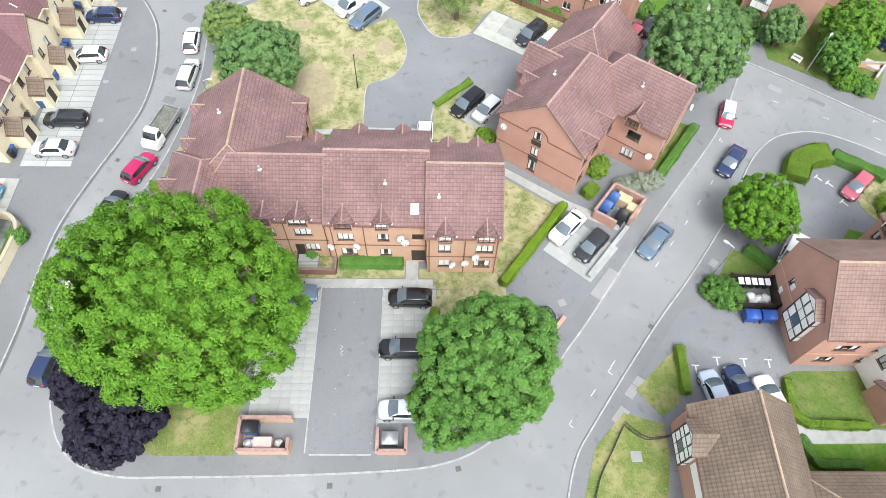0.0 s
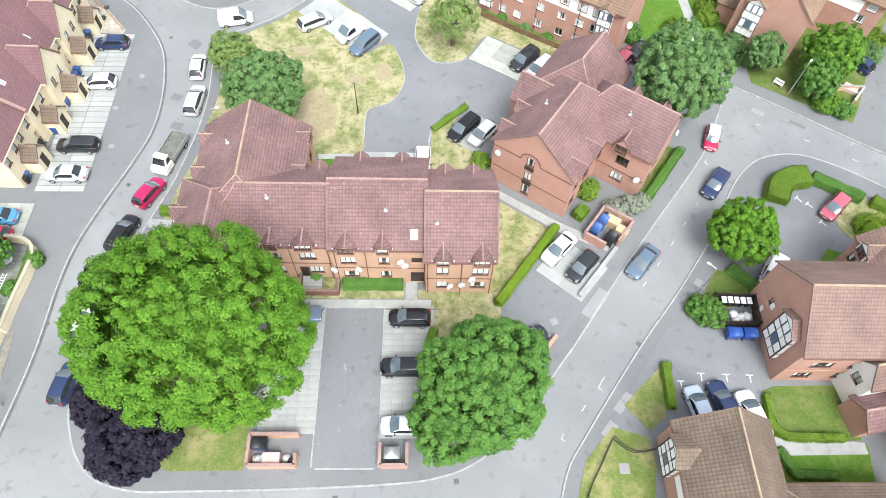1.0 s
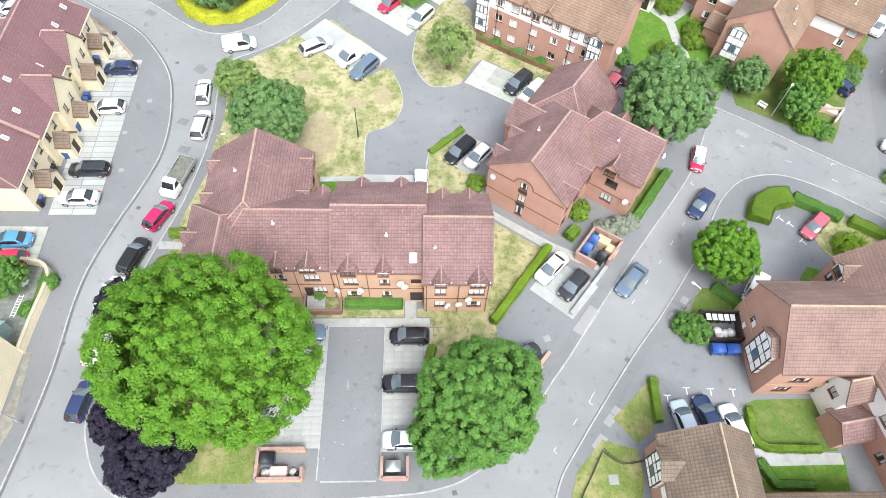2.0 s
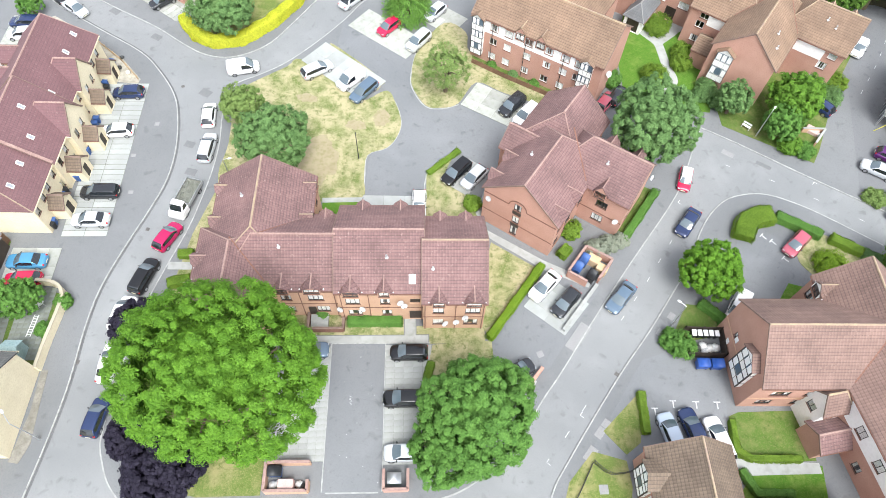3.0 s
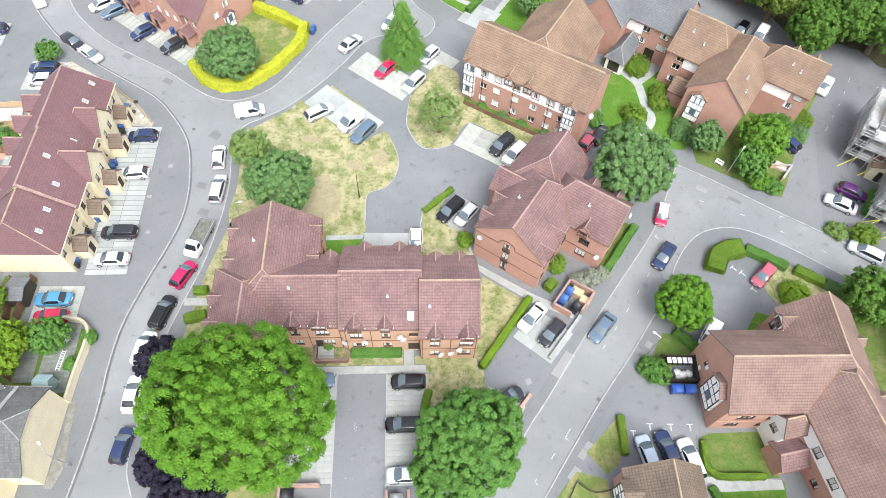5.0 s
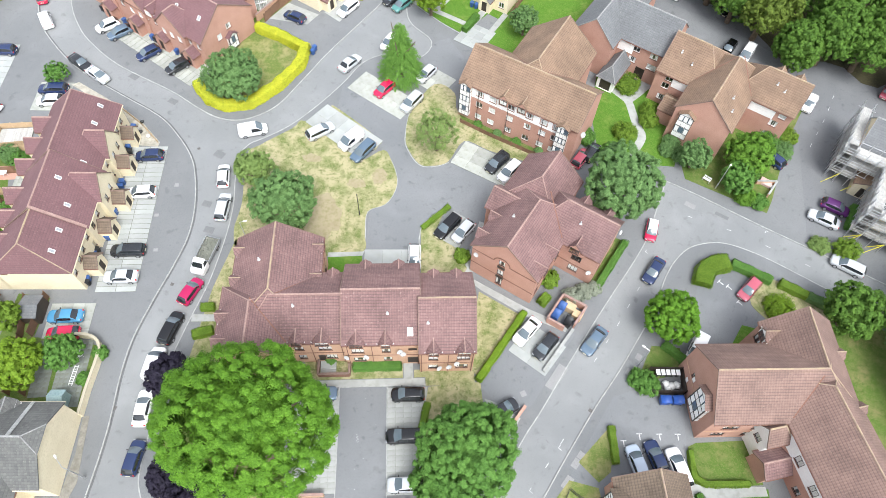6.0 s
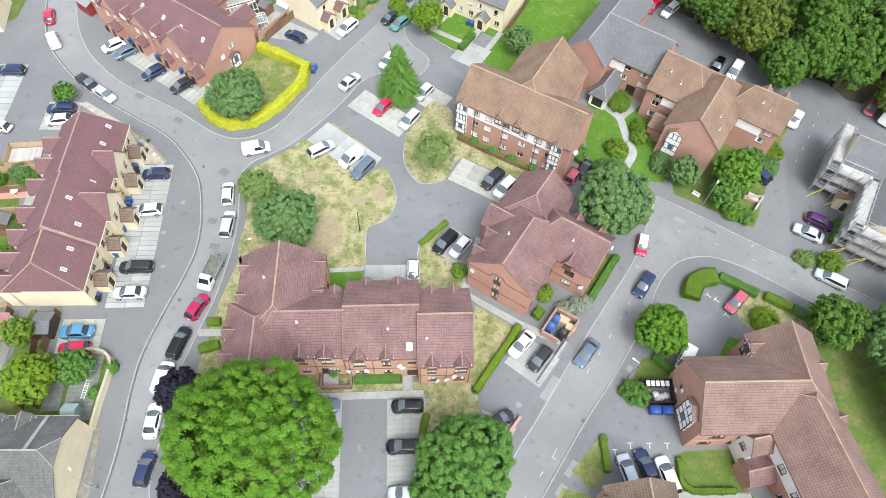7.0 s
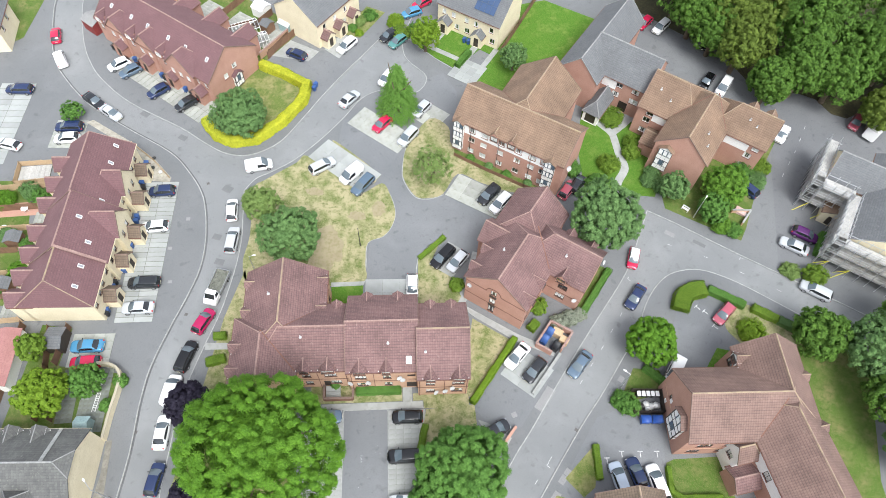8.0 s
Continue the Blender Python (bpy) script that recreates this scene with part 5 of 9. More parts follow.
roof(F1, -14.0, 1.0, 2.4, 8.4, 4.6, 7.6, "u", ("gable", "hip"), TILE_SLATE, RIDGE_GREY)
for v in (5.4, 8.6):
    dormer(F1, 7.3, v, 4.5, 1.5, 0.9, 0.8, 0.73, TILE_SLATE, RIDGE_GREY, face=-1, axis="v", wmat=WHITE_TRIM, trim=WHITE_TRIM)

# brick terrace beyond the junction
G = house("terraced_houses", (-45.2, 78.0), 153, "red brick terrace with plum red roofs and porches")
tg = [h for x in (2.2, 6.0, 10.0, 14.0, 18.0, 22.0, 26.0) for h in ((x - 0.9, 3.2, 0.8, 1.1, 1), (x + 0.9, 3.2, 0.8, 1.1, 1))]
# its street front is side N
block(G, 0.0, 28.0, -8.0, 3.0, 5.2, 9.2, "u", BRICK, {"N": tg, "W": [(3.6, 3.2, 0.9, 1.1, 2), (5.8, 5.0 - 0.9, 1.0, 1.0, 2)]}, r_at=-2.0, trim=WHITE_TRIM)
roof(G, 0.0, 28.0, -8.0, 3.0, 5.2, 9.2, "u", ("gable", "gable"), TILE_PLUM, RIDGE_PINK, r_at=-2.0)
for u in (2.6, 9.0, 15.4, 22.0):
    block(G, u - 1.2, u + 1.2, 3.0, 4.6, 2.3, 3.4, "v", BRICK, {"N": [(1.2, 0.1, 1.0, 2.0, "door")]}, sides="ENW")
    roof(G, u - 1.2, u + 1.2, 3.0, 4.6, 2.3, 3.4, "v", ("gable", "gable"), TILE_PLUM, RIDGE_PINK, 0.15)
for u0, u1, v1 in ((3.4, 9.6, 3.6), (13.0, 17.4, 3.3), (20.4, 24.8, 3.3)):
    top = 8.3 if u1 - u0 > 5 else 7.6
    block(G, u0, u1, -1.0, v1, 5.2, top, "v", BRICK, {"N": [(x, 3.2, 0.8, 1.1, 1) for x in ((1.3, 3.1, 4.9) if u1 - u0 > 5 else (1.2, 3.2))]}, ends=("hip", "gable"), trim=WHITE_TRIM, sides="ENW")
    roof(G, u0, u1, -1.0, v1, 5.2, top, "v", ("hip", "gable"), TILE_PLUM, RIDGE_PINK)
oriel(G, facing(0.0, -2.6, 0.6, -90), 1.8, 2.4, 1, TILE_PLUM)
for u in (11.4, 18.8, 26.4):
    dormer(G, u, 3.42, 5.0, 1.3, 0.9, 0.8, 0.8, TILE_PLUM, RIDGE_PINK, face=-1, trim=WHITE_TRIM)
for u in (2.0, 7.0, 11.0, 16.0, 20.0, 25.0):
    rooflight(G, u, 0.6, 7.3, pose(0, 0, 0, -38), 0.55, 0.8)
for u in (4.0, 11.0, 18.0, 25.0):
    block(G, u - 1.6, u + 1.6, -11.0, -7.6, 4.6, 6.0, "v", BRICK, sides="ESW")
    roof(G, u - 1.6, u + 1.6, -11.0, -6.0, 4.6, 6.0, "v", ("gable", "gable"), TILE_PLUM, RIDGE_PINK, 0.2)

# tall flats with white rendered top floor
H = house("apartment_block", (-3.6, 71.6), -22.6, "three-storey brick flats with white top floor and brown tiles")
hs = [h for x in (3.4, 5.6, 8.6, 11.6, 14.0, 16.0) for h in ((x, 0.9, 1.1, 1.1, 2), (x, 3.4, 1.1, 1.1, 2), (x, 5.7, 1.1, 1.1, 2))]
block(H, -1.2, 18.0, -0.4, 8.4, 7.6, 11.0, "u", BRICK, {"S": hs}, r_at=3.9, trim=WHITE_TRIM)
roof(H, -1.2, 18.0, -0.4, 8.4, 7.6, 11.0, "u", ("gable", "gable"), TILE_BROWN, RIDGE, r_at=3.9)
block(H, 3.0, 13.6, 0.9, 15.8, 7.4, 11.8, "v", BRICK, ends=("hip", "gable"))
roof(H, 3.0, 13.6, 0.9, 15.8, 7.4, 11.8, "v", ("hip", "gable"), TILE_BROWN, RIDGE)
for side in (-1, 1):
    valley(H, (8.3 + side * 1.16, 4.1, 10.94), (8.3 + side * 5.0, 8.35, 7.74))
for x0, x1 in ((0.8, 1.6), (2.85, 3.85), (5.05, 6.75), (8.05, 9.75), (11.05, 12.15), (13.45, 14.15)):
    bm = bmesh.new()
    box(bm, x0, x1, -0.45, -0.4, 5.4, 7.5)
    part("rendered_band", bm, RENDER, H, "white rendered panel")
bm = bmesh.new()
box(bm, 0.8, 16.0, -0.452, -0.4, 5.15, 5.62)
part("rendered_band", bm, RENDER, H, "white rendered band")
for x in (-0.1, 15.9):
    oriel(H, facing(x, -0.4, 1.2, 0), 1.7, 6.2, 3, TILE_BROWN, bold=0.45)
for x in (6.2, 9.2):
    dormer(H, x, -0.82, 6.5, 1.2, 1.1, 0.9, 0.8, TILE_BROWN, RIDGE)
for x in (2.0, 7.0, 12.6):
    pipe(H, x, -0.5, 0.0, 7.3, DARK_WOOD)
dish(H, 18.3, 2.0, 4.5, 55, 60, 0.45)

# cross-gabled flats with brown and slate roofs
I1 = house("apartment_block", (29.0, 71.4), -26.5, "red brick flats with brown and slate grey tiled roofs")
block(I1, -1.8, 6.6, 0.0, 14.0, 6.8, 10.5, "v", BRICK, {"S": [(1.9, 1.2, 0.4, 0.6, 1)]}, r_at=2.4, ends=("gable", "hip"))
roof(I1, -1.8, 6.6, 0.0, 14.0, 6.8, 10.5, "v", ("gable", "hip"), TILE_BROWN, RIDGE, r_at=2.4)
oriel(I1, facing(0.3, 0.0, 1.8, 0), 2.2, 4.6, 2, TILE_BROWN, bold=0.45)
block(I1, 4.0, 13.4, 8.4, 15.2, 6.8, 10.2, "u", BRICK, {"S": [(7.4, 1.0, 1.2, 1.1, 2), (7.4, 3.4, 1.2, 1.1, 2), (8.0, 5.3, 1.1, 1.1, 2)]}, ends=("hip", "gable"), trim=WHITE_TRIM)
roof(I1, 4.0, 13.4, 8.4, 15.2, 6.8, 10.2, "u", ("hip", "gable"), TILE_BROWN, RIDGE)
bm = bmesh.new()
box(bm, 6.6, 10.9, 8.33, 8.4, 4.6, 6.7)
part("rendered_band", bm, RENDER, I1, "white rendered upper wall")
block(I1, -7.4, 2.0, 6.0, 15.6, 6.4, 10.3, "u", BRICK, {"S": [(2.0, 1.0, 1.2, 1.1, 2), (2.0, 3.4, 1.2, 1.1, 2), (2.2, 5.0, 1.2, 1.0, 2)]}, ends=("gable", "hip"), trim=WHITE_TRIM)
roof(I1, -7.4, 2.0, 6.0, 15.6, 6.4, 10.3, "u", ("gable", "hip"), TILE_BROWN, RIDGE)
bm = bmesh.new()
box(bm, -4.6, -1.8, 5.93, 6.0, 4.3, 6.3)
part("rendered_band", bm, RENDER, I1, "white rendered upper wall")
block(I1, -4.4, -1.8, 2.2, 6.0, 2.8, 3.9, "u", BRICK, {"W": [(2.0, 0.1, 1.0, 2.0, "door")]})
roof(I1, -4.4, -1.8, 2.2, 6.0, 2.8, 3.9, "u", ("gable", "gable"), TILE_BROWN, RIDGE, 0.2)
valley(I1, (2.8, 11.74, 10.24), (6.6, 8.4, 6.9))
valley(I1, (2.1, 10.73, 10.34), (-1.75, 6.54, 6.94))
for x in (8.6, 11.6):
    dormer(I1, x, 15.62, 6.6, 1.3, 1.0, 0.8, 0.9, TILE_BROWN, RIDGE, face=-1)
block(I1, -19.0, -7.4, 9.0, 17.6, 6.6, 10.4, "u", BRICK, {"S": [(9.8, 5.0, 1.3, 1.0, 3), (10.0, 2.8, 1.6, 1.1, 3), (6.8, 5.0, 1.2, 1.0, 2), (6.6, 2.8, 1.2, 1.1, 2), (8.4, 0.1, 1.6, 2.3, "open")]}, trim=WHITE_TRIM)
roof(I1, -19.0, -7.4, 9.0, 17.6, 6.6, 10.4, "u", ("gable", "gable"), TILE_GREY, RIDGE_GREY)
block(I1, -22.6, -15.4, 6.0, 25.0, 6.6, 10.2, "v", BRICK)
roof(I1, -22.6, -15.4, 6.0, 25.0, 6.6, 10.2, "v", ("gable", "gable"), TILE_GREY, RIDGE_GREY)
block(I1, -15.4, -12.6, 3.4, 9.0, 2.7, 4.4, "v", RENDER, {"S": [(1.4, 0.1, 1.9, 2.1, "open")]}, ends=("hip", "gable"))
roof(I1, -15.4, -12.6, 3.4, 9.0, 2.7, 4.4, "v", ("hip", "gable"), TILE_GREY, RIDGE_GREY, 0.3)
bm = bmesh.new()
box(bm, -15.3, -12.7, 8.88, 8.995, 4.3, 6.4)
part("rendered_band", bm, RENDER, I1, "white rendered upper wall")
for u, v, z in ((4.6, 4.0, 8.9), (5.4, 2.2, 8.2), (9.0, 10.4, 9.0), (10.4, 10.0, 8.6), (-5.4, 8.6, 8.8), (-3.2, 7.8, 8.1)):
    vent(I1, u, v, z)

# house under scaffolding
J1 = house("house_in_scaffolding", (55.0, 58.3), -24.6, "cream and brown house with slate roofs, wrapped in scaffolding")
block(J1, 0.3, 11.0, 0.2, 19.0, 6.0, 9.3, "v", STONE, {"S": [(2.4, 3.4, 1.4, 1.2, 3), (6.4, 3.4, 1.4, 1.2, 3), (2.4, 0.9, 1.4, 1.2, 3), (6.8, 0.9, 1.4, 1.2, 3)], "W": [(14.0, 3.4, 1.2, 1.2, 2), (16.5, 3.4, 1.2, 1.2, 2)]})
roof(J1, 0.3, 11.0, 0.2, 19.0, 6.0, 9.3, "v", ("gable", "gable"), TILE_GREY, RIDGE_GREY)
block(J1, -5.4, 4.0, 9.7, 16.2, 6.0, 9.0, "u", STONE, {"S": [(1.8, 4.2, 1.3, 1.2, 2)], "W": [(3.2, 3.6, 1.2, 1.2, 2)]}, ends=("gable", "hip"))
roof(J1, -5.4, 4.0, 9.7, 16.2, 6.0, 9.0, "u", ("gable", "hip"), TILE_GREY, RIDGE_GREY)
block(J1, -3.4, 0.3, 6.2, 9.7, 2.5, 3.4, "v", STONE, {"S": [(1.6, 0.1, 1.0, 2.0, "door")]})
roof(J1, -3.4, 0.3, 6.2, 9.7, 2.5, 3.4, "v", ("gable", "gable"), TILE_BROWN, RIDGE, 0.15)
block(J1, 11.0, 22.0, 1.6, 10.0, 6.0, 9.2, "u", STONE, ends=("hip", "gable"))
roof(J1, 11.0, 22.0, 1.6, 10.0, 6.0, 9.2, "u", ("hip", "gable"), TILE_GREY, RIDGE_GREY)
STEEL = plain("galvanised_tube", (0.55, 0.56, 0.57), 0.4, 0.8)
YELLOW = plain("yellow_sleeve", (0.75, 0.72, 0.05), 0.5)
BOARD = material("scaffold_boards", (0.38, 0.37, 0.35), (0.55, 0.54, 0.51), 0.9, 1.0, 6.0)


def scaffold(o, deg, length, lifts=(2.0, 4.0, 6.0), deep=1.3, props=2):
    """A run of tube scaffolding with boarded lifts, guard rails and braces."""
    s = thing("scaffolding", pose(o[0], o[1], 0.1, 0, 0, deg), "galvanised tube scaffolding with board lifts and yellow sleeves", "scaffolding", "scaffolding round the house")
    n = max(2, round(length / 1.5))
    for k in range(n + 1):
        x = k * length / n
        for y in (0.0, deep):
            bm = bmesh.new()
            bar(bm, (x, y, 0), (x, y, lifts[-1] + 1.4), 0.05)
            part("standard", bm, STEEL, s)
    for z in lifts:
        for y, dz in ((0, 0), (deep, 0), (0, 0.5), (0, 1.0), (deep, 1.0)):
            bm = bmesh.new()
            bar(bm, (-0.3, y, z + dz), (length + 0.3, y, z + dz), 0.045)
            part("ledger", bm, STEEL, s)
        for j in range(int(deep / 0.25)):
            bm = bmesh.new()
            box(bm, -0.2, length + 0.2, 0.08 + j * 0.25, 0.08 + j * 0.25 + 0.22, z + 0.05, z + 0.09)
            part("board", bm, BOARD, s)
    for k in range(0, n, 2):
        for y0, y1 in ((-1.1, 0.0), (0.0, 0.0))[:props if k < 4 else 0]:
            bm = bmesh.new()
            bar(bm, (k * length / n, y0, 0), ((k + 1) * length / n, y1, lifts[0]), 0.05)
            part("brace", bm, YELLOW, s, "yellow sleeved brace")
        bm = bmesh.new()
        bar(bm, (k * length / n, -0.05, lifts[0]), ((k + 1) * length / n, -0.05, lifts[-1] + 1.0), 0.045)
        part("brace", bm, STEEL, s)
        bm = bmesh.new()
        bar(bm, (k * length / n, -0.4, lifts[-1]), (k * length / n, deep + 0.6, lifts[-1]), 0.045)
        part("transom", bm, STEEL, s)


JF = turn((55.0, 58.3), -24.6)
scaffold(JF(-7.2, 7.2), -24.6, 6.0, deep=2.0, props=1)
scaffold(JF(-7.3, 17.6), -114.6, 10.2, deep=1.5, props=0)
scaffold(JF(-1.7, 8.4), -114.6, 10.0, deep=1.6, props=0)
scaffold(JF(-1.7, -2.0), -24.6, 14.0, deep=1.7)

# cream houses at the far end
K1 = house("stone_house", (-32.0, 91.6), 153, "cream stone house with slate grey roof and brick porches")
block(K1, 0.0, 10.0, -12.0, 0.0, 5.4, 9.0, "v", STONE, {"W": [(2.0, 3.2, 0.8, 1.1, 1), (5.0, 3.2, 0.8, 1.1, 1), (8.0, 3.2, 0.8, 1.1, 1), (3.0, 0.9, 0.9, 1.1, 2), (7.4, 0.9, 0.9, 1.1, 2)]}, trim=WHITE_TRIM)
roof(K1, 0.0, 10.0, -12.0, 0.0, 5.4, 9.0, "v", ("gable", "gable"), TILE_GREY, RIDGE_GREY)
for v in (-9.4, -5.4, -1.8):
    block(K1, -1.5, 0.0, v - 1.1, v + 1.1, 2.3, 3.3, "u", STONE, {"W": [(1.1, 0.1, 1.0, 2.0, "door")]}, sides="SNW")
    roof(K1, -1.5, 0.1, v - 1.1, v + 1.1, 2.3, 3.3, "u", ("gable", "gable"), TILE_RED, RIDGE_PINK, 0.15)
K2 = house("stone_house", (-11.2, 101.6), -23.5, "cream stone semi-detached houses with slate roof and porches")
block(K2, 0.0, 13.0, 0.0, 9.0, 5.4, 8.8, "u", STONE, {"S": [(1.4, 3.2, 0.8, 1.1, 1), (3.4, 3.2, 0.8, 1.1, 1), (6.2, 3.2, 0.8, 1.1, 1), (8.2, 3.2, 0.8, 1.1, 1), (11.4, 3.2, 0.8, 1.1, 1), (4.2, 0.9, 1.0, 1.1, 2), (6.4, 0.9, 1.0, 1.1, 2), (11.8, 0.9, 1.0, 1.1, 2)]}, trim=WHITE_TRIM)
roof(K2, 0.0, 13.0, 0.0, 9.0, 5.4, 8.8, "u", ("gable", "gable"), TILE_GREY, RIDGE_GREY)
for u in (2.0, 9.2):
    block(K2, u - 1.1, u + 1.1, -1.6, 0.0, 2.3, 3.3, "v", STONE, {"S": [(1.1, 0.1, 1.0, 2.0, "door")]}, sides="SEW")
    roof(K2, u - 1.1, u + 1.1, -1.6, 0.1, 2.3, 3.3, "v", ("gable", "gable"), TILE_GREY, RIDGE_GREY, 0.15)
SOLAR = plain("solar_glass", (0.05, 0.09, 0.18), 0.15, 0.2, 0.6)
for i in range(4):
    for j in range(2):
        bm = bmesh.new()
        box(bm, -0.48, 0.48, -0.78, 0.78, 0.03, 0.08)
        part("solar_panel", bm, SOLAR, K2, "dark blue solar panel", pose(7.6 + i * 1.02, 1.5 + j * 1.3, 6.75 + j * 0.98) @ pose(0, 0, 0, 37))
L1 = house("stone_house", (-86.4, 82.4), 106, "cream stone house end with grey roof")
block(L1, 0.0, 8.0, 0.5, 8.5, 5.0, 8.2, "u", STONE, {"S": [(2.0, 3.1, 0.8, 1.1, 1), (5.0, 3.1, 0.8, 1.1, 1)]}, trim=WHITE_TRIM)
roof(L1, 0.0, 8.0, 0.5, 8.5, 5.0, 8.2, "u", ("gable", "gable"), TILE_GREY, RIDGE_GREY)

# ---- trees, hedges and shrubs ----
def leaf_sheet(name, centres, normals, size, rng, mat, along=None):
    """One small pointed blade for every centre, roughly facing along its normal; along: where its tip points."""
    n = len(centres)
    a = rng.normal(size=(n, 3))
    nrm = normals + rng.normal(scale=0.3, size=(n, 3))
    nrm /= np.linalg.norm(nrm, axis=1)[:, None]
    t = np.cross(nrm, a)
    if along is not None:
        t = along + rng.normal(scale=0.35, size=(n, 3))
        t -= nrm * np.sum(t * nrm, axis=1)[:, None]
    t /= np.linalg.norm(t, axis=1)[:, None] + 1e-9
    s = np.cross(nrm, t)
    k = (size * rng.uniform(0.65, 1.3, n))[:, None]
    v = np.stack((centres - t * k, centres + s * k * 0.5 + nrm * k * 0.1, centres + t * k - nrm * k * 0.25, centres - s * k * 0.5 + nrm * k * 0.1), 1).reshape(-1, 3)
    me = bpy.data.meshes.new(name)
    me.vertices.add(4 * n)
    me.vertices.foreach_set("co", v.ravel())
    me.loops.add(4 * n)
    me.loops.foreach_set("vertex_index", np.arange(4 * n, dtype=np.int32))
    me.polygons.add(n)
    me.polygons.foreach_set("loop_start", np.arange(0, 4 * n, 4, dtype=np.int32))
    me.update(calc_edges=True)
    me.materials.append(mat)
    return me


def crown(name, r, rz, clumps, per, leaf, seed, mat, low=-0.55, knob=0.2, cone=False, lob=0.8, deep=0.26):
    """A crown of leafy tufts set over a lobed dome, each tuft a rosette of blades, round a darker filling of inner leaves."""
    rng = np.random.default_rng(seed)
    up = np.array((0, 0, 1.0))
    if not cone:
        clumps, knob, per = int(clumps * 1.7), knob * 0.58, max(12, int(per * 0.56))
    i = np.arange(clumps) + 0.5
    th = math.pi * (1 + 5 ** 0.5) * i + rng.normal(scale=min(0.3, 3.2 / clumps ** 0.5), size=clumps)
    if cone:
        # whorls of drooping sprays, longer towards the foot
        h = 1 - np.sqrt(1 - i / clumps * 0.985)
        reach = (1 - h) * rng.uniform(0.72, 1.05, clumps) + 0.03
        d = np.stack((np.cos(th) * reach, np.sin(th) * reach, 2 * h - 1), 1)
        c = d * np.array((r, r, rz))
        out = np.stack((np.cos(th), np.sin(th), np.full(clumps, 0.15)), 1)
        big = r * knob * (1.2 - 0.75 * h)
        f = rng.uniform(0.1, 1.0, (clumps, per, 1))
        side = np.cross(out, up)[:, None, :]
        p = c[:, None, :] + out[:, None, :] * (f - 0.7) * big[:, None, None] * 1.5 + side * rng.normal(scale=0.38, size=(clumps, per, 1)) * (1.15 - f) * big[:, None, None] - up * f * f * big[:, None, None] * 0.35 + rng.normal(scale=0.05, size=(clumps, per, 3))
        tip = np.broadcast_to(out[:, None, :], p.shape)
        nrm = np.broadcast_to(up + out[:, None, :] * 0.35, p.shape)
        hh = rng.uniform(0, 1, max(1, clumps * per // 10))
        q = rng.normal(size=(len(hh), 3))
        q /= np.linalg.norm(q, axis=1)[:, None]
        q = np.stack((q[:, 0] * (1 - hh), q[:, 1] * (1 - hh), 2 * hh - 1), 1)
        inside = q * np.array((r, r, rz)) * 0.6
    else:
        cz = np.clip(1 - (1 - low) * i / clumps + rng.normal(scale=0.05, size=clumps), -1, 1)
        cs = np.sqrt(1 - cz * cz)
        d = np.stack((np.cos(th) * cs, np.sin(th) * cs, cz), 1)
        az = np.arctan2(d[:, 1], d[:, 0])
        lobes = 1 + lob * (0.09 * np.sin(3 * az + seed) + 0.06 * np.sin(5 * az + 2 * seed + 3 * cz) + 0.05 * np.sin(9 * az + 6 * cz)) * cs + 0.05 * np.sin(7 * d[:, 0] + seed) * np.sin(6 * d[:, 1] + 2 * seed) + 0.035 * np.sin(13 * d[:, 0] + 3 * seed) * np.sin(12 * d[:, 1] + 5 * d[:, 2])
        f = (0.97 - np.where(rng.uniform(0, 1, clumps) < 0.62, 0.05, deep) * rng.uniform(0, 1, clumps)) * lobes
        c = d * np.array((r, r, rz)) * f[:, None]
        big = r * knob * rng.uniform(0.5, 1.5, clumps)
        e = rng.normal(size=(clumps, per, 3)) + d[:, None, :] * 0.9 + up * 0.6
        e /= np.linalg.norm(e, axis=2)[:, :, None]
        p = c[:, None, :] + e * big[:, None, None] * (rng.uniform(0.0, 1.0, (clumps, per, 1)) ** 0.5 * rng.choice((1.0, 1.0, 1.0, 1.2), (clumps, per, 1)))
        tip = e
        nrm = up * 0.4 + d[:, None, :] * 0.3 + e * 0.8
        inner = max(1, clumps * per * 2 // 11)
        q = rng.normal(size=(inner, 3))
        q /= np.linalg.norm(q, axis=1)[:, None]
        q[:, 2] = np.abs(q[:, 2]) * 1.3 - 0.3
        inside = q * np.array((r, r, rz)) * (rng.uniform(0.54, 0.7, (inner, 1)) + 0.16 * (q[:, 2:] < 0.3))
    n_out, n_in = clumps * per, len(inside)
    sizes = np.concatenate((np.full(n_out, leaf), np.full(n_in, leaf * 2.0)))
    pts, tips, nrms = (np.vstack((a.reshape(-1, 3), b)) for a, b in ((p, inside), (tip, q), (nrm, q)))
    return leaf_sheet(name, pts, nrms, sizes, rng, mat, tips)


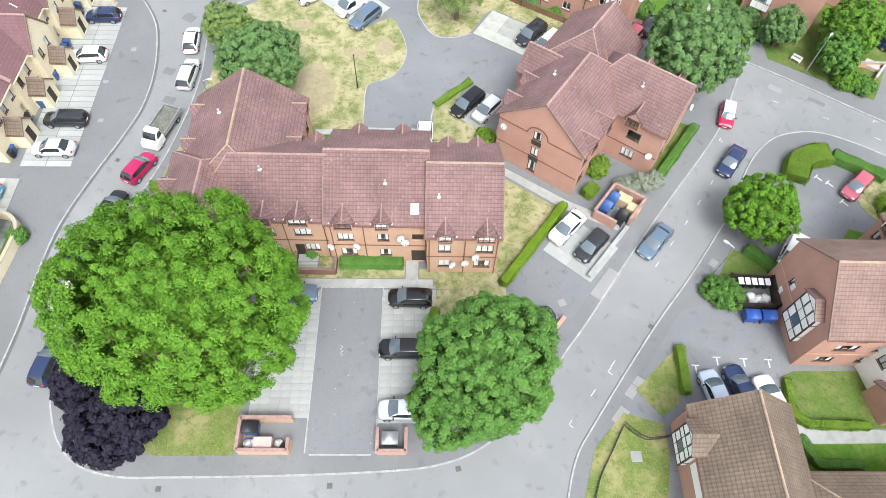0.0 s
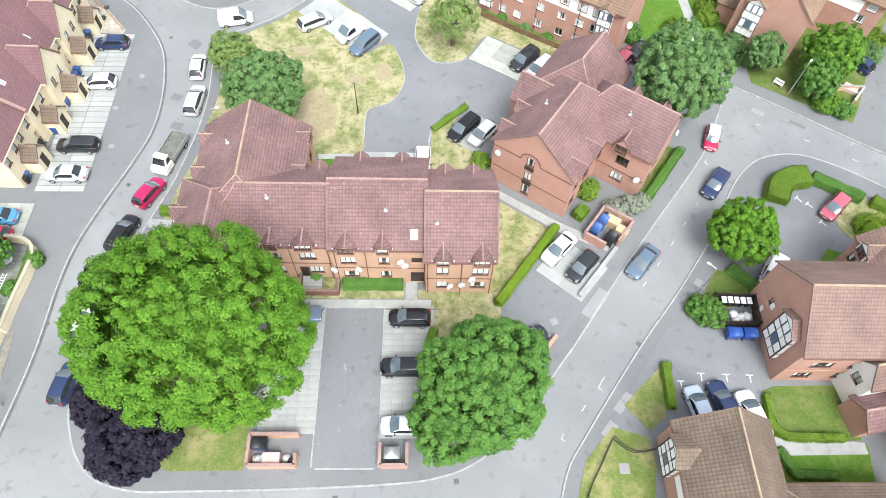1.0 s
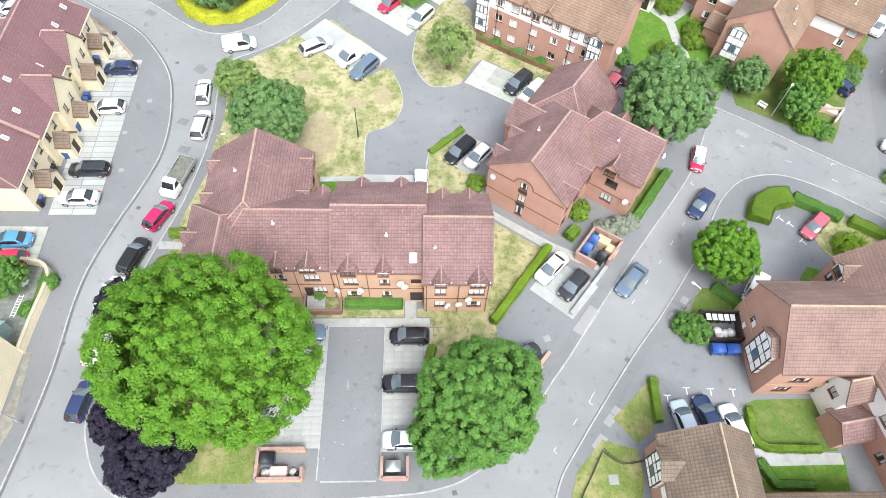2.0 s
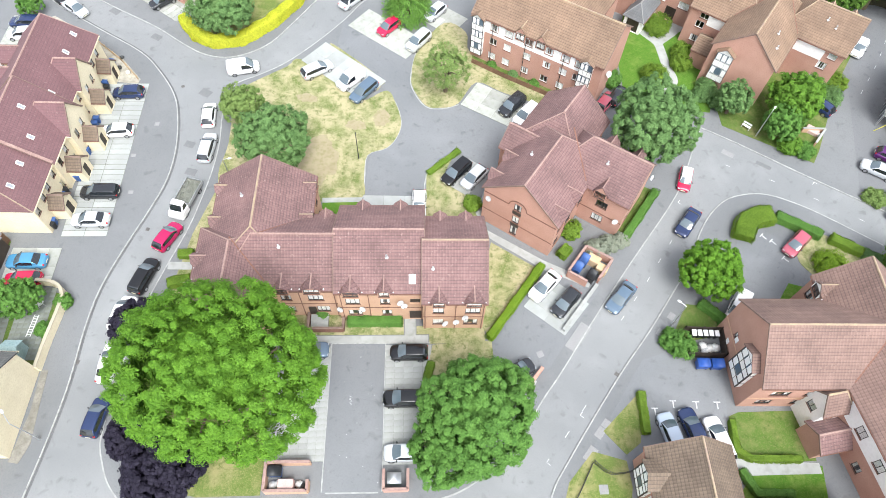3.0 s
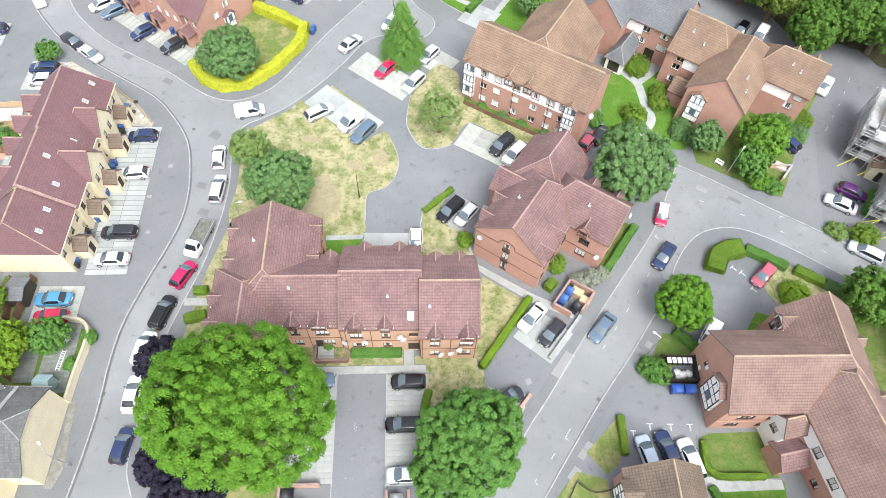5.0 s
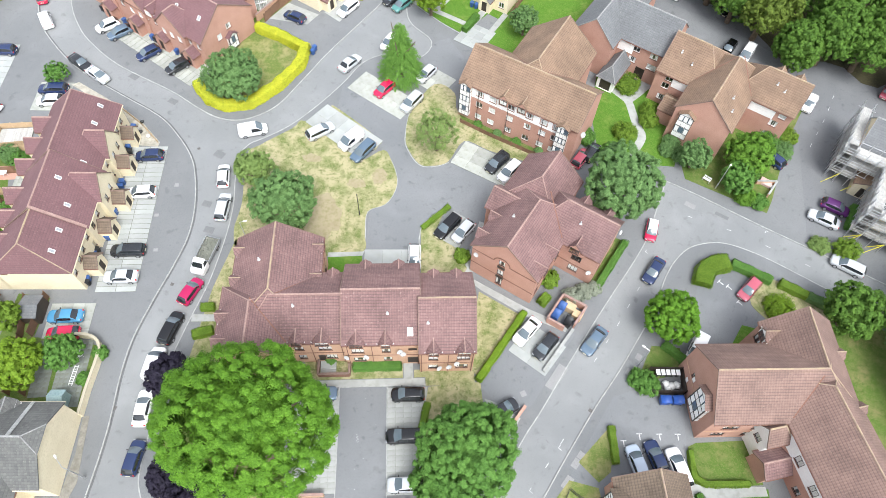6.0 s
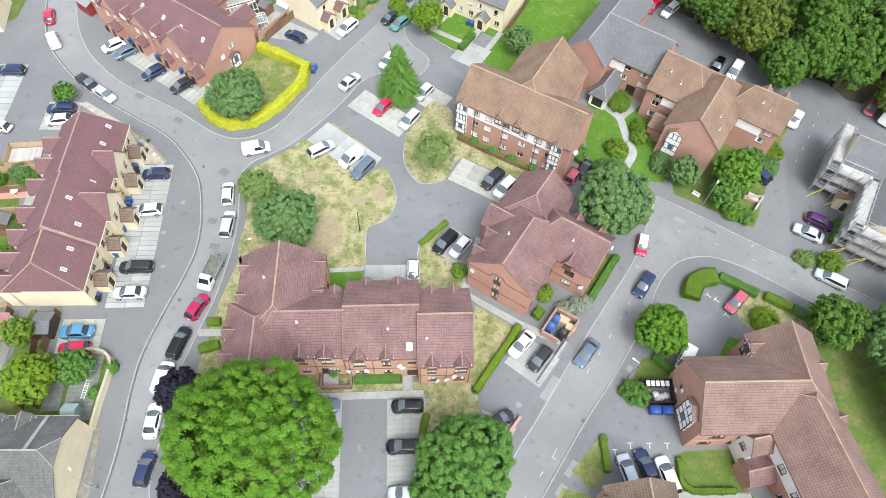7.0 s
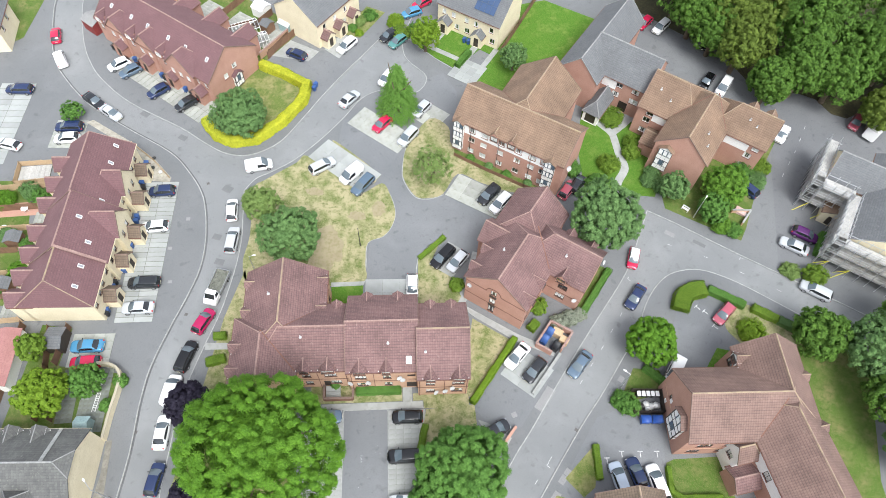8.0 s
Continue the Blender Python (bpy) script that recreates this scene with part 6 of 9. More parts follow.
def tree(name, x, y, z, r, rz, mat, label, seed, leaf=0.2, clumps=160, per=45, group="estate trees", knob=0.2, low=-0.55, cone=False, lob=0.8, oval=1.0):
    t = thing(name, pose(x, y, 0.1), label, "tree", group)
    rng = random.Random(seed)
    bm = bmesh.new()
    rt = max(0.08, 0.045 * (z + rz))
    h = max(0.5, z - rz * 0.35)
    knots = [Vector((rng.uniform(-0.1, 0.1) * k, rng.uniform(-0.1, 0.1) * k, h * k / 4)) for k in range(5)]
    for k in range(4):
        bar(bm, knots[k], knots[k + 1], rt * (1 - 0.12 * k), 8, rt * (0.88 - 0.12 * k))
    part("trunk", bm, BARK, t)
    for k in range(7):
        a = k * 2.4 + rng.uniform(-0.3, 0.3)
        st = knots[2].lerp(knots[4], rng.random())
        en = Vector((math.cos(a) * r * 0.62, math.sin(a) * r * 0.62, z + rng.uniform(-0.2, 0.55) * rz))
        bm = bmesh.new()
        midp = st.lerp(en, 0.5) + Vector((0, 0, 0.12 * r))
        bar(bm, st, midp, rt * 0.45, 6, rt * 0.3)
        bar(bm, midp, en, rt * 0.3, 6, rt * 0.1)
        part("limb", bm, BARK, t)
    leaves = crown(name + "_crown", r, rz, clumps, per, leaf, seed, mat, low, knob, cone, lob)
    leaves.transform(Matrix.Diagonal((1, oval, 1, 1)))
    part("crown", leaves, None, t, "", pose(0, 0, z - 0.1))
    return t


tree("large_tree", -20.0, 16.3, 13.2, 9.05, 6.9, LEAF_BRIGHT, "huge bright green broadleaf tree with a domed crown", 3, 0.118, 400, 400, knob=0.115, lob=0.34, oval=0.845)
twin = tree("tree", 2.6, 17.9, 7.0, 5.25, 5.7, LEAF_MID, "dense green broadleaf tree beside the car park", 5, 0.12, 300, 230, knob=0.14)
part("crown", crown("low_crown", 3.3, 3.2, 110, 210, 0.125, 6, LEAF_MID, -0.7, 0.2), None, twin, "", pose(-2.6, -3.0, 4.0))
tree("tree", 19.1, 56.2, 7.4, 5.0, 5.3, LEAF_DEEP, "deep green dense tree at the road bend", 8, 0.14, 260, 170, knob=0.14)
tree("tree", -26.2, 48.1, 4.6, 4.4, 3.6, LEAF_DEEP, "round dark green tree on the dry lawn", 11, 0.14, 230, 130, knob=0.15)
tree("tree", -31.9, 53.4, 4.1, 2.7, 2.4, LEAF_GREY, "small pale green tree at the lawn edge", 13, 0.13, 110, 76)
tree("tree", 26.2, 38.8, 4.0, 3.3, 3.2, LEAF_BRIGHT, "bright green round tree by the footway", 17, 0.13, 170, 150, knob=0.18)
tree("purple_tree", -24.9, 8.9, 5.6, 3.3, 3.2, LEAF_PURPLE, "dark purple-leaved tree on the corner lawn", 19, 0.17, 260, 120, knob=0.17)
tree("purple_tree", -29.0, 11.3, 5.2, 2.0, 2.0, LEAF_PURPLE, "dark purple-leaved tree below a larger crown", 20, 0.17, 160, 110, knob=0.2)
tree("purple_tree", -32.4, 22.0, 5.2, 2.6, 2.2, LEAF_PURPLE, "dark purple-leaved tree beside parked cars", 21, 0.17, 150, 110, knob=0.2)
tree("tree", -51.3, 21.1, 4.4, 3.0, 2.7, LEAF_LIME, "bright yellow-green garden tree", 23, 0.16, 130, 85)
tree("tree", -56.3, 27.2, 3.0, 1.8, 2.0, LEAF_HEDGE, "leafy green garden tree", 24, 0.15, 90, 76)
tree("tree", -47.2, 23.8, 3.0, 2.2, 1.9, LEAF_MID, "small green tree in a walled garden", 25, 0.13, 90, 76)
tree("tree", -40.0, 70.2, 4.5, 4.2, 3.5, LEAF_DEEP, "round green tree inside a golden hedge", 29, 0.15, 220, 95, knob=0.17)
tree("conifer", -15.2, 78.6, 6.0, 3.8, 6.0, LEAF_FIR, "tall green conical conifer by the parking bays", 31, 0.11, 520, 48, cone=True, knob=0.3)
tree("tree", -7.3, 63.9, 4.6, 3.0, 2.8, LEAF_GREY, "thin pale green tree on the grass island", 33, 0.10, 120, 53)
tree("tree", 31.2, 66.6, 3.2, 2.2, 2.2, LEAF_DEEP, "dark green shrub tree below the gable", 35, 0.13, 110, 85)
tree("tree", 38.8, 66.9, 4.2, 3.3, 3.2, LEAF_LUSH, "green tree in a front garden", 37, 0.15, 150, 85)
tree("tree", 37.2, 63.2, 3.0, 2.3, 2.4, LEAF_MID, "green tree in a front garden", 38, 0.15, 100, 85)
tree("tree", 49.3, 42.9, 4.4, 3.5, 3.1, LEAF_WOOD, "dense dark green tree behind the lawn", 39, 0.2, 160, 80)
for k, (x, y, z, r, rz) in enumerate(((56.4, 41.0, 6.0, 4.6, 4.2), (57.6, 34.6, 5.5, 4.2, 4.0), (59.0, 28.6, 5.0, 4.0, 3.8), (61.5, 45.0, 6.0, 4.5, 4.2))):
    tree("tree", x, y, z, r, rz, LEAF_DEEP if k % 2 == 0 else LEAF_WOOD, "leafy green tree along the boundary", 41 + k, 0.17, 190, 100, "boundary trees", knob=0.16)
tree("tree", -12.5, 94.0, 4.2, 2.6, 3.0, LEAF_LIME, "yellow-green tree in a front garden", 47, 0.13, 110, 76)
tree("tree", 3.9, 91.5, 3.4, 2.4, 2.2, LEAF_DEEP, "dark green bushy tree on a lawn", 49, 0.13, 90, 76)
tree("tree", -69.0, 68.6, 1.9, 1.8, 1.4, LEAF_MID, "bushy green shrub at the road corner", 51, 0.12, 60, 66)
for k, (x, y, z, r, rz) in enumerate(((34.2, 111, 8.7, 6.4, 6.5), (44.6, 104.5, 8.9, 6.6, 6.4), (55.9, 99.5, 8.8, 6.6, 6.4), (48.6, 90.0, 5.6, 3.6, 4.4), (54.0, 92.6, 7.4, 4.6, 5.0), (44.0, 97.2, 7.4, 4.6, 5.0), (36.6, 105.4, 7.4, 4.8, 5.2), (66.5, 97.5, 8.9, 6.2, 6.4), (61.7, 113, 9, 7.3, 6.4), (46.9, 117, 9, 6.8, 6.2), (73, 90, 8, 5.5, 5.4), (30, 123, 9, 7, 6.4), (75, 106, 9, 7.4, 6.5), (56, 126, 9, 7.5, 6.5), (40, 101, 6, 4.2, 4.6), (60, 92, 7, 4.6, 5), (70, 98, 8, 5.4, 5.8), (67, 86.5, 5, 3.4, 3.6), (80, 96, 9, 7, 6.4), (52, 109, 9, 6.6, 6.4))):
    tree("woodland_tree", x, y, z, r, rz, (LEAF_WOOD, LEAF_OLIVE, LEAF_WOOD, LEAF_WOOD)[k % 4], "tall dark green woodland tree", 60 + k, 0.225, 200, 63, "woodland edge", knob=0.17)


def hedge(name, pts, w, h, mat, label, seed, leaf=0.085, density=170):
    """A clipped hedge along a line: a twiggy mitred core clad in small leaves, its top edges rounded and a little uneven."""
    t = thing(name, pose(pts[0][0], pts[0][1], 0.1), label, "hedge", "clipped hedges")
    rng = np.random.default_rng(seed)
    p = np.array([(x - pts[0][0], y - pts[0][1]) for x, y in pts])
    d = np.diff(p, axis=0)
    d /= np.linalg.norm(d, axis=1)[:, None]
    sides = []
    for k in range(len(p)):
        a, b = d[max(k - 1, 0)], d[min(k, len(d) - 1)]
        m = (a + b) / np.linalg.norm(a + b)
        sides.append(np.array((-m[1], m[0])) / max(0.55, float(np.dot(m, b))))
    sides = np.array(sides)
    core, ring = bmesh.new(), [tuple(q) for q in p + sides * w * 0.4] + [tuple(q) for q in (p - sides * w * 0.4)[::-1]]
    slab(core, ring, 0.0, h * 0.88)
    part("core", core, mat, t, "dense leafy core")
    cs, ns, ts = [], [], []
    for k in range(len(p) - 1):
        run = np.linalg.norm(p[k + 1] - p[k])
        first, last = k == 0, k == len(p) - 2
        n = int(run * (w + 2 * h) * density) + int((first + last) * w * h * density)
        u = rng.uniform(0, 1, n)
        g = rng.uniform(-1 - 2 * h / w, 1 + 2 * h / w, n)
        cap = rng.uniform(0, 1, n) < (first + last) * w * h / (run * (w + 2 * h) + (first + last) * w * h)
        u = np.where(cap, (0.0 if first and not last else 1.0) if first != last else np.round(u), u)
        g = np.where(cap, rng.uniform(-1, 1, n), g)
        over = np.maximum(np.abs(g) - 1, 0) * w / 2
        c = np.clip(g, -1, 1)
        z = np.where(cap, rng.uniform(0.05, 1, n) * h, h - over)
        base = p[k] + (p[k + 1] - p[k]) * u[:, None]
        sd = sides[k] + (sides[k + 1] - sides[k]) * u[:, None]
        lump = 0.05 * np.sin(base[:, 0] * 3.1 + seed) + 0.05 * np.sin(base[:, 1] * 2.7 + c * 2.0)
        high = z / h
        half = w / 2 * (1 - 0.16 * high ** 6) + lump * 0.7
        z = z - 0.12 * h * np.abs(c) ** 6 * (high > 0.9) + lump * (high > 0.6)
        end = d[k] * np.where(cap, np.where(u > 0.5, 1, -1), 0)[:, None] * (0.06 + 0.05 * rng.normal(size=n))[:, None]
        xy = base + sd * (c * half)[:, None] + end + rng.normal(scale=0.03, size=(n, 2))
        cs.append(np.column_stack((xy, z + rng.normal(scale=0.035, size=n))))
        top = (over == 0) & ~cap
        nn = np.column_stack((sd * np.sign(c)[:, None] * np.where(top, np.abs(c) ** 5, 1)[:, None] + end * 12, np.where(top, 1.0, 0.35)))
        ns.append(nn)
        ts.append(rng.normal(size=(n, 3)) + nn * 0.6)
    part("foliage", leaf_sheet("foliage", np.vstack(cs), np.vstack(ns), leaf, rng, mat, np.vstack(ts)), None, t)
    return t


def shrub(x, y, r, h, mat, label, seed, leaf=0.14):
    t = thing("shrub", pose(x, y, 0.1), label, "shrub", "garden shrubs")
    bm = bmesh.new()
    for k in range(5):
        bar(bm, (0, 0, 0), (math.cos(k * 1.3) * r * 0.5, math.sin(k * 1.3) * r * 0.5, h * 0.7), 0.03, 5, 0.01)
    part("core", bm, BARK, t)
    part("foliage", crown("shrub_foliage", r, h * 0.62, 60, 70, leaf * 0.85, seed, mat, -0.8, 0.42), None, t, "", pose(0, 0, h * 0.45))


hedge("hedge", [(2.9, 28.3), (7.9, 38.3)], 0.9, 1.0, LEAF_LIME, "clipped green hedge beside the side lawn", 1)
hedge("hedge", [(-12.6, 27.75), (-6.9, 28.75)], 1.15, 1.0, LEAF_MID, "clipped dark green hedge below flat windows", 2)
hedge("hedge", [(-2.9, 24.5), (-3.1, 21.5), (-2.6, 17.5)], 0.8, 0.9, LEAF_HEDGE, "clipped hedge beside the parking bays", 3)
hedge("hedge", [(-7.3, 49.5), (-4.0, 53.8)], 0.9, 0.28, LEAF_HEDGE, "low clipped hedge at the court corner", 4)
hedge("golden_hedge", [(-47.0, 70.8), (-44.2, 68.0), (-41.0, 67.0), (-37.4, 68.2), (-34.2, 72.6), (-31.9, 77.8), (-32.0, 81.4), (-36.6, 83.6), (-41.2, 85.2)], 1.6, 1.6, LEAF_YELLOW, "thick golden yellow hedge round a corner garden", 5, leaf=0.13, density=130)
hedge("hedge", smooth_line([(31.6, 46.0), (32.1, 48.0), (33.5, 49.4), (35.4, 50.0)], 3), 2.7, 1.2, LEAF_HEDGE, "broad clipped bright green hedge", 6)
hedge("hedge", [(35.9, 49.9), (38.0, 49.2), (41.0, 48.0)], 1.3, 1.1, LEAF_MID, "clipped green hedge at the court edge", 7)
hedge("hedge", [(42.2, 47.8), (45.6, 46.4)], 1.3, 1.0, LEAF_HEDGE, "clipped green hedge at the road corner", 8)
hedge("hedge", [(45.8, 46.3), (49.8, 44.6)], 1.4, 0.9, LEAF_DEEP, "untidy low green hedge", 9)
hedge("hedge", [(19.3, 24.8), (19.9, 20.6)], 0.9, 0.9, LEAF_HEDGE, "short clipped hedge at the parking court", 10)
hedge("hedge", [(28.6, 23.3), (28.9, 20.3), (30.2, 19.7), (35.2, 20.4)], 0.7, 0.8, LEAF_HEDGE, "low clipped hedge round a lawn", 11)
hedge("hedge", [(29.2, 18.4), (30.6, 16.4), (34.0, 16.9)], 0.8, 0.8, LEAF_MID, "clipped hedge beside the path", 12)
hedge("hedge", [(26.0, 36.4), (28.4, 34.8), (28.6, 33.2)], 1.0, 1.0, LEAF_MID, "dark green hedge corner behind bins", 13)
hedge("hedge", [(17.2, 43.2), (19.2, 47.2), (21.2, 51.2)], 1.0, 1.0, LEAF_MID, "long clipped hedge along the footway", 14)
hedge("hedge", [(10.0, 39.9), (10.8, 41.2)], 1.3, 1.1, LEAF_HEDGE, "square clipped green hedge by the flats", 15)
hedge("hedge", [(-33.8, 32.9), (-32.2, 33.2)], 1.1, 0.8, LEAF_HEDGE, "short clipped hedge at the side entrance", 16)
hedge("hedge", [(-33.6, 29.0), (-31.4, 30.0)], 1.3, 0.9, LEAF_HEDGE, "short clipped hedge at the side entrance", 17)
hedge("hedge", [(55.0, 62.4), (53.4, 58.4)], 1.2, 1.2, LEAF_MID, "green hedge below the scaffolding", 21)
hedge("hedge", [(-6.2, 90.6), (-4.4, 94.6)], 1.2, 1.0, LEAF_MID, "clipped green hedge at a garden edge", 22)
for k, (x, y, r, h, m_, lab) in enumerate((
        (43.6, 73.4, 1.7, 2.0, LEAF_MID, "leafy green shrub along the lane"), (45.4, 71.3, 1.6, 1.8, LEAF_DEEP, "leafy green shrub along the lane"), (41.6, 69.8, 1.6, 1.8, LEAF_DEEP, "leafy green shrub along the lane"), (40.8, 67.9, 1.5, 1.8, LEAF_MID, "leafy green shrub along the lane"), (46.8, 74.6, 1.4, 1.5, LEAF_HEDGE, "leafy green shrub along the lane"),
        (-67.0, 51.6, 1.5, 1.8, LEAF_MID, "green shrub in a terrace garden"), (-69.4, 52.8, 1.4, 1.6, LEAF_DEEP, "green shrub in a terrace garden"), (-72.6, 50.6, 1.6, 1.4, LEAF_BRIGHT, "bright green shrub in a terrace garden"), (-65.0, 43.2, 1.4, 1.6, LEAF_MID, "green shrub in a terrace garden"), (-64.4, 38.8, 1.5, 1.8, LEAF_BRIGHT, "bright green shrub in a terrace garden"), (-69.0, 44.6, 1.2, 1.4, LEAF_DEEP, "green shrub in a terrace garden"), (-66.6, 35.8, 1.4, 1.6, LEAF_MID, "green shrub in a terrace garden"),
        (10.9, 43.6, 1.2, 1.7, LEAF_HEDGE, "bright green round shrub beside brick flats"),
        (14.0, 41.6, 1.1, 1.3, LEAF_SILVER, "silver-leaved shrub behind the bin store"), (15.6, 42.4, 1.1, 1.3, LEAF_SILVER, "silver-leaved shrub behind the bin store"), (17.0, 43.2, 0.9, 1.1, LEAF_SILVER, "silver-leaved shrub behind the bin store"),
        (22.6, 31.2, 1.2, 1.5, LEAF_MID, "green shrub at the bin store corner"), (23.6, 30.6, 1.4, 2.0, LEAF_MID, "green shrub at the bin store corner"),
        (41.7, 44.0, 1.9, 1.1, LEAF_LIME, "yellow-green mounded shrub on the lawn"),
        (48.8, 55.0, 1.3, 0.9, LEAF_GREY, "low green shrub on the verge"), (52.2, 54.4, 1.7, 1.9, LEAF_HEDGE, "clipped round green shrub"),
        (-1.2, 45.6, 1.0, 1.2, LEAF_HEDGE, "bright green shrub by the path"), (-44.6, 21.5, 0.8, 1.2, LEAF_MID, "green climber along the garden wall"), (-44.0, 25.0, 0.8, 1.2, LEAF_MID, "green climber along the garden wall"),
        (-15.6, 28.2, 0.6, 0.8, LEAF_MID, "potted green shrub on the terrace"), (-17.5, 97.5, 1.6, 1.6, LEAF_HEDGE, "green shrubs in a front garden"), (-14.8, 98.8, 1.5, 1.6, LEAF_MID, "green shrubs in a front garden"),
        (-1.6, 69.6, 0.6, 0.8, LEAF_MID, "low green shrub below the flats"), (1.6, 68.3, 0.6, 0.9, LEAF_DEEP, "low green shrub below the flats"), (4.6, 67.1, 0.7, 0.7, LEAF_MID, "low green shrub below the flats"), (8.2, 65.7, 0.6, 0.9, LEAF_DEEP, "low dark green shrub below the flats"), (15.2, 69.6, 1.4, 1.7, LEAF_MID, "green shrub at the gable end"), (21.8, 81.8, 2.0, 1.9, LEAF_HEDGE, "large rounded green shrub by the porch"), (21.3, 71.4, 1.7, 1.7, LEAF_HEDGE, "rounded green shrub by the path"), (25.3, 76.7, 1.4, 1.7, LEAF_HEDGE, "rounded green shrub by the path"), (25.1, 74.6, 1.4, 1.6, LEAF_HEDGE, "rounded green shrub by the path"), (28.4, 70.4, 1.3, 1.5, LEAF_DEEP, "dark green shrub below the gable"), (30.0, 68.0, 1.4, 1.7, LEAF_DEEP, "dark green shrub below the gable"), (19.2, 67.2, 1.5, 1.7, LEAF_MID, "green shrub at the gable end"), (27.8, 69.0, 1.1, 1.2, LEAF_DEEP, "dark green shrub below the gable"),
        (40.7, 61.1, 1.2, 1.4, LEAF_MID, "leafy green shrub at the verge corner"), (38.9, 61.7, 1.4, 1.6, LEAF_LUSH, "leafy green shrub at the verge corner"), (-35.0, 56.0, 1.2, 1.4, LEAF_GREY, "pale green shrub at the lawn edge"))):
    shrub(x, y, r, h, m_, lab, 200 + k)

# ---- vehicles ----
PAINTS = {"navy": (0.02, 0.035, 0.10), "white": (0.80, 0.80, 0.80), "charcoal": (0.018, 0.02, 0.024), "silver": (0.55, 0.57, 0.59), "sky": (0.08, 0.27, 0.45), "red": (0.50, 0.012, 0.06), "crimson": (0.42, 0.01, 0.09), "black": (0.004, 0.004, 0.005), "steel": (0.11, 0.16, 0.22), "teal": (0.10, 0.27, 0.25), "rose": (0.45, 0.10, 0.14), "ice": (0.50, 0.58, 0.68), "purple": (0.10, 0.02, 0.13)}
PAINT_MATS = {k: plain("car_paint_" + k, c, 0.25, 0.2 if k not in ("white", "red", "black", "charcoal") else 0.0, 0.5) for k, c in PAINTS.items()}
TINTED = plain("tinted_glass", (0.018, 0.022, 0.026), 0.06, 0.0, 0.6)
# windscreens: paler base, the sky's reflection put into the colour
SKYLIT_WINDSCREEN = plain("skylit_windscreen_glass", (0.10, 0.13, 0.15), 0.05, 0.0, 0.8)
TYRE = material("tyre_rubber", (0.02, 0.02, 0.02), (0.03, 0.03, 0.03), 0.9, 3.0, 20.0)
ALLOY = plain("alloy", (0.5, 0.5, 0.52), 0.35, 0.9)
LAMP = plain("lamp_lens", (0.38, 0.40, 0.42), 0.1, 0.2)
TAIL = plain("tail_lamp", (0.45, 0.02, 0.02), 0.2)
PLATE = plain("plate", (0.7, 0.68, 0.5), 0.5)
# length, width, height, bonnet height, belt height, windscreen foot and head, rear window head and foot (shares of the length from the front)
KINDS = {"hatch": (4.1, 1.76, 1.47, 0.86, 0.94, 0.25, 0.42, 0.86, 0.97), "saloon": (4.5, 1.8, 1.44, 0.86, 0.92, 0.27, 0.43, 0.73, 0.86), "estate": (4.65, 1.82, 1.5, 0.88, 0.95, 0.25, 0.41, 0.91, 0.985), "suv": (4.5, 1.86, 1.68, 1.0, 1.08, 0.24, 0.38, 0.9, 0.975), "mini": (3.7, 1.68, 1.42, 0.86, 0.95, 0.26, 0.38, 0.88, 0.97), "van": (4.4, 1.82, 1.84, 0.98, 1.06, 0.2, 0.36, 0.96, 0.995), "bigvan": (5.2, 1.98, 2.3, 1.1, 1.2, 0.14, 0.27, 0.97, 0.995)}


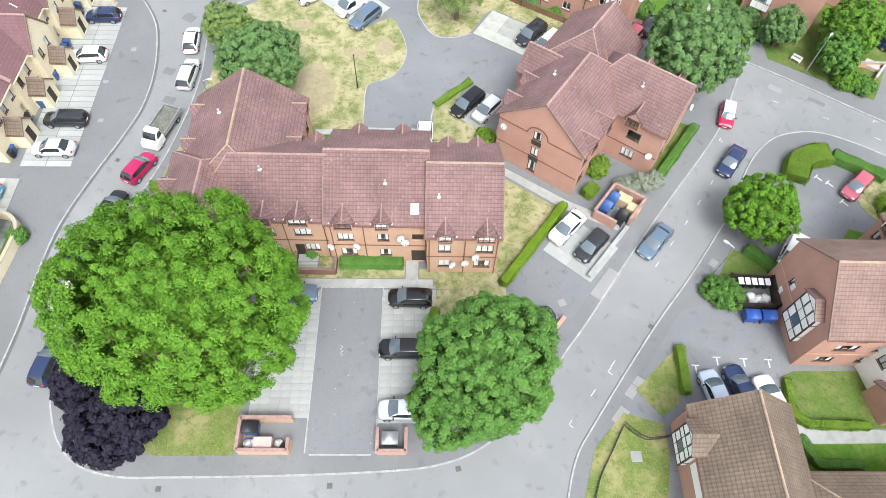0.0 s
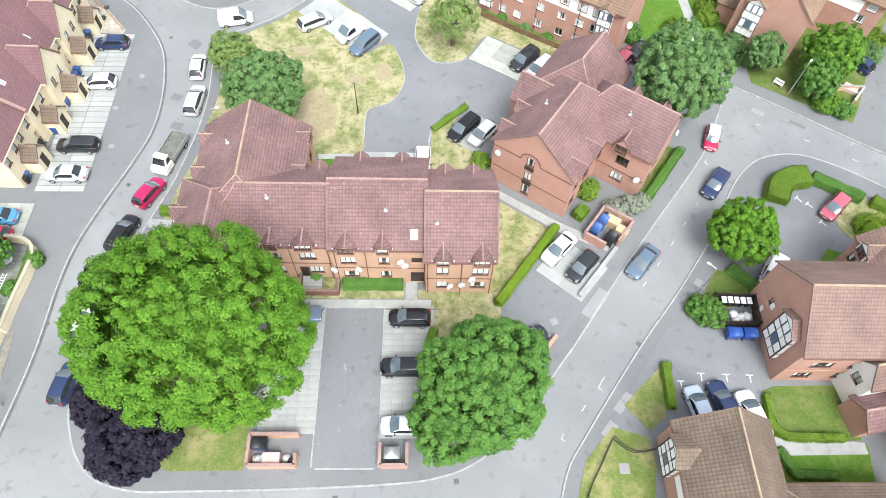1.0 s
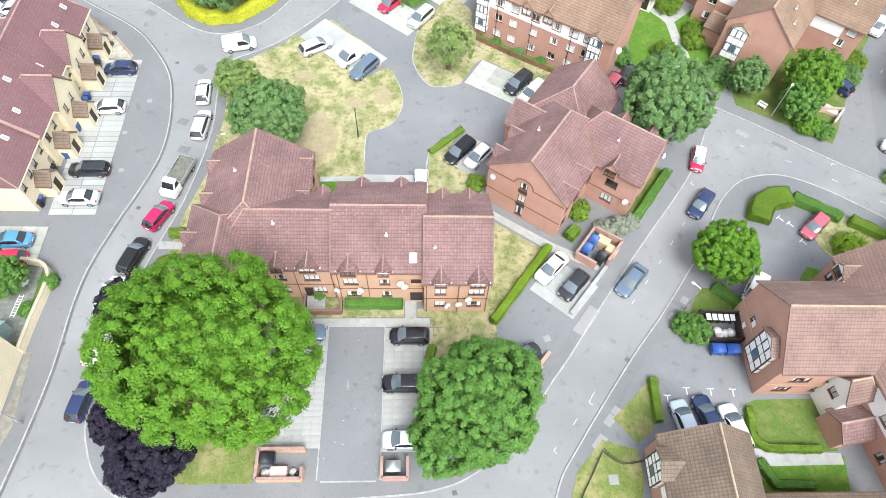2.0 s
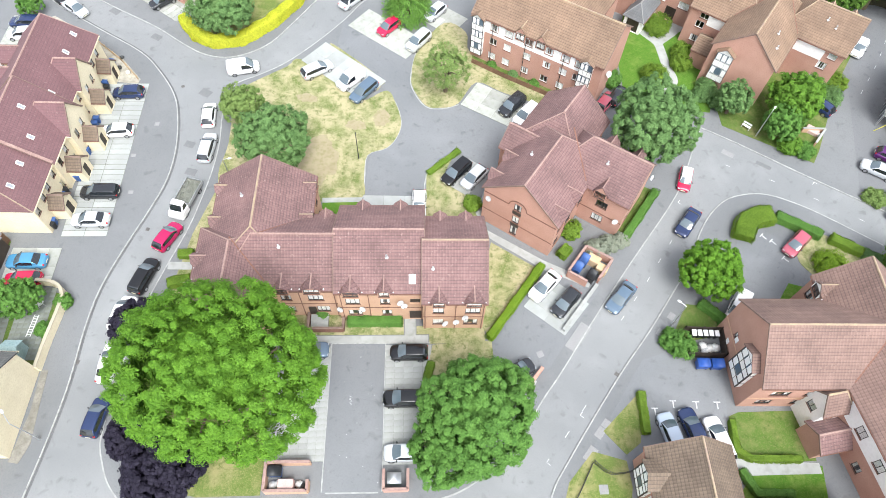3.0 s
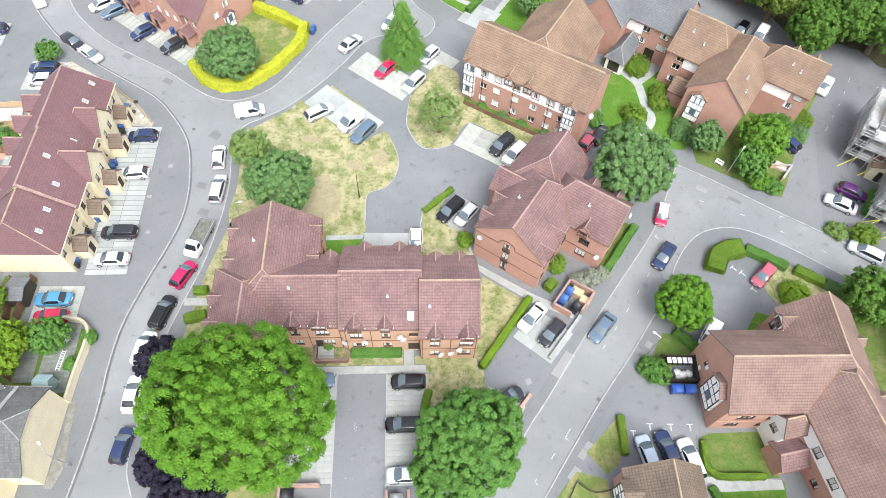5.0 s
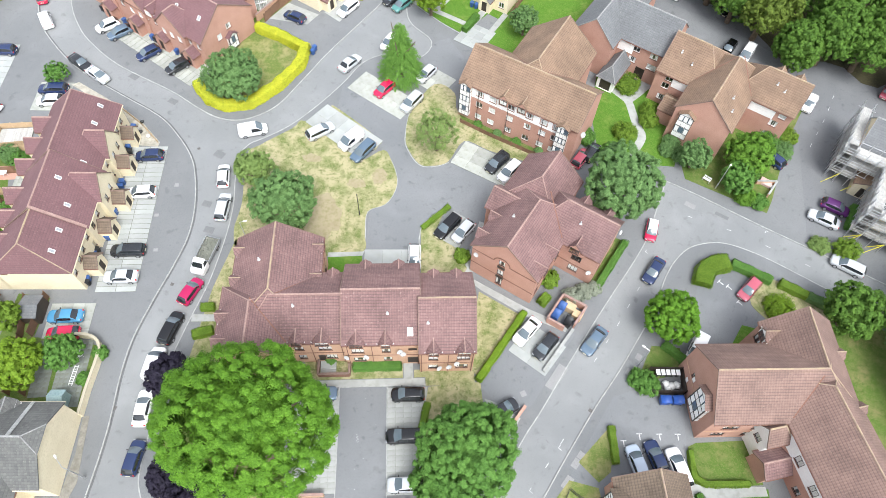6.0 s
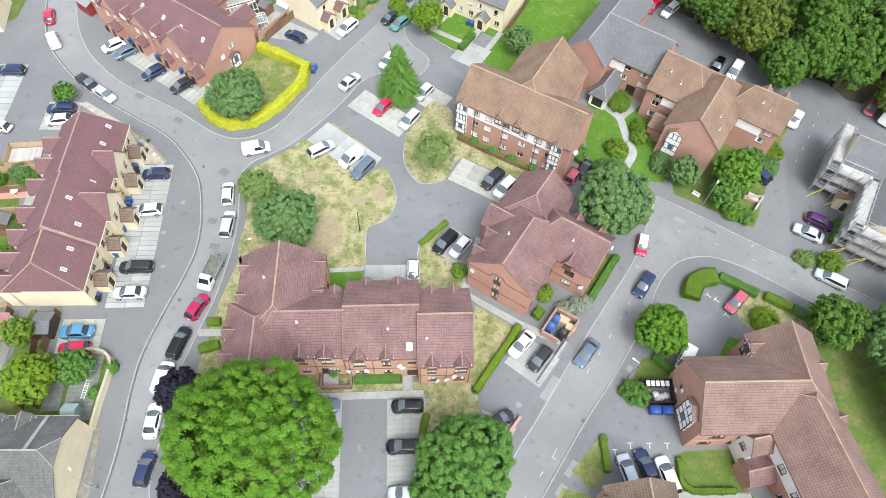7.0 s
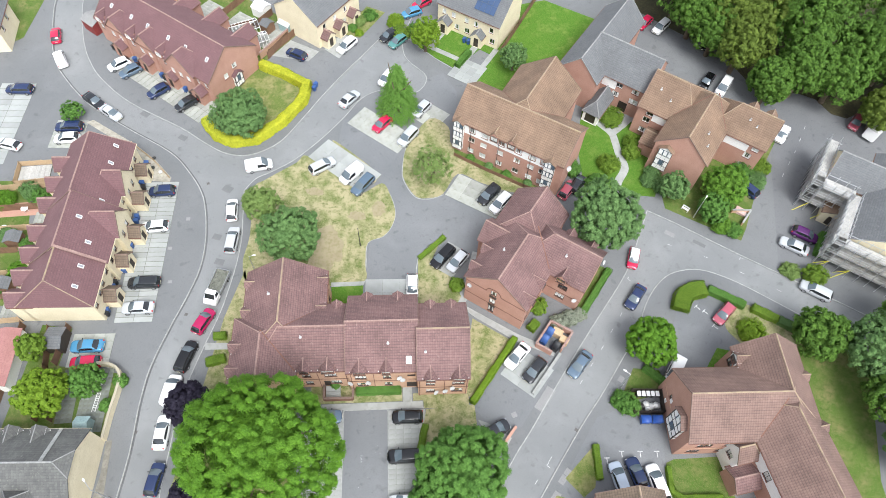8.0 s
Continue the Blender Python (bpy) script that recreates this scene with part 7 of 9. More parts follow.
def car_kit(kind):
    """The meshes of one kind of car: a lofted lower body and a glazed cabin whose panels share one rounded surface."""
    if kind in car_kit.made:
        return car_kit.made[kind]
    L, W, H, zb, zt, f0, f1, r1, r0 = KINDS[kind]
    hw = W / 2
    X = lambda s: L / 2 - s * L
    van = kind in ("van", "bigvan")
    kit = {}
    tail = zt + (0.02 if kind == "saloon" else 0.03)
    top_s, top_z = (0, 0.006, 0.02, 0.05, 0.12, f0, f0 + 0.07, 0.6, 0.88, 0.955, 0.982, 1.0), (0.60, zb - 0.25, zb - 0.17, zb - 0.10, zb - 0.045, zb + 0.02, zt, zt + 0.01, tail, tail - 0.03, tail - 0.12, tail - 0.27)
    low_s, low_z = (0, 0.02, 0.06, 0.92, 0.98, 1.0), (0.36, 0.25, 0.19, 0.19, 0.27, 0.36)
    def plan(s):
        nose, rear = max(0.0, 1 - s / 0.17), max(0.0, 1 - (1 - s) / 0.13)
        return (0.60 + 0.40 * (1 - nose ** 2.4) ** 0.6) * (0.72 + 0.28 * (1 - rear ** 2.6) ** 0.6)
    half = ((0.80, 0.0), (0.95, 0.06), (1.0, 0.24), (1.0, 0.52), (0.985, 0.72), (0.95, 0.87), (0.885, 0.96), (0.80, 0.995), (0.55, 1.0), (0.28, 1.0), (0.0, 1.0))
    sect = [(-y, z) for y, z in half] + [(y, z) for y, z in half[-2::-1]]
    bm, rings = bmesh.new(), []
    for s in (0, 0.004, 0.012, 0.025, 0.042, 0.065, 0.095, 0.14, 0.19, f0 - 0.02, f0 + 0.03, f0 + 0.08, 0.45, 0.55, 0.65, 0.75, 0.83, 0.88, 0.92, 0.95, 0.97, 0.984, 0.994, 1.0):
        z0, z1, w = np.interp(s, low_s, low_z), np.interp(s, top_s, top_z), hw * plan(s)
        rings.append([bm.verts.new((X(s), y * w, z0 + (z1 - z0) * z + (0.05 * (1 - y * y) if z > 0.9 else 0))) for y, z in sect])
    m = len(sect)
    for a, b in zip(rings, rings[1:]):
        for i in range(m):
            bm.faces.new((a[i], b[i], b[(i + 1) % m], a[(i + 1) % m])).smooth = True
    bm.faces.new(rings[0])
    bm.faces.new(rings[-1][::-1])
    bmesh.ops.recalc_face_normals(bm, faces=bm.faces)
    kit["body"] = mesh_of(bm, "car_body", PAINT_MATS["silver"])
    # the cabin's surface, station by station
    bw, tw_ = (hw * 0.94, hw * 0.84) if van else (hw * 0.90, hw * 0.72)
    zl, zr = zt - 0.04, H - 0.05
    A0, A1, B1, B0 = X(f0 - 0.015), X(f1), X(r1), X(r0)
    nf, nr, nb = 5, 7, 4
    rows = [(A0 + (A1 - A0) * k / nf, 1 - (1 - k / nf) ** 1.35, "front") for k in range(nf)] + [(A1 + (B1 - A1) * k / nr, 1.0, "mid") for k in range(nr)] + [(B1 + (B0 - B1) * k / nb, 1 - (k / nb) ** 1.5, "rear") for k in range(nb + 1)]
    rows[0] = (rows[0][0], 0.03, "front")
    rows[-1] = (rows[-1][0], 0.03, "rear")
    cols = 7
    grid = []
    for x, hf, zone in rows:
        e = abs((2 * x - A0 - B0) / (A0 - B0))
        b = bw * (1 - 0.07 * e ** 3)
        h = (zr - zl) * hf + (0.05 * math.sin(math.pi * (A1 - x) / (A1 - B1)) if zone == "mid" else 0)
        y2 = b + (tw_ - b) * hf - 0.06 * hf
        prof = [(b, 0.0), (b + (tw_ - b) * hf * 0.8, 0.82), (b + (tw_ - b) * hf * 0.98, 0.95), (y2, 1.0)]
        line = [(y, zl + h * k) for y, k in prof] + [(y2 * (1 - 2 * j / cols), zl + h + 0.045 * (1 - (1 - 2 * j / cols) ** 2)) for j in range(1, cols)] + [(-y, zl + h * k) for y, k in prof[::-1]]
        bow = (0.14 if zone == "front" else -0.08 if zone == "rear" else 0.0)
        grid.append([(x + bow * (1 - hf) * (1 - (y / b) ** 2), y, z) for y, z in line])
    made = {k: [] for k in ("windscreen", "rear_window", "side_l", "side_r", "roof")}
    n = len(grid[0])
    mid_post = nf + nr // 2 - 1
    for i in range(len(grid) - 1):
        zone = rows[i][2]
        for j in range(n - 1):
            side, crown_ = j in (0, n - 2), 3 <= j <= n - 5
            if crown_:
                k = {"front": "windscreen", "mid": "roof", "rear": "roof" if van else "rear_window"}[zone]
            elif side and not (zone == "rear" and kind != "saloon") and not (zone == "rear") and not (van and i > nf + 1):
                k = "side_l" if j == 0 else "side_r"
            else:
                k = "roof"
            made[k].append((i, j))
    for k, cells in made.items():
        bm, vs = bmesh.new(), {}
        for i, j in cells:
            q = []
            for c in ((i, j), (i + 1, j), (i + 1, j + 1), (i, j + 1)):
                if c not in vs:
                    vs[c] = bm.verts.new(grid[c[0]][c[1]])
                q.append(vs[c])
            bm.faces.new(q).smooth = True
        bmesh.ops.recalc_face_normals(bm, faces=bm.faces)
        if sum(f.normal.z for f in bm.faces) < 0:
            bmesh.ops.reverse_faces(bm, faces=bm.faces)
        name = "side_window" if k[:4] == "side" else k
        kit[k] = (name, mesh_of(bm, name, PAINT_MATS["silver"] if k == "roof" else SKYLIT_WINDSCREEN if k == "windscreen" else TINTED))
    x = grid[mid_post][0][0]
    kit["pillar"] = []
    for s in (-1, 1):
        bm = bmesh.new()
        beam(bm, (x, s * bw, zl + 0.02), (x, s * (tw_ + 0.015), zr - 0.06), 0.035, 0.09)
        kit["pillar"].append(mesh_of(bm, "pillar", BLACK_TRIM))
    for n_, mat, x, y, z, dx, dy, dz in (("headlight", LAMP, X(0.042), hw * 0.66, zb - 0.20, 0.15, 0.14, 0.06), ("tail_light", TAIL, X(0.972), hw * 0.74, zt - 0.14, 0.08, 0.11, 0.12), ("mirror", BLACK_TRIM, X(f0 + 0.07), hw * 1.04, zt + 0.03, 0.06, 0.11, 0.06), ("number_plate", PLATE, X(0.0), 0, 0.46, 0.02, 0.26, 0.055), ("grille", BLACK_TRIM, X(0.006), 0, zb - 0.33, 0.03, 0.42, 0.06)):
        bm = bmesh.new()
        box(bm, -dx, dx, -dy, dy, -dz, dz)
        bmesh.ops.bevel(bm, geom=bm.edges[:], offset=min(dx, dy, dz) * 0.45, segments=1, affect="EDGES")
        kit[n_] = (mesh_of(bm, n_, mat), x, y, z)
    bm = bmesh.new()
    bar(bm, (0, -0.1, 0), (0, 0.1, 0), 0.32, 18)
    kit["wheel"] = mesh_of(bm, "tyre", TYRE)
    bm = bmesh.new()
    bar(bm, (0, -0.112, 0), (0, 0.112, 0), 0.21, 12)
    kit["rim"] = mesh_of(bm, "rim", ALLOY)
    kit["axles"] = (X(0.185), X(0.80), hw - 0.085)
    car_kit.made[kind] = kit
    return kit


car_kit.made = {}
SHAPES = {"hatch": "hatchback", "saloon": "saloon car", "estate": "estate car", "suv": "tall five-door car", "mini": "small car with a white roof", "van": "small panel van", "bigvan": "large panel van"}


def tinted(ob, mat):
    ob.material_slots[0].link = "OBJECT"
    ob.material_slots[0].material = mat
    return ob


def car(x, y, deg, kind, colour, z, where):
    kit = car_kit(kind)
    mat = PAINT_MATS[colour]
    name = "van" if "van" in kind else "car"
    t = thing(name, pose(x, y, z, 0, 0, deg), f"{colour.replace('sky', 'light blue').replace('ice', 'pale blue')} {SHAPES[kind]} parked {where}", name, "vehicles of the estate")
    tinted(part("body", kit["body"], None, t), mat)
    tinted(part("roof", kit["roof"][1], None, t), PAINT_MATS["white"] if kind == "mini" else mat)
    for k in ("windscreen", "rear_window", "side_l", "side_r"):
        if len(kit[k][1].polygons):
            part(kit[k][0], kit[k][1], None, t)
    for me in kit["pillar"]:
        part("pillar", me, None, t)
    for n_ in ("headlight", "tail_light", "mirror"):
        me, px_, py_, pz_ = kit[n_]
        for s in (-1, 1):
            part(n_, me, None, t, "", pose(px_, s * py_, pz_))
    me, px_, _, pz_ = kit["grille"]
    part("grille", me, None, t, "", pose(px_, 0, pz_))
    me, px_, _, pz_ = kit["number_plate"]
    part("number_plate", me, None, t, "", pose(px_, 0, pz_))
    part("number_plate", me, None, t, "", pose(-px_, 0, pz_ + 0.15))
    fx, rx_, wy = kit["axles"]
    for wx in (fx, rx_):
        for s in (-1, 1):
            w = part("wheel", kit["wheel"], None, t, "", pose(wx, s * wy, 0.31))
            part("rim", kit["rim"], None, w)
    return t


PARKED = [
    (0.11, "in front of a terrace", [(-49.2, 55.7, -169, "hatch", "navy"), (-48.0, 49.1, -166, "hatch", "white"), (-46.2, 39.6, -170, "estate", "charcoal"), (-45.6, 35.6, -170, "saloon", "silver"), (-50.3, 29.1, -170, "saloon", "sky"), (-49.6, 26.8, -168, "hatch", "red"), (-68.9, 66.2, -171, "estate", "navy"), (-68.3, 63.8, -166, "hatch", "white"), (-80.8, 73.1, -174, "estate", "navy"), (-77.0, 61.2, 172, "hatch", "white")]),
    (0.0, "along the kerb", [(-37.4, 53.8, 104, "hatch", "white"), (-35.8, 48.5, 96, "estate", "silver"), (-35.9, 34.9, 74, "hatch", "crimson"), (-36.6, 29.5, 83, "estate", "black"), (-36.9, 24.6, 92, "van", "white"), (-36.3, 19.1, 98, "saloon", "white"), (-35.2, 13.4, 92, "hatch", "navy"), (-35.6, 62.9, 23, "van", "white")]),
    (0.115, "in a court bay", [(-25.4, 64.3, 43, "estate", "silver"), (-20.4, 63.2, -125, "van", "white"), (-18.2, 61.5, -119, "estate", "steel"), (-7.6, 44.3, -82, "hatch", "white"), (-3.8, 50.0, -122, "estate", "black"), (-1.5, 49.5, -121, "hatch", "silver"), (2.1, 62.4, -123, "suv", "charcoal"), (4.1, 61.0, -123, "suv", "white"), (16.2, 66.6, 62, "hatch", "charcoal"), (14.6, 65.2, 62, "hatch", "rose")]),
    (0.12, "in a paved bay", [(-5.4, 25.2, -171, "hatch", "black"), (-4.9, 20.2, -170, "estate", "black"), (-15.9, 23.8, 10, "hatch", "steel"), (-4.0, 14.8, -170, "hatch", "silver"), (8.4, 35.6, -124, "saloon", "white"), (10.9, 33.9, -122, "hatch", "charcoal"), (6.2, 24.9, 37, "hatch", "charcoal")]),
    (0.0, "on the road", [(17.1, 35.6, -122, "saloon", "steel"), (25.0, 53.8, -100, "mini", "red"), (52.1, 52.0, 154, "estate", "silver"), (-24.0, 79.5, 60, "saloon", "silver"), (-77.1, 81.2, 128, "van", "white"), (-80.5, 87.0, 115, "hatch", "red"), (-67.4, 72.6, -30, "saloon", "charcoal"), (-63.4, 70.3, -28, "saloon", "silver"), (25.1, 47.2, -118, "saloon", "navy")]),
    (0.115, "in the parking court", [(30.1, 36.3, -115, "van", "white"), (37.9, 46.2, -128, "hatch", "rose"), (22.3, 21.0, 112, "hatch", "ice"), (24.6, 21.7, 114, "saloon", "navy"), (27.1, 21.1, 112, "estate", "white"), (50.0, 59.5, 156, "saloon", "silver"), (52.0, 61.9, -23, "hatch", "purple"), (44.0, 69.7, 136, "hatch", "navy")]),
    (0.115, "in the back court", [(51.5, 82.5, -118, "hatch", "white"), (39.5, 93.6, -118, "hatch", "black"), (40.3, 103.8, -118, "hatch", "charcoal"), (28.6, 107.7, -125, "hatch", "red"), (31.8, 107.1, -125, "estate", "white"), (65.1, 87.4, -122, "hatch", "rose"), (42.3, 92.4, -118, "van", "white")]),
    (0.11, "outside the terrace", [(-66.3, 81.5, -136, "hatch", "white"), (-63.7, 80.2, -134, "hatch", "steel"), (-57.2, 76.3, -131, "hatch", "navy"), (-51.5, 74.1, -130, "hatch", "charcoal"), (-35.7, 88.9, 159, "hatch", "navy"), (-27.1, 92.6, -120, "estate", "white"), (-19.8, 96.5, -128, "hatch", "charcoal"), (-17.9, 95.2, -125, "hatch", "teal")]),
    (0.11, "near a conifer", [(-17.3, 74.6, -122, "hatch", "red"), (-12.5, 72.4, -118, "suv", "silver"), (-11.1, 79.0, -120, "hatch", "silver"), (-18.4, 85.4, -112, "hatch", "white"), (-16.5, 103.5, -147, "hatch", "sky"), (-15.0, 106.6, -134, "hatch", "red")]),
]
for z, where, rows in PARKED:
    for x, y, deg, kind, colour in rows:
        car(x, y, deg, kind, colour, z, where)

# ---- parking bays: slabs laid one by one ----
def paving(name, o, deg, lu, lv, su, sv, label, z=0.118, gap=0.02, mat=CONCRETE):
    """A rectangle of slabs with open joints on a sand bed; each slab is a piece of its own."""
    m = pose(o[0], o[1], 0, 0, 0, deg)
    bm = bmesh.new()
    box(bm, 0, lu, 0, lv, 0.06, z - 0.006)
    bed = tagged(new(name, mesh_of(bm, name, KERB_BED)), label, "parking bay", kind="structure")
    bed.matrix_world = m
    nu, nv = max(1, round(lu / su)), max(1, round(lv / sv))
    du, dv = lu / nu, lv / nv
    bm = bmesh.new()
    box(bm, gap / 2, du - gap / 2, gap / 2, dv - gap / 2, z - 0.02, z + 0.01)
    me = mesh_of(bm, "slab", mat)
    rng = random.Random(int(abs(o[0] * 10)))
    for i in range(nu):
        for j in range(nv):
            part("slab", me, None, bed, "", pose(i * du, j * dv, rng.uniform(-0.004, 0.004)))
    return bed


KERB_BED = material("sandy_joint", (0.13, 0.135, 0.11), (0.19, 0.195, 0.165), 0.95, 0.6, 6.0)
PALE = material("pale_concrete", (0.29, 0.305, 0.295), (0.385, 0.395, 0.385), 0.9, 0.35, 1.1, (0.30, 0.315, 0.285), 0.2, per_object=0.1)
SIDE_BAY = material("weathered_concrete", (0.31, 0.32, 0.29), (0.41, 0.415, 0.385), 0.9, 0.4, 1.6, (0.24, 0.255, 0.205), 0.2, per_object=0.14)
a, b = LOT_AT(-5.15, 3.0), LOT_AT(5.82, 2.6)
paving("parking_bays_1", a, 9.8, 5.05, 12.1, 0.9, 0.62, "grey slab parking bays under a large tree", gap=0.014)
paving("parking_bays_2", b, 9.8, 4.9, 12.6, 0.9, 0.62, "grey slab parking bays beside the car park lane", gap=0.014)
paving("parking_bays_3", (6.3, 32.9), -30, 5.6, 5.0, 2.75, 1.25, "pale concrete parking bays by the hedge", mat=PALE)
paving("parking_bays_4", (-28.3, 66.2), -31, 11.8, 4.9, 2.4, 2.45, "pale concrete parking bays on the lawn edge", mat=PALE, z=0.15)
paving("parking_bays_5", (-14.0, 40.4), 8.6, 7.6, 4.5, 2.5, 2.25, "pale concrete parking bays behind the flats", mat=PALE)
paving("parking_bays_6", (-5.5, 48.6), -26, 4.0, 5.0, 2.0, 1.25, "grey paved parking bays beside the wedge lawn", z=0.15)
paving("parking_bays_7", (-4.9, 61.8), -22, 9.4, 4.9, 2.35, 1.6, "pale concrete parking bays below the tall flats", mat=SIDE_BAY, z=0.15)
paving("parking_bays_8", (-23.4, 74.4), -29, 11.0, 4.7, 2.2, 2.35, "pale concrete parking bays near a conifer", mat=SIDE_BAY)
paving("parking_bays_9", (-12.7, 77.4), -29, 5.0, 4.6, 2.5, 2.3, "pale concrete parking bays near a conifer", mat=SIDE_BAY)
paving("parking_bays_10", (-7.8, 88.4), -24, 5.4, 5.5, 1.35, 1.1, "pale paved drive of a stone house", mat=PALE, z=0.15)
paving("parking_bays_11", (-43.2, 34.0), 100, 24.6, 5.3, 0.82, 2.65, "weathered pale slab bays before the cream terrace", mat=PALE, gap=0.07)
paving("parking_bays_12", (-68.3, 81.7), -29, 22.8, 5.0, 1.05, 2.5, "weathered slab bays before the brick terrace", mat=SIDE_BAY, gap=0.07)
paving("parking_bays_13", (-52.3, 25.9), 9, 5.6, 4.9, 1.4, 1.2, "pale concrete side drive", mat=SIDE_BAY, z=0.15)
paving("parking_bays_14", (-76.5, 57.5), 98, 18.0, 6.0, 1.3, 3.0, "weathered slab bays on the far drive", mat=PALE, gap=0.07)
paving("parking_bays_15", (-71.0, 61.8), 8, 5.2, 6.0, 1.3, 1.2, "weathered slab drive behind the terrace", mat=SIDE_BAY)


# ---- walls, fences, bins ----
def brick_wall(name, pts, h, mat, label, w=0.22, coping=CONCRETE, z=0.1):
    t = thing(name, pose(pts[0][0], pts[0][1], z), label, "wall", "garden walls")
    for a, b in zip(pts, pts[1:]):
        a, b = Vector((*a, 0)) - Vector((*pts[0], 0)), Vector((*b, 0)) - Vector((*pts[0], 0))
        bm = bmesh.new()
        beam(bm, a + Vector((0, 0, h / 2)), b + Vector((0, 0, h / 2)), w, h)
        part("wall_run", bm, mat, t)
        bm = bmesh.new()
        beam(bm, a + Vector((0, 0, h + 0.03)), b + Vector((0, 0, h + 0.03)), w + 0.06, 0.06)
        part("coping", bm, coping, t)
    return t


def fence(pts, h, label, mat=BROWN_WOOD, step=1.8, group="garden fences"):
    """Posts, two rails and upright boards."""
    t = thing("fence", pose(pts[0][0], pts[0][1], 0.1), label, "fence", group)
    for a, b in zip(pts, pts[1:]):
        a, b = Vector((*a, 0)) - Vector((*pts[0], 0)), Vector((*b, 0)) - Vector((*pts[0], 0))
        d = (b - a).length
        n = max(1, round(d / step))
        for k in range(n + 1):
            bm = bmesh.new()
            p = a.lerp(b, k / n)
            box(bm, p.x - 0.05, p.x + 0.05, p.y - 0.05, p.y + 0.05, 0, h + 0.1)
            part("post", bm, mat, t)
        ang = math.atan2(b.y - a.y, b.x - a.x)
        for k in range(n):
            bm = bmesh.new()
            beam(bm, (0, 0, h / 2), (d / n, 0, h / 2), 0.035, h - 0.08)
            part("panel", bm, mat, t, "", pose(*a.lerp(b, k / n), 0, 0, math.degrees(ang)))
    return t


def railing(pts, h, label, mat=BLACK_TRIM):
    t = thing("railing", pose(pts[0][0], pts[0][1], 0.1), label, "railing", "railings")
    for a, b in zip(pts, pts[1:]):
        a, b = Vector((*a, 0)) - Vector((*pts[0], 0)), Vector((*b, 0)) - Vector((*pts[0], 0))
        for z in (0.12, h):
            bm = bmesh.new()
            beam(bm, a + Vector((0, 0, z)), b + Vector((0, 0, z)), 0.05, 0.05)
            part("rail", bm, mat, t)
        n = max(1, round((b - a).length / 0.25))
        for k in range(n):
            p = a.lerp(b, (k + 0.5) / n)
            bm = bmesh.new()
            box(bm, p.x - 0.02, p.x + 0.02, p.y - 0.02, p.y + 0.02, 0, h)
            part("baluster", bm, mat, t)


BIN_BLUE = plain("blue_plastic", (0.035, 0.09, 0.26), 0.5)
BIN_BRIGHT = plain("bright_blue_plastic", (0.025, 0.08, 0.32), 0.45)
BIN_DARK = plain("dark_plastic", (0.015, 0.016, 0.018), 0.5)
BIN_GREEN = plain("green_plastic", (0.03, 0.10, 0.05), 0.5)


def wheelie_bin(x, y, deg, mat, label, w=0.55, d=0.65, h=1.02, z=0.12, lid=None):
    t = thing("wheelie_bin", pose(x, y, z, 0, 0, deg), label, "bin", "bins")
    bm = bmesh.new()
    v = box(bm, -w / 2, w / 2, -d / 2, d / 2, 0.06, h)
    for k in range(4):
        v[k].co.x *= 0.78
        v[k].co.y *= 0.78
    bmesh.ops.bevel(bm, geom=bm.edges[:], offset=0.03, segments=1, affect="EDGES")
    part("body", bm, mat, t)
    bm = bmesh.new()
    v = box(bm, -w / 2 - 0.03, w / 2 + 0.03, -d / 2 - 0.05, d / 2 + 0.03, h, h + 0.09)
    for k in (4, 5):
        v[k].co.z -= 0.05
    bmesh.ops.bevel(bm, geom=bm.edges[:], offset=0.025, segments=1, affect="EDGES")
    part("lid", bm, lid or mat, t)
    for s in (-1, 1):
        bm = bmesh.new()
        bar(bm, (s * w * 0.36 - 0.03, d * 0.36, 0.1), (s * w * 0.36 + 0.03, d * 0.36, 0.1), 0.1, 10)
        part("wheel", bm, TYRE, t)
    bm = bmesh.new()
    bar(bm, (-w * 0.4, d / 2 + 0.05, h), (w * 0.4, d / 2 + 0.05, h), 0.02)
    part("handle", bm, mat, t)


def big_bin(x, y, deg, mat, label, lid=None, z=0.12):
    """A four-wheeled refuse container."""
    wheelie = thing("refuse_container", pose(x, y, z, 0, 0, deg), label, "bin", "bins")
    bm = bmesh.new()
    v = box(bm, -0.65, 0.65, -0.5, 0.5, 0.2, 1.15)
    for k in range(4):
        v[k].co.x *= 0.88
        v[k].co.y *= 0.85
    bmesh.ops.bevel(bm, geom=bm.edges[:], offset=0.04, segments=1, affect="EDGES")
    part("body", bm, mat, wheelie)
    bm = bmesh.new()
    n, rows = 6, []
    for k in range(n + 1):
        a = math.pi * k / n
        rows.append([bm.verts.new((sx * 0.68, -0.53 * math.cos(a), 1.15 + 0.2 * math.sin(a))) for sx in (-1, 1)])
    for p, q in zip(rows, rows[1:]):
        bm.faces.new((p[0], p[1], q[1], q[0])).smooth = True
    bm.faces.new([r_[0] for r_ in rows][::-1])
    bm.faces.new([r_[1] for r_ in rows])
    part("lid", bm, lid or mat, wheelie)
    for sx in (-1, 1):
        for sy in (-1, 1):
            bm = bmesh.new()
            bar(bm, (sx * 0.5 - 0.03, sy * 0.36, 0.1), (sx * 0.5 + 0.03, sy * 0.36, 0.1), 0.1, 10)
            part("wheel", bm, TYRE, wheelie)


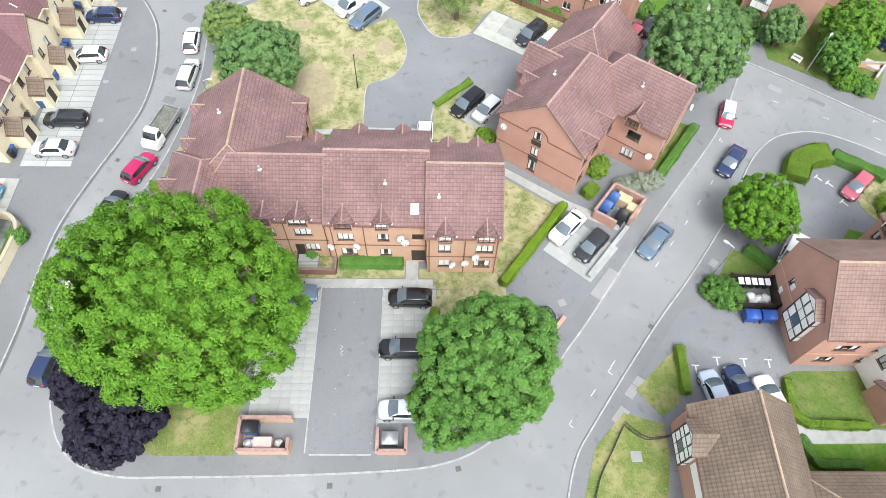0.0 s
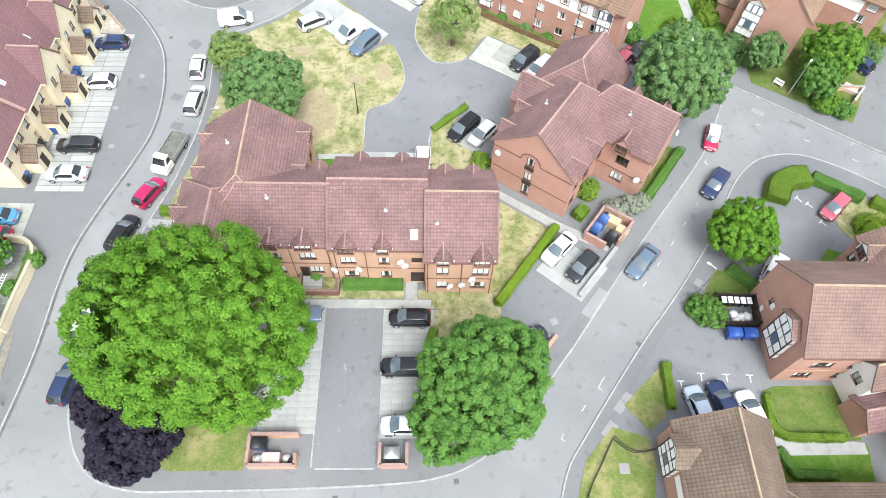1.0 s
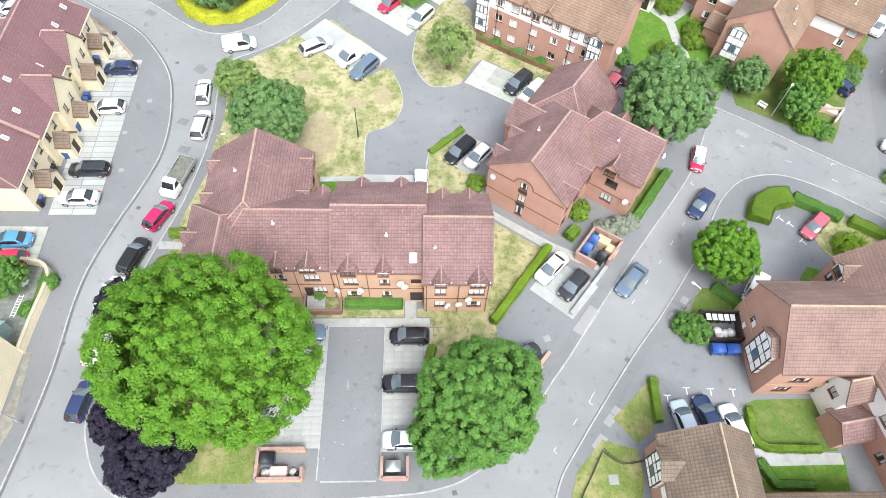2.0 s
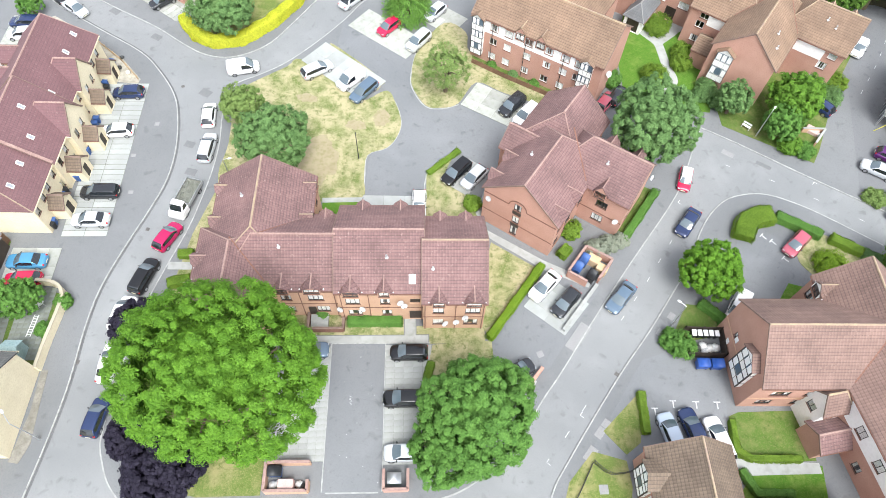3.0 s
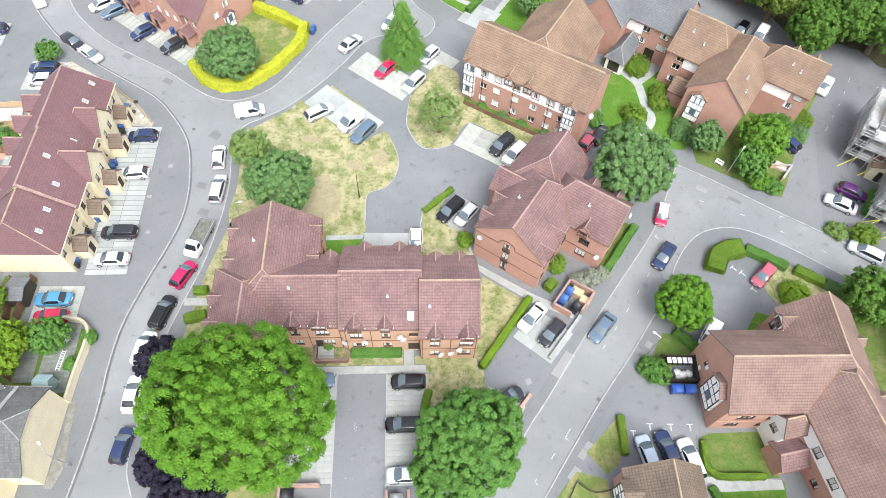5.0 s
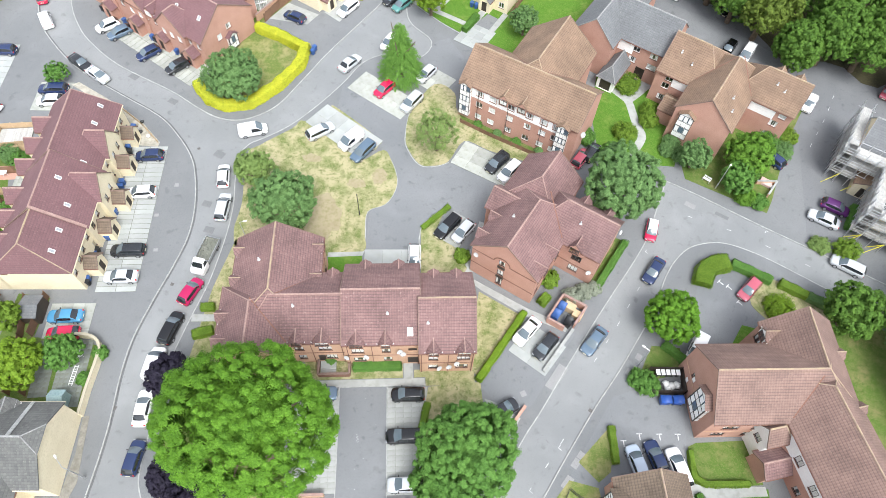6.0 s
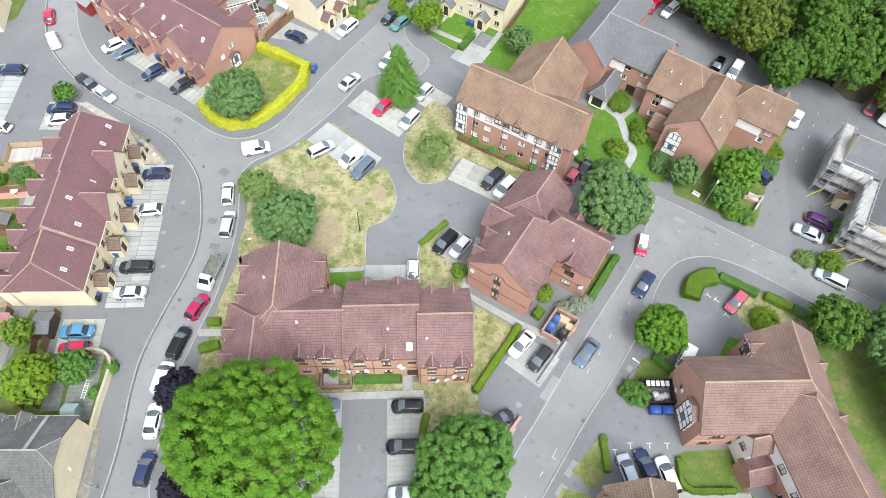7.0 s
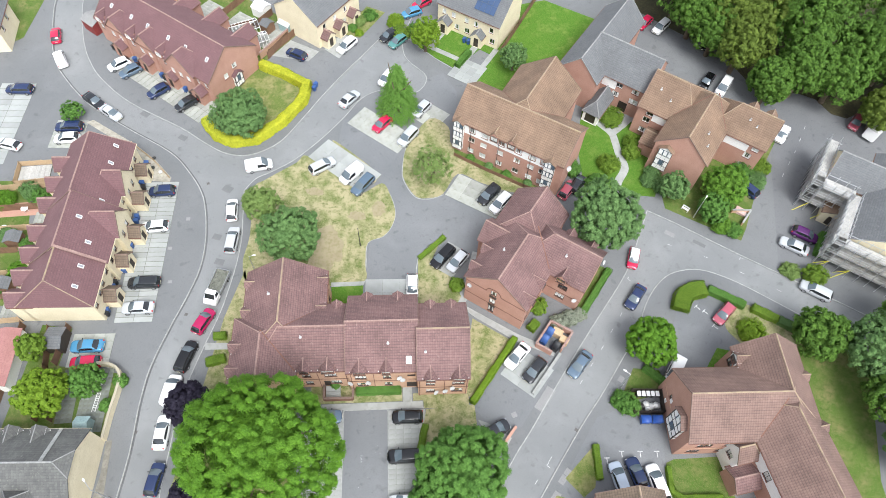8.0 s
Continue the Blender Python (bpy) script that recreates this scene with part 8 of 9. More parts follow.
BAG_WHITE = material("white_rubbish_bag", (0.62, 0.62, 0.6), (0.78, 0.78, 0.76), 0.5, 3.0, 9.0)
BAG_DARK = material("dark_rubbish_bag", (0.03, 0.03, 0.03), (0.06, 0.06, 0.06), 0.35, 3.0, 9.0)
PINK = material("faded_pink_fabric", (0.55, 0.38, 0.35), (0.64, 0.46, 0.42), 0.9, 1.5, 9.0)
CARD = material("cardboard", (0.48, 0.34, 0.2), (0.56, 0.41, 0.26), 0.9, 1.5, 9.0)


def bag(x, y, z, r, mat, label, seed):
    bm = bmesh.new()
    bmesh.ops.create_icosphere(bm, subdivisions=2, radius=r)
    for v in bm.verts:
        k = 1 + 0.22 * noise.noise(v.co * (2.2 / r) + Vector((seed, 0, 0)))
        v.co = Vector((v.co.x * k, v.co.y * k, max(v.co.z * k * 0.8, -r * 0.55) + r * 0.55))
        if v.co.z > r * 1.05:
            v.co.x *= 0.5
            v.co.y *= 0.5
            v.co.z += r * 0.2
    for f in bm.faces:
        f.smooth = True
    ob = new("rubbish_bag", mesh_of(bm, "rubbish_bag", mat))
    ob.location = (x, y, z)
    tagged(ob, label, "rubbish bag", "rubbish")


def carton(x, y, z, deg, lx, ly, lz, mat, label, name="carton"):
    bm = bmesh.new()
    box(bm, -lx / 2, lx / 2, -ly / 2, ly / 2, 0, lz)
    bmesh.ops.bevel(bm, geom=bm.edges[:], offset=0.03, segments=1, affect="EDGES")
    box(bm, -lx / 2 * 0.96, lx / 2 * 0.96, -0.03, 0.03, lz - 0.01, lz + 0.006)
    ob = new(name, mesh_of(bm, name, mat))
    ob.matrix_world = pose(x, y, z, 0, 0, deg)
    tagged(ob, label, name.replace("_", " "), "rubbish")


# bin stores of the flats
bs = LOT_AT
brick_wall("bin_store_wall", [bs(-1.3, 0.1), bs(-5.4, 0.1), bs(-5.4, 2.75), bs(-1.2, 2.75)], 1.25, BRICK_PALE, "open pink brick bin store with worn brick coping", coping=RIDGE_PINK)
brick_wall("bin_store_wall", [bs(-1.3, 0.1), bs(-1.3, 1.1)], 1.25, BRICK_PALE, "short pink brick return wall of the bin store", coping=RIDGE_PINK)
big_bin(*bs(-4.5, 1.95), 10, BIN_BLUE, "blue refuse container with dark lid", BIN_DARK)
carton(*bs(-3.4, 0.75), 0.12, 10, 1.5, 0.95, 1.0, PINK, "faded pink discarded sofa in a bin store", "sofa")
bag(*bs(-4.7, 0.75), 0.12, 0.45, BAG_WHITE, "white rubbish bag in the bin store", 1)
bag(*bs(-4.2, 0.9), 0.12, 0.4, BAG_WHITE, "white rubbish bag in the bin store", 2)
bag(*bs(-2.2, 0.8), 0.12, 0.4, BAG_WHITE, "white rubbish bag in the bin store", 3)
bag(*bs(-1.8, 0.6), 0.12, 0.4, BAG_DARK, "dark rubbish bag in the bin store", 4)
brick_wall("bin_store_wall", [bs(5.95, 2.0), bs(5.95, 0.1), bs(8.3, 0.1), bs(8.3, 2.0)], 1.1, BRICK, "small red brick bin store", coping=RIDGE_PINK)
big_bin(*bs(7.0, 1.1), 10, BIN_GREEN, "dark green refuse container with pale lid", STEEL)
brick_wall("bin_store_wall", [(13.1, 36.6), (10.9, 37.6), (12.8, 41.3), (15.9, 40.0), (14.4, 37.2)], 1.3, BRICK, "open red brick bin store beside the road", coping=RIDGE_PINK)
for k, (x, y, m_, l_) in enumerate(((12.0, 38.4, BIN_BLUE, "blue refuse container"), (12.7, 39.6, BIN_BLUE, "blue refuse container"), (13.6, 37.6, BIN_DARK, "dark refuse container"))):
    big_bin(x, y, 65, m_, l_ + " in a brick bin store")
carton(13.8, 39.8, 0.12, -24, 1.5, 1.0, 1.2, CARD, "large pale cardboard carton")
carton(14.8, 38.8, 0.12, -24, 1.3, 1.0, 1.1, CARD, "large brown cardboard carton")
fence([(23.2, 31.2), (24.0, 32.7), (28.0, 33.2), (28.3, 30.2), (24.2, 29.7)], 1.5, "dark stained timber bin store screen", DARK_WOOD)
for k in range(5):
    wheelie_bin(25.0 + k * 0.62, 32.3 + k * 0.08, 8, BIN_DARK, "dark wheelie bin with a pale lid inside a timber screen", w=0.44, lid=WHITE_TRIM)
for k, (x, y, m_) in enumerate(((24.6, 31.0, BAG_WHITE), (25.4, 30.8, BAG_DARK), (26.1, 31.2, BAG_WHITE), (26.8, 31.0, BAG_WHITE), (27.5, 31.2, BAG_WHITE), (26.4, 30.6, BAG_WHITE), (24.2, 30.6, BAG_WHITE))):
    bag(x, y, 0.12, 0.5, m_, ("white" if m_ is BAG_WHITE else "dark") + " rubbish bag behind a timber screen", 10 + k)
big_bin(25.8, 28.9, 8, BIN_BRIGHT, "bright blue refuse container beside a timber screen", BIN_BRIGHT)
big_bin(27.3, 29.1, 8, BIN_BRIGHT, "bright blue refuse container beside a timber screen", BIN_BRIGHT)
EF = turn((-50.0, 32.4), 98.5)
for k, (u, v) in enumerate(((1.6, -0.7), (2.2, -0.6), (5.9, -0.6), (6.6, -0.7), (8.6, -1.6), (12.8, -1.6), (13.5, -1.5), (17.2, -1.4), (18.0, -1.4), (23.6, -1.2), (24.4, -0.8), (28.4, -0.7))):
    wheelie_bin(*EF(u, v), 98 + (k * 37) % 20 - 10, BIN_BLUE if k % 3 else BIN_DARK, ("blue" if k % 3 else "dark") + " wheelie bin against the cream terrace")
GF = turn((-45.2, 78.0), 153)
for k, u in enumerate((4.8, 6.4, 11.4, 12.2, 17.4, 19.0, 24.6)):
    wheelie_bin(*GF(u, 4.0), 153 + (k * 31) % 16, BIN_BLUE if k % 2 else BIN_DARK, ("blue" if k % 2 else "dark") + " wheelie bin against the brick terrace")
for k, (x, y) in enumerate(((-30.5, 81.9), (-30.6, 81.0), (-5.6, 97.4), (-4.8, 97.1), (-30.4, 96.6), (-29.4, 98.4))):
    wheelie_bin(x, y, -24, BIN_BLUE, "blue wheelie bin in a front garden")

# walls and fences
WORN_COPING = plain("worn_cream_coping", (0.4, 0.36, 0.27), 0.9)
brick_wall("garden_wall", smooth_line([(-49.6, 26.5), (-46.4, 26.9), (-44.6, 26.2), (-43.9, 24.4), (-43.6, 20.5), (-43.2, 17.2)], 3), 1.2, STONE, "cream stone garden wall with pale coping", 0.3, WORN_COPING)
brick_wall("low_wall", [(10.9, 30.6), (14.4, 36.9)], 0.45, CONCRETE, "low pale concrete wall between court and footway", 0.35)
brick_wall("low_wall", [(7.3, 23.0), (8.9, 25.8)], 0.7, BRICK, "low red brick wall at the court entrance", 0.3, BRICK)
brick_wall("low_wall", [(41.0, 64.9), (44.0, 65.3), (42.4, 62.6)], 0.8, BRICK_PALE, "low brick bin enclosure by the lane", 0.22)
fence([(-53.9, 31.6), (-53.5, 26.0)], 1.7, "dark brown timber garden fence")
fence([(-53.0, 25.0), (-50.9, 18.6)], 1.6, "weathered timber garden fence")
fence([(-56.4, 31.0), (-54.6, 25.6), (-52.8, 18.4)], 1.6, "weathered timber garden fence")
fence([(-60.2, 31.0), (-58.4, 19.0)], 1.7, "dark brown timber garden fence")
fence([(-4.4, 70.0), (0.3, 67.9), (7.5, 65.1), (11.4, 63.9)], 0.9, "low brown timber fence before the flats")
fence([(1.4, 95.4), (4.2, 103.0), (7.2, 111.5)], 1.7, "red-brown timber garden fence")
fence([(-40.6, 87.4), (-38.4, 93.4)], 1.7, "pale brown timber garden fence")
for k in range(7):
    p, q = EF(0.2 + 3.9 * k + 0.6, 10.9), EF(0.2 + 3.9 * k - 0.5, 24.0)
    fence([p, q], 1.6, "brown timber fence between terrace gardens", BROWN_WOOD if k % 2 else CARD, group="terrace garden fences")
fence([EF(0.2, 24.0), EF(27.0, 24.0)], 1.6, "brown timber fence at the garden ends", group="terrace garden fences")
for k in range(4):
    fence([GF(0.5 + 7.2 * k, -11.2), GF(0.5 + 7.2 * k, -20.0)], 1.6, "brown timber fence between terrace gardens", group="terrace garden fences")
railing(smooth_line([(18.5, 16.6), (16.6, 16.0), (15.3, 16.5), (14.6, 17.0)], 2), 0.9, "black slatted railing beside the path")
railing(smooth_line([(14.6, 16.8), (13.7, 14.4), (12.8, 12.0), (12.4, 9.0)], 3), 0.5, "low dark railing round a front lawn")

# entrance ramp with its brick walls
AF = turn((-13.5, 28.2), 9.4)
brick_wall("ramp_wall", [AF(-3.5, 0.3), AF(-3.5, -1.6), AF(0.3, -1.6), AF(0.3, -0.3)], 0.95, BRICK_DARK, "dark brick wall round a sunken entrance", coping=VERGE)
bm = bmesh.new()
for k in range(4):
    box(bm, -3.3, -1.4, -1.5 + k * 0.32, 0.2, 0.1 + k * 0.14, 0.24 + k * 0.14)
steps_ob = new("entrance_steps", mesh_of(bm, "entrance_steps", CONCRETE))
steps_ob.matrix_world = pose(-13.5, 28.2, 0.02, 0, 0, 9.4)
tagged(steps_ob, "grey concrete entrance steps beside brick wall", "steps", kind="structure")


# ---- lamps, sheds and garden things ----
def street_lamp(x, y, h, deg, label, arm=1.0, mat=STEEL):
    t = thing("street_lamp", pose(x, y, 0.1, 0, 0, deg), label, "street lamp", "street lamps")
    bm = bmesh.new()
    bar(bm, (0, 0, 0), (0, 0, 1.2), 0.10, 10)
    bar(bm, (0, 0, 1.2), (0, 0, h), 0.065, 10, 0.04)
    part("post", bm, mat, t)
    bm = bmesh.new()
    bar(bm, (0, 0, h), (arm, 0, h + 0.15), 0.035, 8)
    part("arm", bm, mat, t)
    bm = bmesh.new()
    bmesh.ops.create_uvsphere(bm, u_segments=12, v_segments=8, radius=1.0)
    bmesh.ops.scale(bm, vec=(0.27, 0.13, 0.09), verts=bm.verts)
    for f in bm.faces:
        f.smooth = True
    part("lantern", bm, WHITE_TRIM, t, "white lantern", pose(arm + 0.25, 0, h + 0.15))


street_lamp(-30.6, 43.3, 5.5, 20, "pale street lamp with a white lantern", 0.5)
street_lamp(22.8, 33.2, 5.0, 150, "pale street lamp by the bin store", 0.6)
street_lamp(-40.0, 10.6, 5.5, 140, "pale street lamp on the western footway", 1.2)
street_lamp(34.9, 63.1, 5.0, 60, "pale street lamp by the road bend", 0.25)
t = thing("lamp_column", pose(-16.5, 50.4, 0.14), "thin dark unlit column on the dry lawn", "post")
bm = bmesh.new()
bar(bm, (0, 0, 0), (0, 0, 0.9), 0.09, 8)
bar(bm, (0, 0, 0.9), (0, 0, 4.8), 0.06, 8, 0.045)
part("post", bm, BLACK_TRIM, t)
bm = bmesh.new()
bar(bm, (0, 0, 4.8), (0, 0, 5.0), 0.08, 8, 0.06)
part("cap", bm, BLACK_TRIM, t)


def shed(x, y, deg, lx, ly, h, wmat, rmat, label):
    t = thing("garden_shed", pose(x, y, 0.1, 0, 0, deg), label, "shed", "garden sheds")
    block(t, -lx / 2, lx / 2, -ly / 2, ly / 2, h, h + 0.5, "u", wmat)
    for s in (-1, 1):
        q = [Vector((-lx / 2 - 0.1, s * (ly / 2 + 0.12), h - 0.05)), Vector((lx / 2 + 0.1, s * (ly / 2 + 0.12), h - 0.05)), Vector((lx / 2 + 0.1, 0, h + 0.55)), Vector((-lx / 2 - 0.1, 0, h + 0.55))]
        slope(t, *(q if s < 0 else (q[1], q[0], q[3], q[2])), rmat, 0.05)
    bm = bmesh.new()
    box(bm, -0.35, 0.35, -ly / 2 - 0.03, -ly / 2, 0.05, 1.75)
    part("door", bm, wmat, t)


RED_BOARD = material("dark_red_boards", (0.20, 0.03, 0.03), (0.28, 0.05, 0.045), 0.8, 1.0, 6.0)
PALE_BLUE = material("pale_blue_paint", (0.30, 0.42, 0.43), (0.38, 0.5, 0.5), 0.7, 1.0, 6.0)
shed(-46.2, 18.6, 8, 1.6, 1.6, 1.7, PALE_BLUE, PALE_BLUE, "pale blue-green garden shed")
shed(-54.4, 29.2, 8, 2.2, 3.0, 1.9, DARK_WOOD, TILE_GREY, "dark timber garden shed with felt roof")
shed(-74.2, 90.6, 150, 3.4, 3.0, 2.2, RED_BOARD, RIDGE_GREY, "red garden outbuilding with grey roof")
for k, (u, v) in enumerate(((13.8, 15.5), (2.6, 19.5), (6.0, 14.6), (21.8, 22.0))):
    shed(*EF(u, v), 98, 1.8, 2.2, 1.8, DARK_WOOD if k % 2 else BROWN_WOOD, TILE_GREY, "small timber shed in a terrace garden")


def garden_table(x, y, mat, label):
    t = thing("garden_table", pose(x, y, 0.14), label, "table", "garden furniture")
    bm = bmesh.new()
    bar(bm, (0, 0, 0.7), (0, 0, 0.74), 0.55, 16)
    part("tabletop", bm, mat, t)
    for k in range(4):
        bm = bmesh.new()
        bar(bm, (0.4 * math.cos(k * 1.571), 0.4 * math.sin(k * 1.571), 0), (0.3 * math.cos(k * 1.571), 0.3 * math.sin(k * 1.571), 0.7), 0.025)
        part("leg", bm, mat, t)


garden_table(-46.5, 24.4, WHITE_TRIM, "round white plastic garden table")
garden_table(*EF(16.0, 18.0), WHITE_TRIM, "round white plastic garden table")
garden_table(*EF(19.6, 16.0), WHITE_TRIM, "round white plastic garden table")
t = thing("ladder", pose(-46.2, 20.6, 0.16, 0, 0, 95), "white ladder lying on garden paving", "ladder", "garden furniture")
for s in (-0.22, 0.22):
    bm = bmesh.new()
    box(bm, 0, 2.6, s - 0.03, s + 0.03, 0, 0.06)
    part("rail", bm, WHITE_TRIM, t)
for k in range(8):
    bm = bmesh.new()
    box(bm, 0.2 + k * 0.31, 0.26 + k * 0.31, -0.2, 0.2, 0.01, 0.05)
    part("rung", bm, WHITE_TRIM, t)
GARDEN_SLAB = material("mossy_garden_slabs", (0.19, 0.205, 0.19), (0.27, 0.285, 0.265), 0.95, 0.4, 1.8, (0.15, 0.17, 0.11), 0.3, per_object=0.14)
paving("garden_paving", (-47.8, 17.6), 10, 3.6, 8.6, 0.6, 0.6, "mottled grey garden paving", z=0.15, mat=GARDEN_SLAB)
paving("garden_path_paving", (-50.6, 18.4), 12, 2.2, 7.4, 0.75, 0.6, "mossy garden paving", z=0.15, mat=GARDEN_SLAB)


def glasshouse(x, y, deg, lx, ly, h, label):
    t = thing("greenhouse", pose(x, y, 0.1, 0, 0, deg), label, "greenhouse", "garden sheds")
    n = max(2, round(lx / 0.7))
    for k in range(n + 1):
        X_ = -lx / 2 + k * lx / n
        for pts in (((X_, -ly / 2, 0), (X_, -ly / 2, h)), ((X_, ly / 2, 0), (X_, ly / 2, h)), ((X_, -ly / 2, h), (X_, 0, h + 0.6)), ((X_, ly / 2, h), (X_, 0, h + 0.6))):
            bm = bmesh.new()
            beam(bm, *pts, 0.06, 0.06)
            part("glazing_bar", bm, WHITE_TRIM, t)
        if k < n:
            for s in (-1, 1):
                bm = bmesh.new()
                q = [(X_ + 0.03, s * ly / 2, h), (X_ + lx / n - 0.03, s * ly / 2, h), (X_ + lx / n - 0.03, 0, h + 0.6), (X_ + 0.03, 0, h + 0.6)]
                f_ = [bm.verts.new(p) for p in q]
                g_ = [bm.verts.new((a_, b_, c_ - 0.015)) for a_, b_, c_ in q]
                bm.faces.new(f_)
                bm.faces.new(g_[::-1])
                part("pane", bm, GLASS, t)
    for s, z in ((-1, h), (1, h), (0, h + 0.6)):
        bm = bmesh.new()
        beam(bm, (-lx / 2, s * ly / 2, z), (lx / 2, s * ly / 2, z), 0.08, 0.08)
        part("glazing_bar", bm, WHITE_TRIM, t)


glasshouse(-46.5, 93.0, 33, 5.4, 2.8, 2.0, "white framed glass greenhouse behind the terrace")
glasshouse(-42.6, 90.6, 33, 2.6, 2.6, 2.1, "white framed conservatory behind the terrace")
LEAN_ROOF = material("red_sheet_roof", (0.33, 0.15, 0.14), (0.40, 0.20, 0.18), 0.7, 0.8, 6.0)
shed(-60.0, 25.5, 100, 8.0, 3.4, 2.3, RENDER, LEAN_ROOF, "long low outbuilding with faded red roof")
WHITE_SHEET = material("white_sheeting", (0.7, 0.72, 0.72), (0.8, 0.81, 0.8), 0.6, 1.0, 6.0)

# ---- flatbed truck and caravan ----
t = thing("flatbed_truck", pose(-35.6, 40.4, 0.0, 0, 0, -96), "white flatbed truck with rubble load parked by the kerb", "truck", "vehicles of the estate")
bm = bmesh.new()
rings = []
for x, z0, z1, w in ((2.9, 0.4, 0.9, 0.86), (2.7, 0.35, 1.1, 0.95), (2.35, 0.35, 1.25, 0.97), (1.2, 0.35, 1.3, 0.97)):
    rings.append([bm.verts.new(p) for p in ((x, -w, z0), (x, -w, z1 - 0.1), (x, -w * 0.9, z1), (x, w * 0.9, z1), (x, w, z1 - 0.1), (x, w, z0))])
for p, q in zip(rings, rings[1:]):
    for i in range(6):
        bm.faces.new((p[i], p[(i + 1) % 6], q[(i + 1) % 6], q[i]))
bm.faces.new(rings[0][::-1])
bm.faces.new(rings[-1])
bmesh.ops.recalc_face_normals(bm, faces=bm.faces)
part("cab", bm, PAINT_MATS["white"], t)
bm = bmesh.new()
v = box(bm, 1.15, 2.3, -0.88, 0.88, 1.25, 2.05)
for k in (4, 5, 6, 7):
    v[k].co.y *= 0.86
for k in (5, 6):
    v[k].co.x -= 0.5
bmesh.ops.bevel(bm, geom=bm.edges[:], offset=0.07, segments=2, affect="EDGES")
part("cab_roof", bm, PAINT_MATS["white"], t)
for pts, nm in ((((2.36, -0.74, 1.36), (2.36, 0.74, 1.36), (1.93, 0.66, 1.94), (1.93, -0.66, 1.94)), "windscreen"), (((1.3, -0.9, 1.38), (2.1, -0.9, 1.38), (1.8, -0.81, 1.9), (1.3, -0.81, 1.9)), "side_window"), (((2.1, 0.9, 1.38), (1.3, 0.9, 1.38), (1.3, 0.81, 1.9), (1.8, 0.81, 1.9)), "side_window")):
    bm = bmesh.new()
    q = [Vector(p) for p in pts]
    n = (q[1] - q[0]).cross(q[3] - q[0]).normalized() * 0.03
    lo_, hi_ = [bm.verts.new(p - n * 2) for p in q], [bm.verts.new(p + n * 0.6) for p in q]
    bm.faces.new(hi_)
    bm.faces.new(lo_[::-1])
    for i in range(4):
        bm.faces.new((lo_[i], lo_[(i + 1) % 4], hi_[(i + 1) % 4], hi_[i]))
    part(nm, bm, TINTED, t)
bm = bmesh.new()
box(bm, -2.6, 1.05, -1.0, 1.0, 0.75, 0.9)
part("bed", bm, STEEL, t)
for x0, x1, y0, y1 in ((-2.6, 1.05, -1.02, -0.96), (-2.6, 1.05, 0.96, 1.02), (-2.64, -2.58, -1.0, 1.0), (0.99, 1.05, -1.0, 1.0)):
    bm = bmesh.new()
    box(bm, x0, x1, y0, y1, 0.9, 1.3)
    part("side_board", bm, STEEL, t)
bm = bmesh.new()
bmesh.ops.create_grid(bm, x_segments=14, y_segments=8, size=1.0)
for v in bm.verts:
    v.co = Vector((-0.8 + v.co.x * 1.75, v.co.y * 0.94, 0.98 + 0.22 * noise.noise(v.co * 3.1) + 0.1))
part("load", bm, KERB_BED, t, "grey-brown rubble and boards")
for wx in (2.0, -1.6):
    for s in (-1, 1):
        w = part("wheel", car_kit("bigvan")["wheel"], None, t, "", pose(wx, s * 0.86, 0.31))
        part("rim", car_kit("bigvan")["rim"], None, w)
t = thing("caravan", pose(68.0, 85.8, 0.11, 0, 0, -131), "white touring caravan parked beside the woods", "caravan", "vehicles of the estate")
bm = bmesh.new()
v = box(bm, -3.0, 3.0, -1.1, 1.1, 0.45, 2.6)
v[5].co.x -= 0.5
v[6].co.x -= 0.5
bmesh.ops.bevel(bm, geom=bm.edges[:], offset=0.18, segments=2, affect="EDGES")
part("body", bm, PAINT_MATS["white"], t)
bm = bmesh.new()
box(bm, -0.35, 0.35, -0.3, 0.3, 2.6, 2.68)
part("rooflight", bm, TINTED, t)
for s in (-1, 1):
    w = part("wheel", car_kit("bigvan")["wheel"], None, t, "", pose(0, s * 0.95, 0.31))
    part("rim", car_kit("bigvan")["rim"], None, w)


# ---- ironwork, patches and marks in the road ----
IRON = material("cast_iron", (0.10, 0.095, 0.09), (0.15, 0.14, 0.13), 0.6, 3.0, 12.0, metal=0.3)
PATCH = material("light_asphalt_patch", (0.24, 0.24, 0.24), (0.29, 0.29, 0.285), 0.9, 0.4, 9.0)
DARK_PATCH = material("dark_asphalt_patch", (0.15, 0.152, 0.156), (0.18, 0.182, 0.186), 0.9, 0.4, 9.0)


def cover(x, y, deg, lx, ly, z, mat, name, label):
    bm = bmesh.new()
    box(bm, -lx / 2, lx / 2, -ly / 2, ly / 2, z - 0.01, z + 0.008)
    if mat is IRON:
        for k in range(5):
            o = -lx / 2 + lx * (k + 0.5) / 5
            box(bm, o - lx * 0.03, o + lx * 0.03, -ly * 0.42, ly * 0.42, z + 0.006, z + 0.014)
    ob = new(name, mesh_of(bm, name, mat))
    ob.matrix_world = pose(x, y, 0, 0, 0, deg)
    tagged(ob, label, "ironwork" if mat is IRON else "road patch", kind="structure")


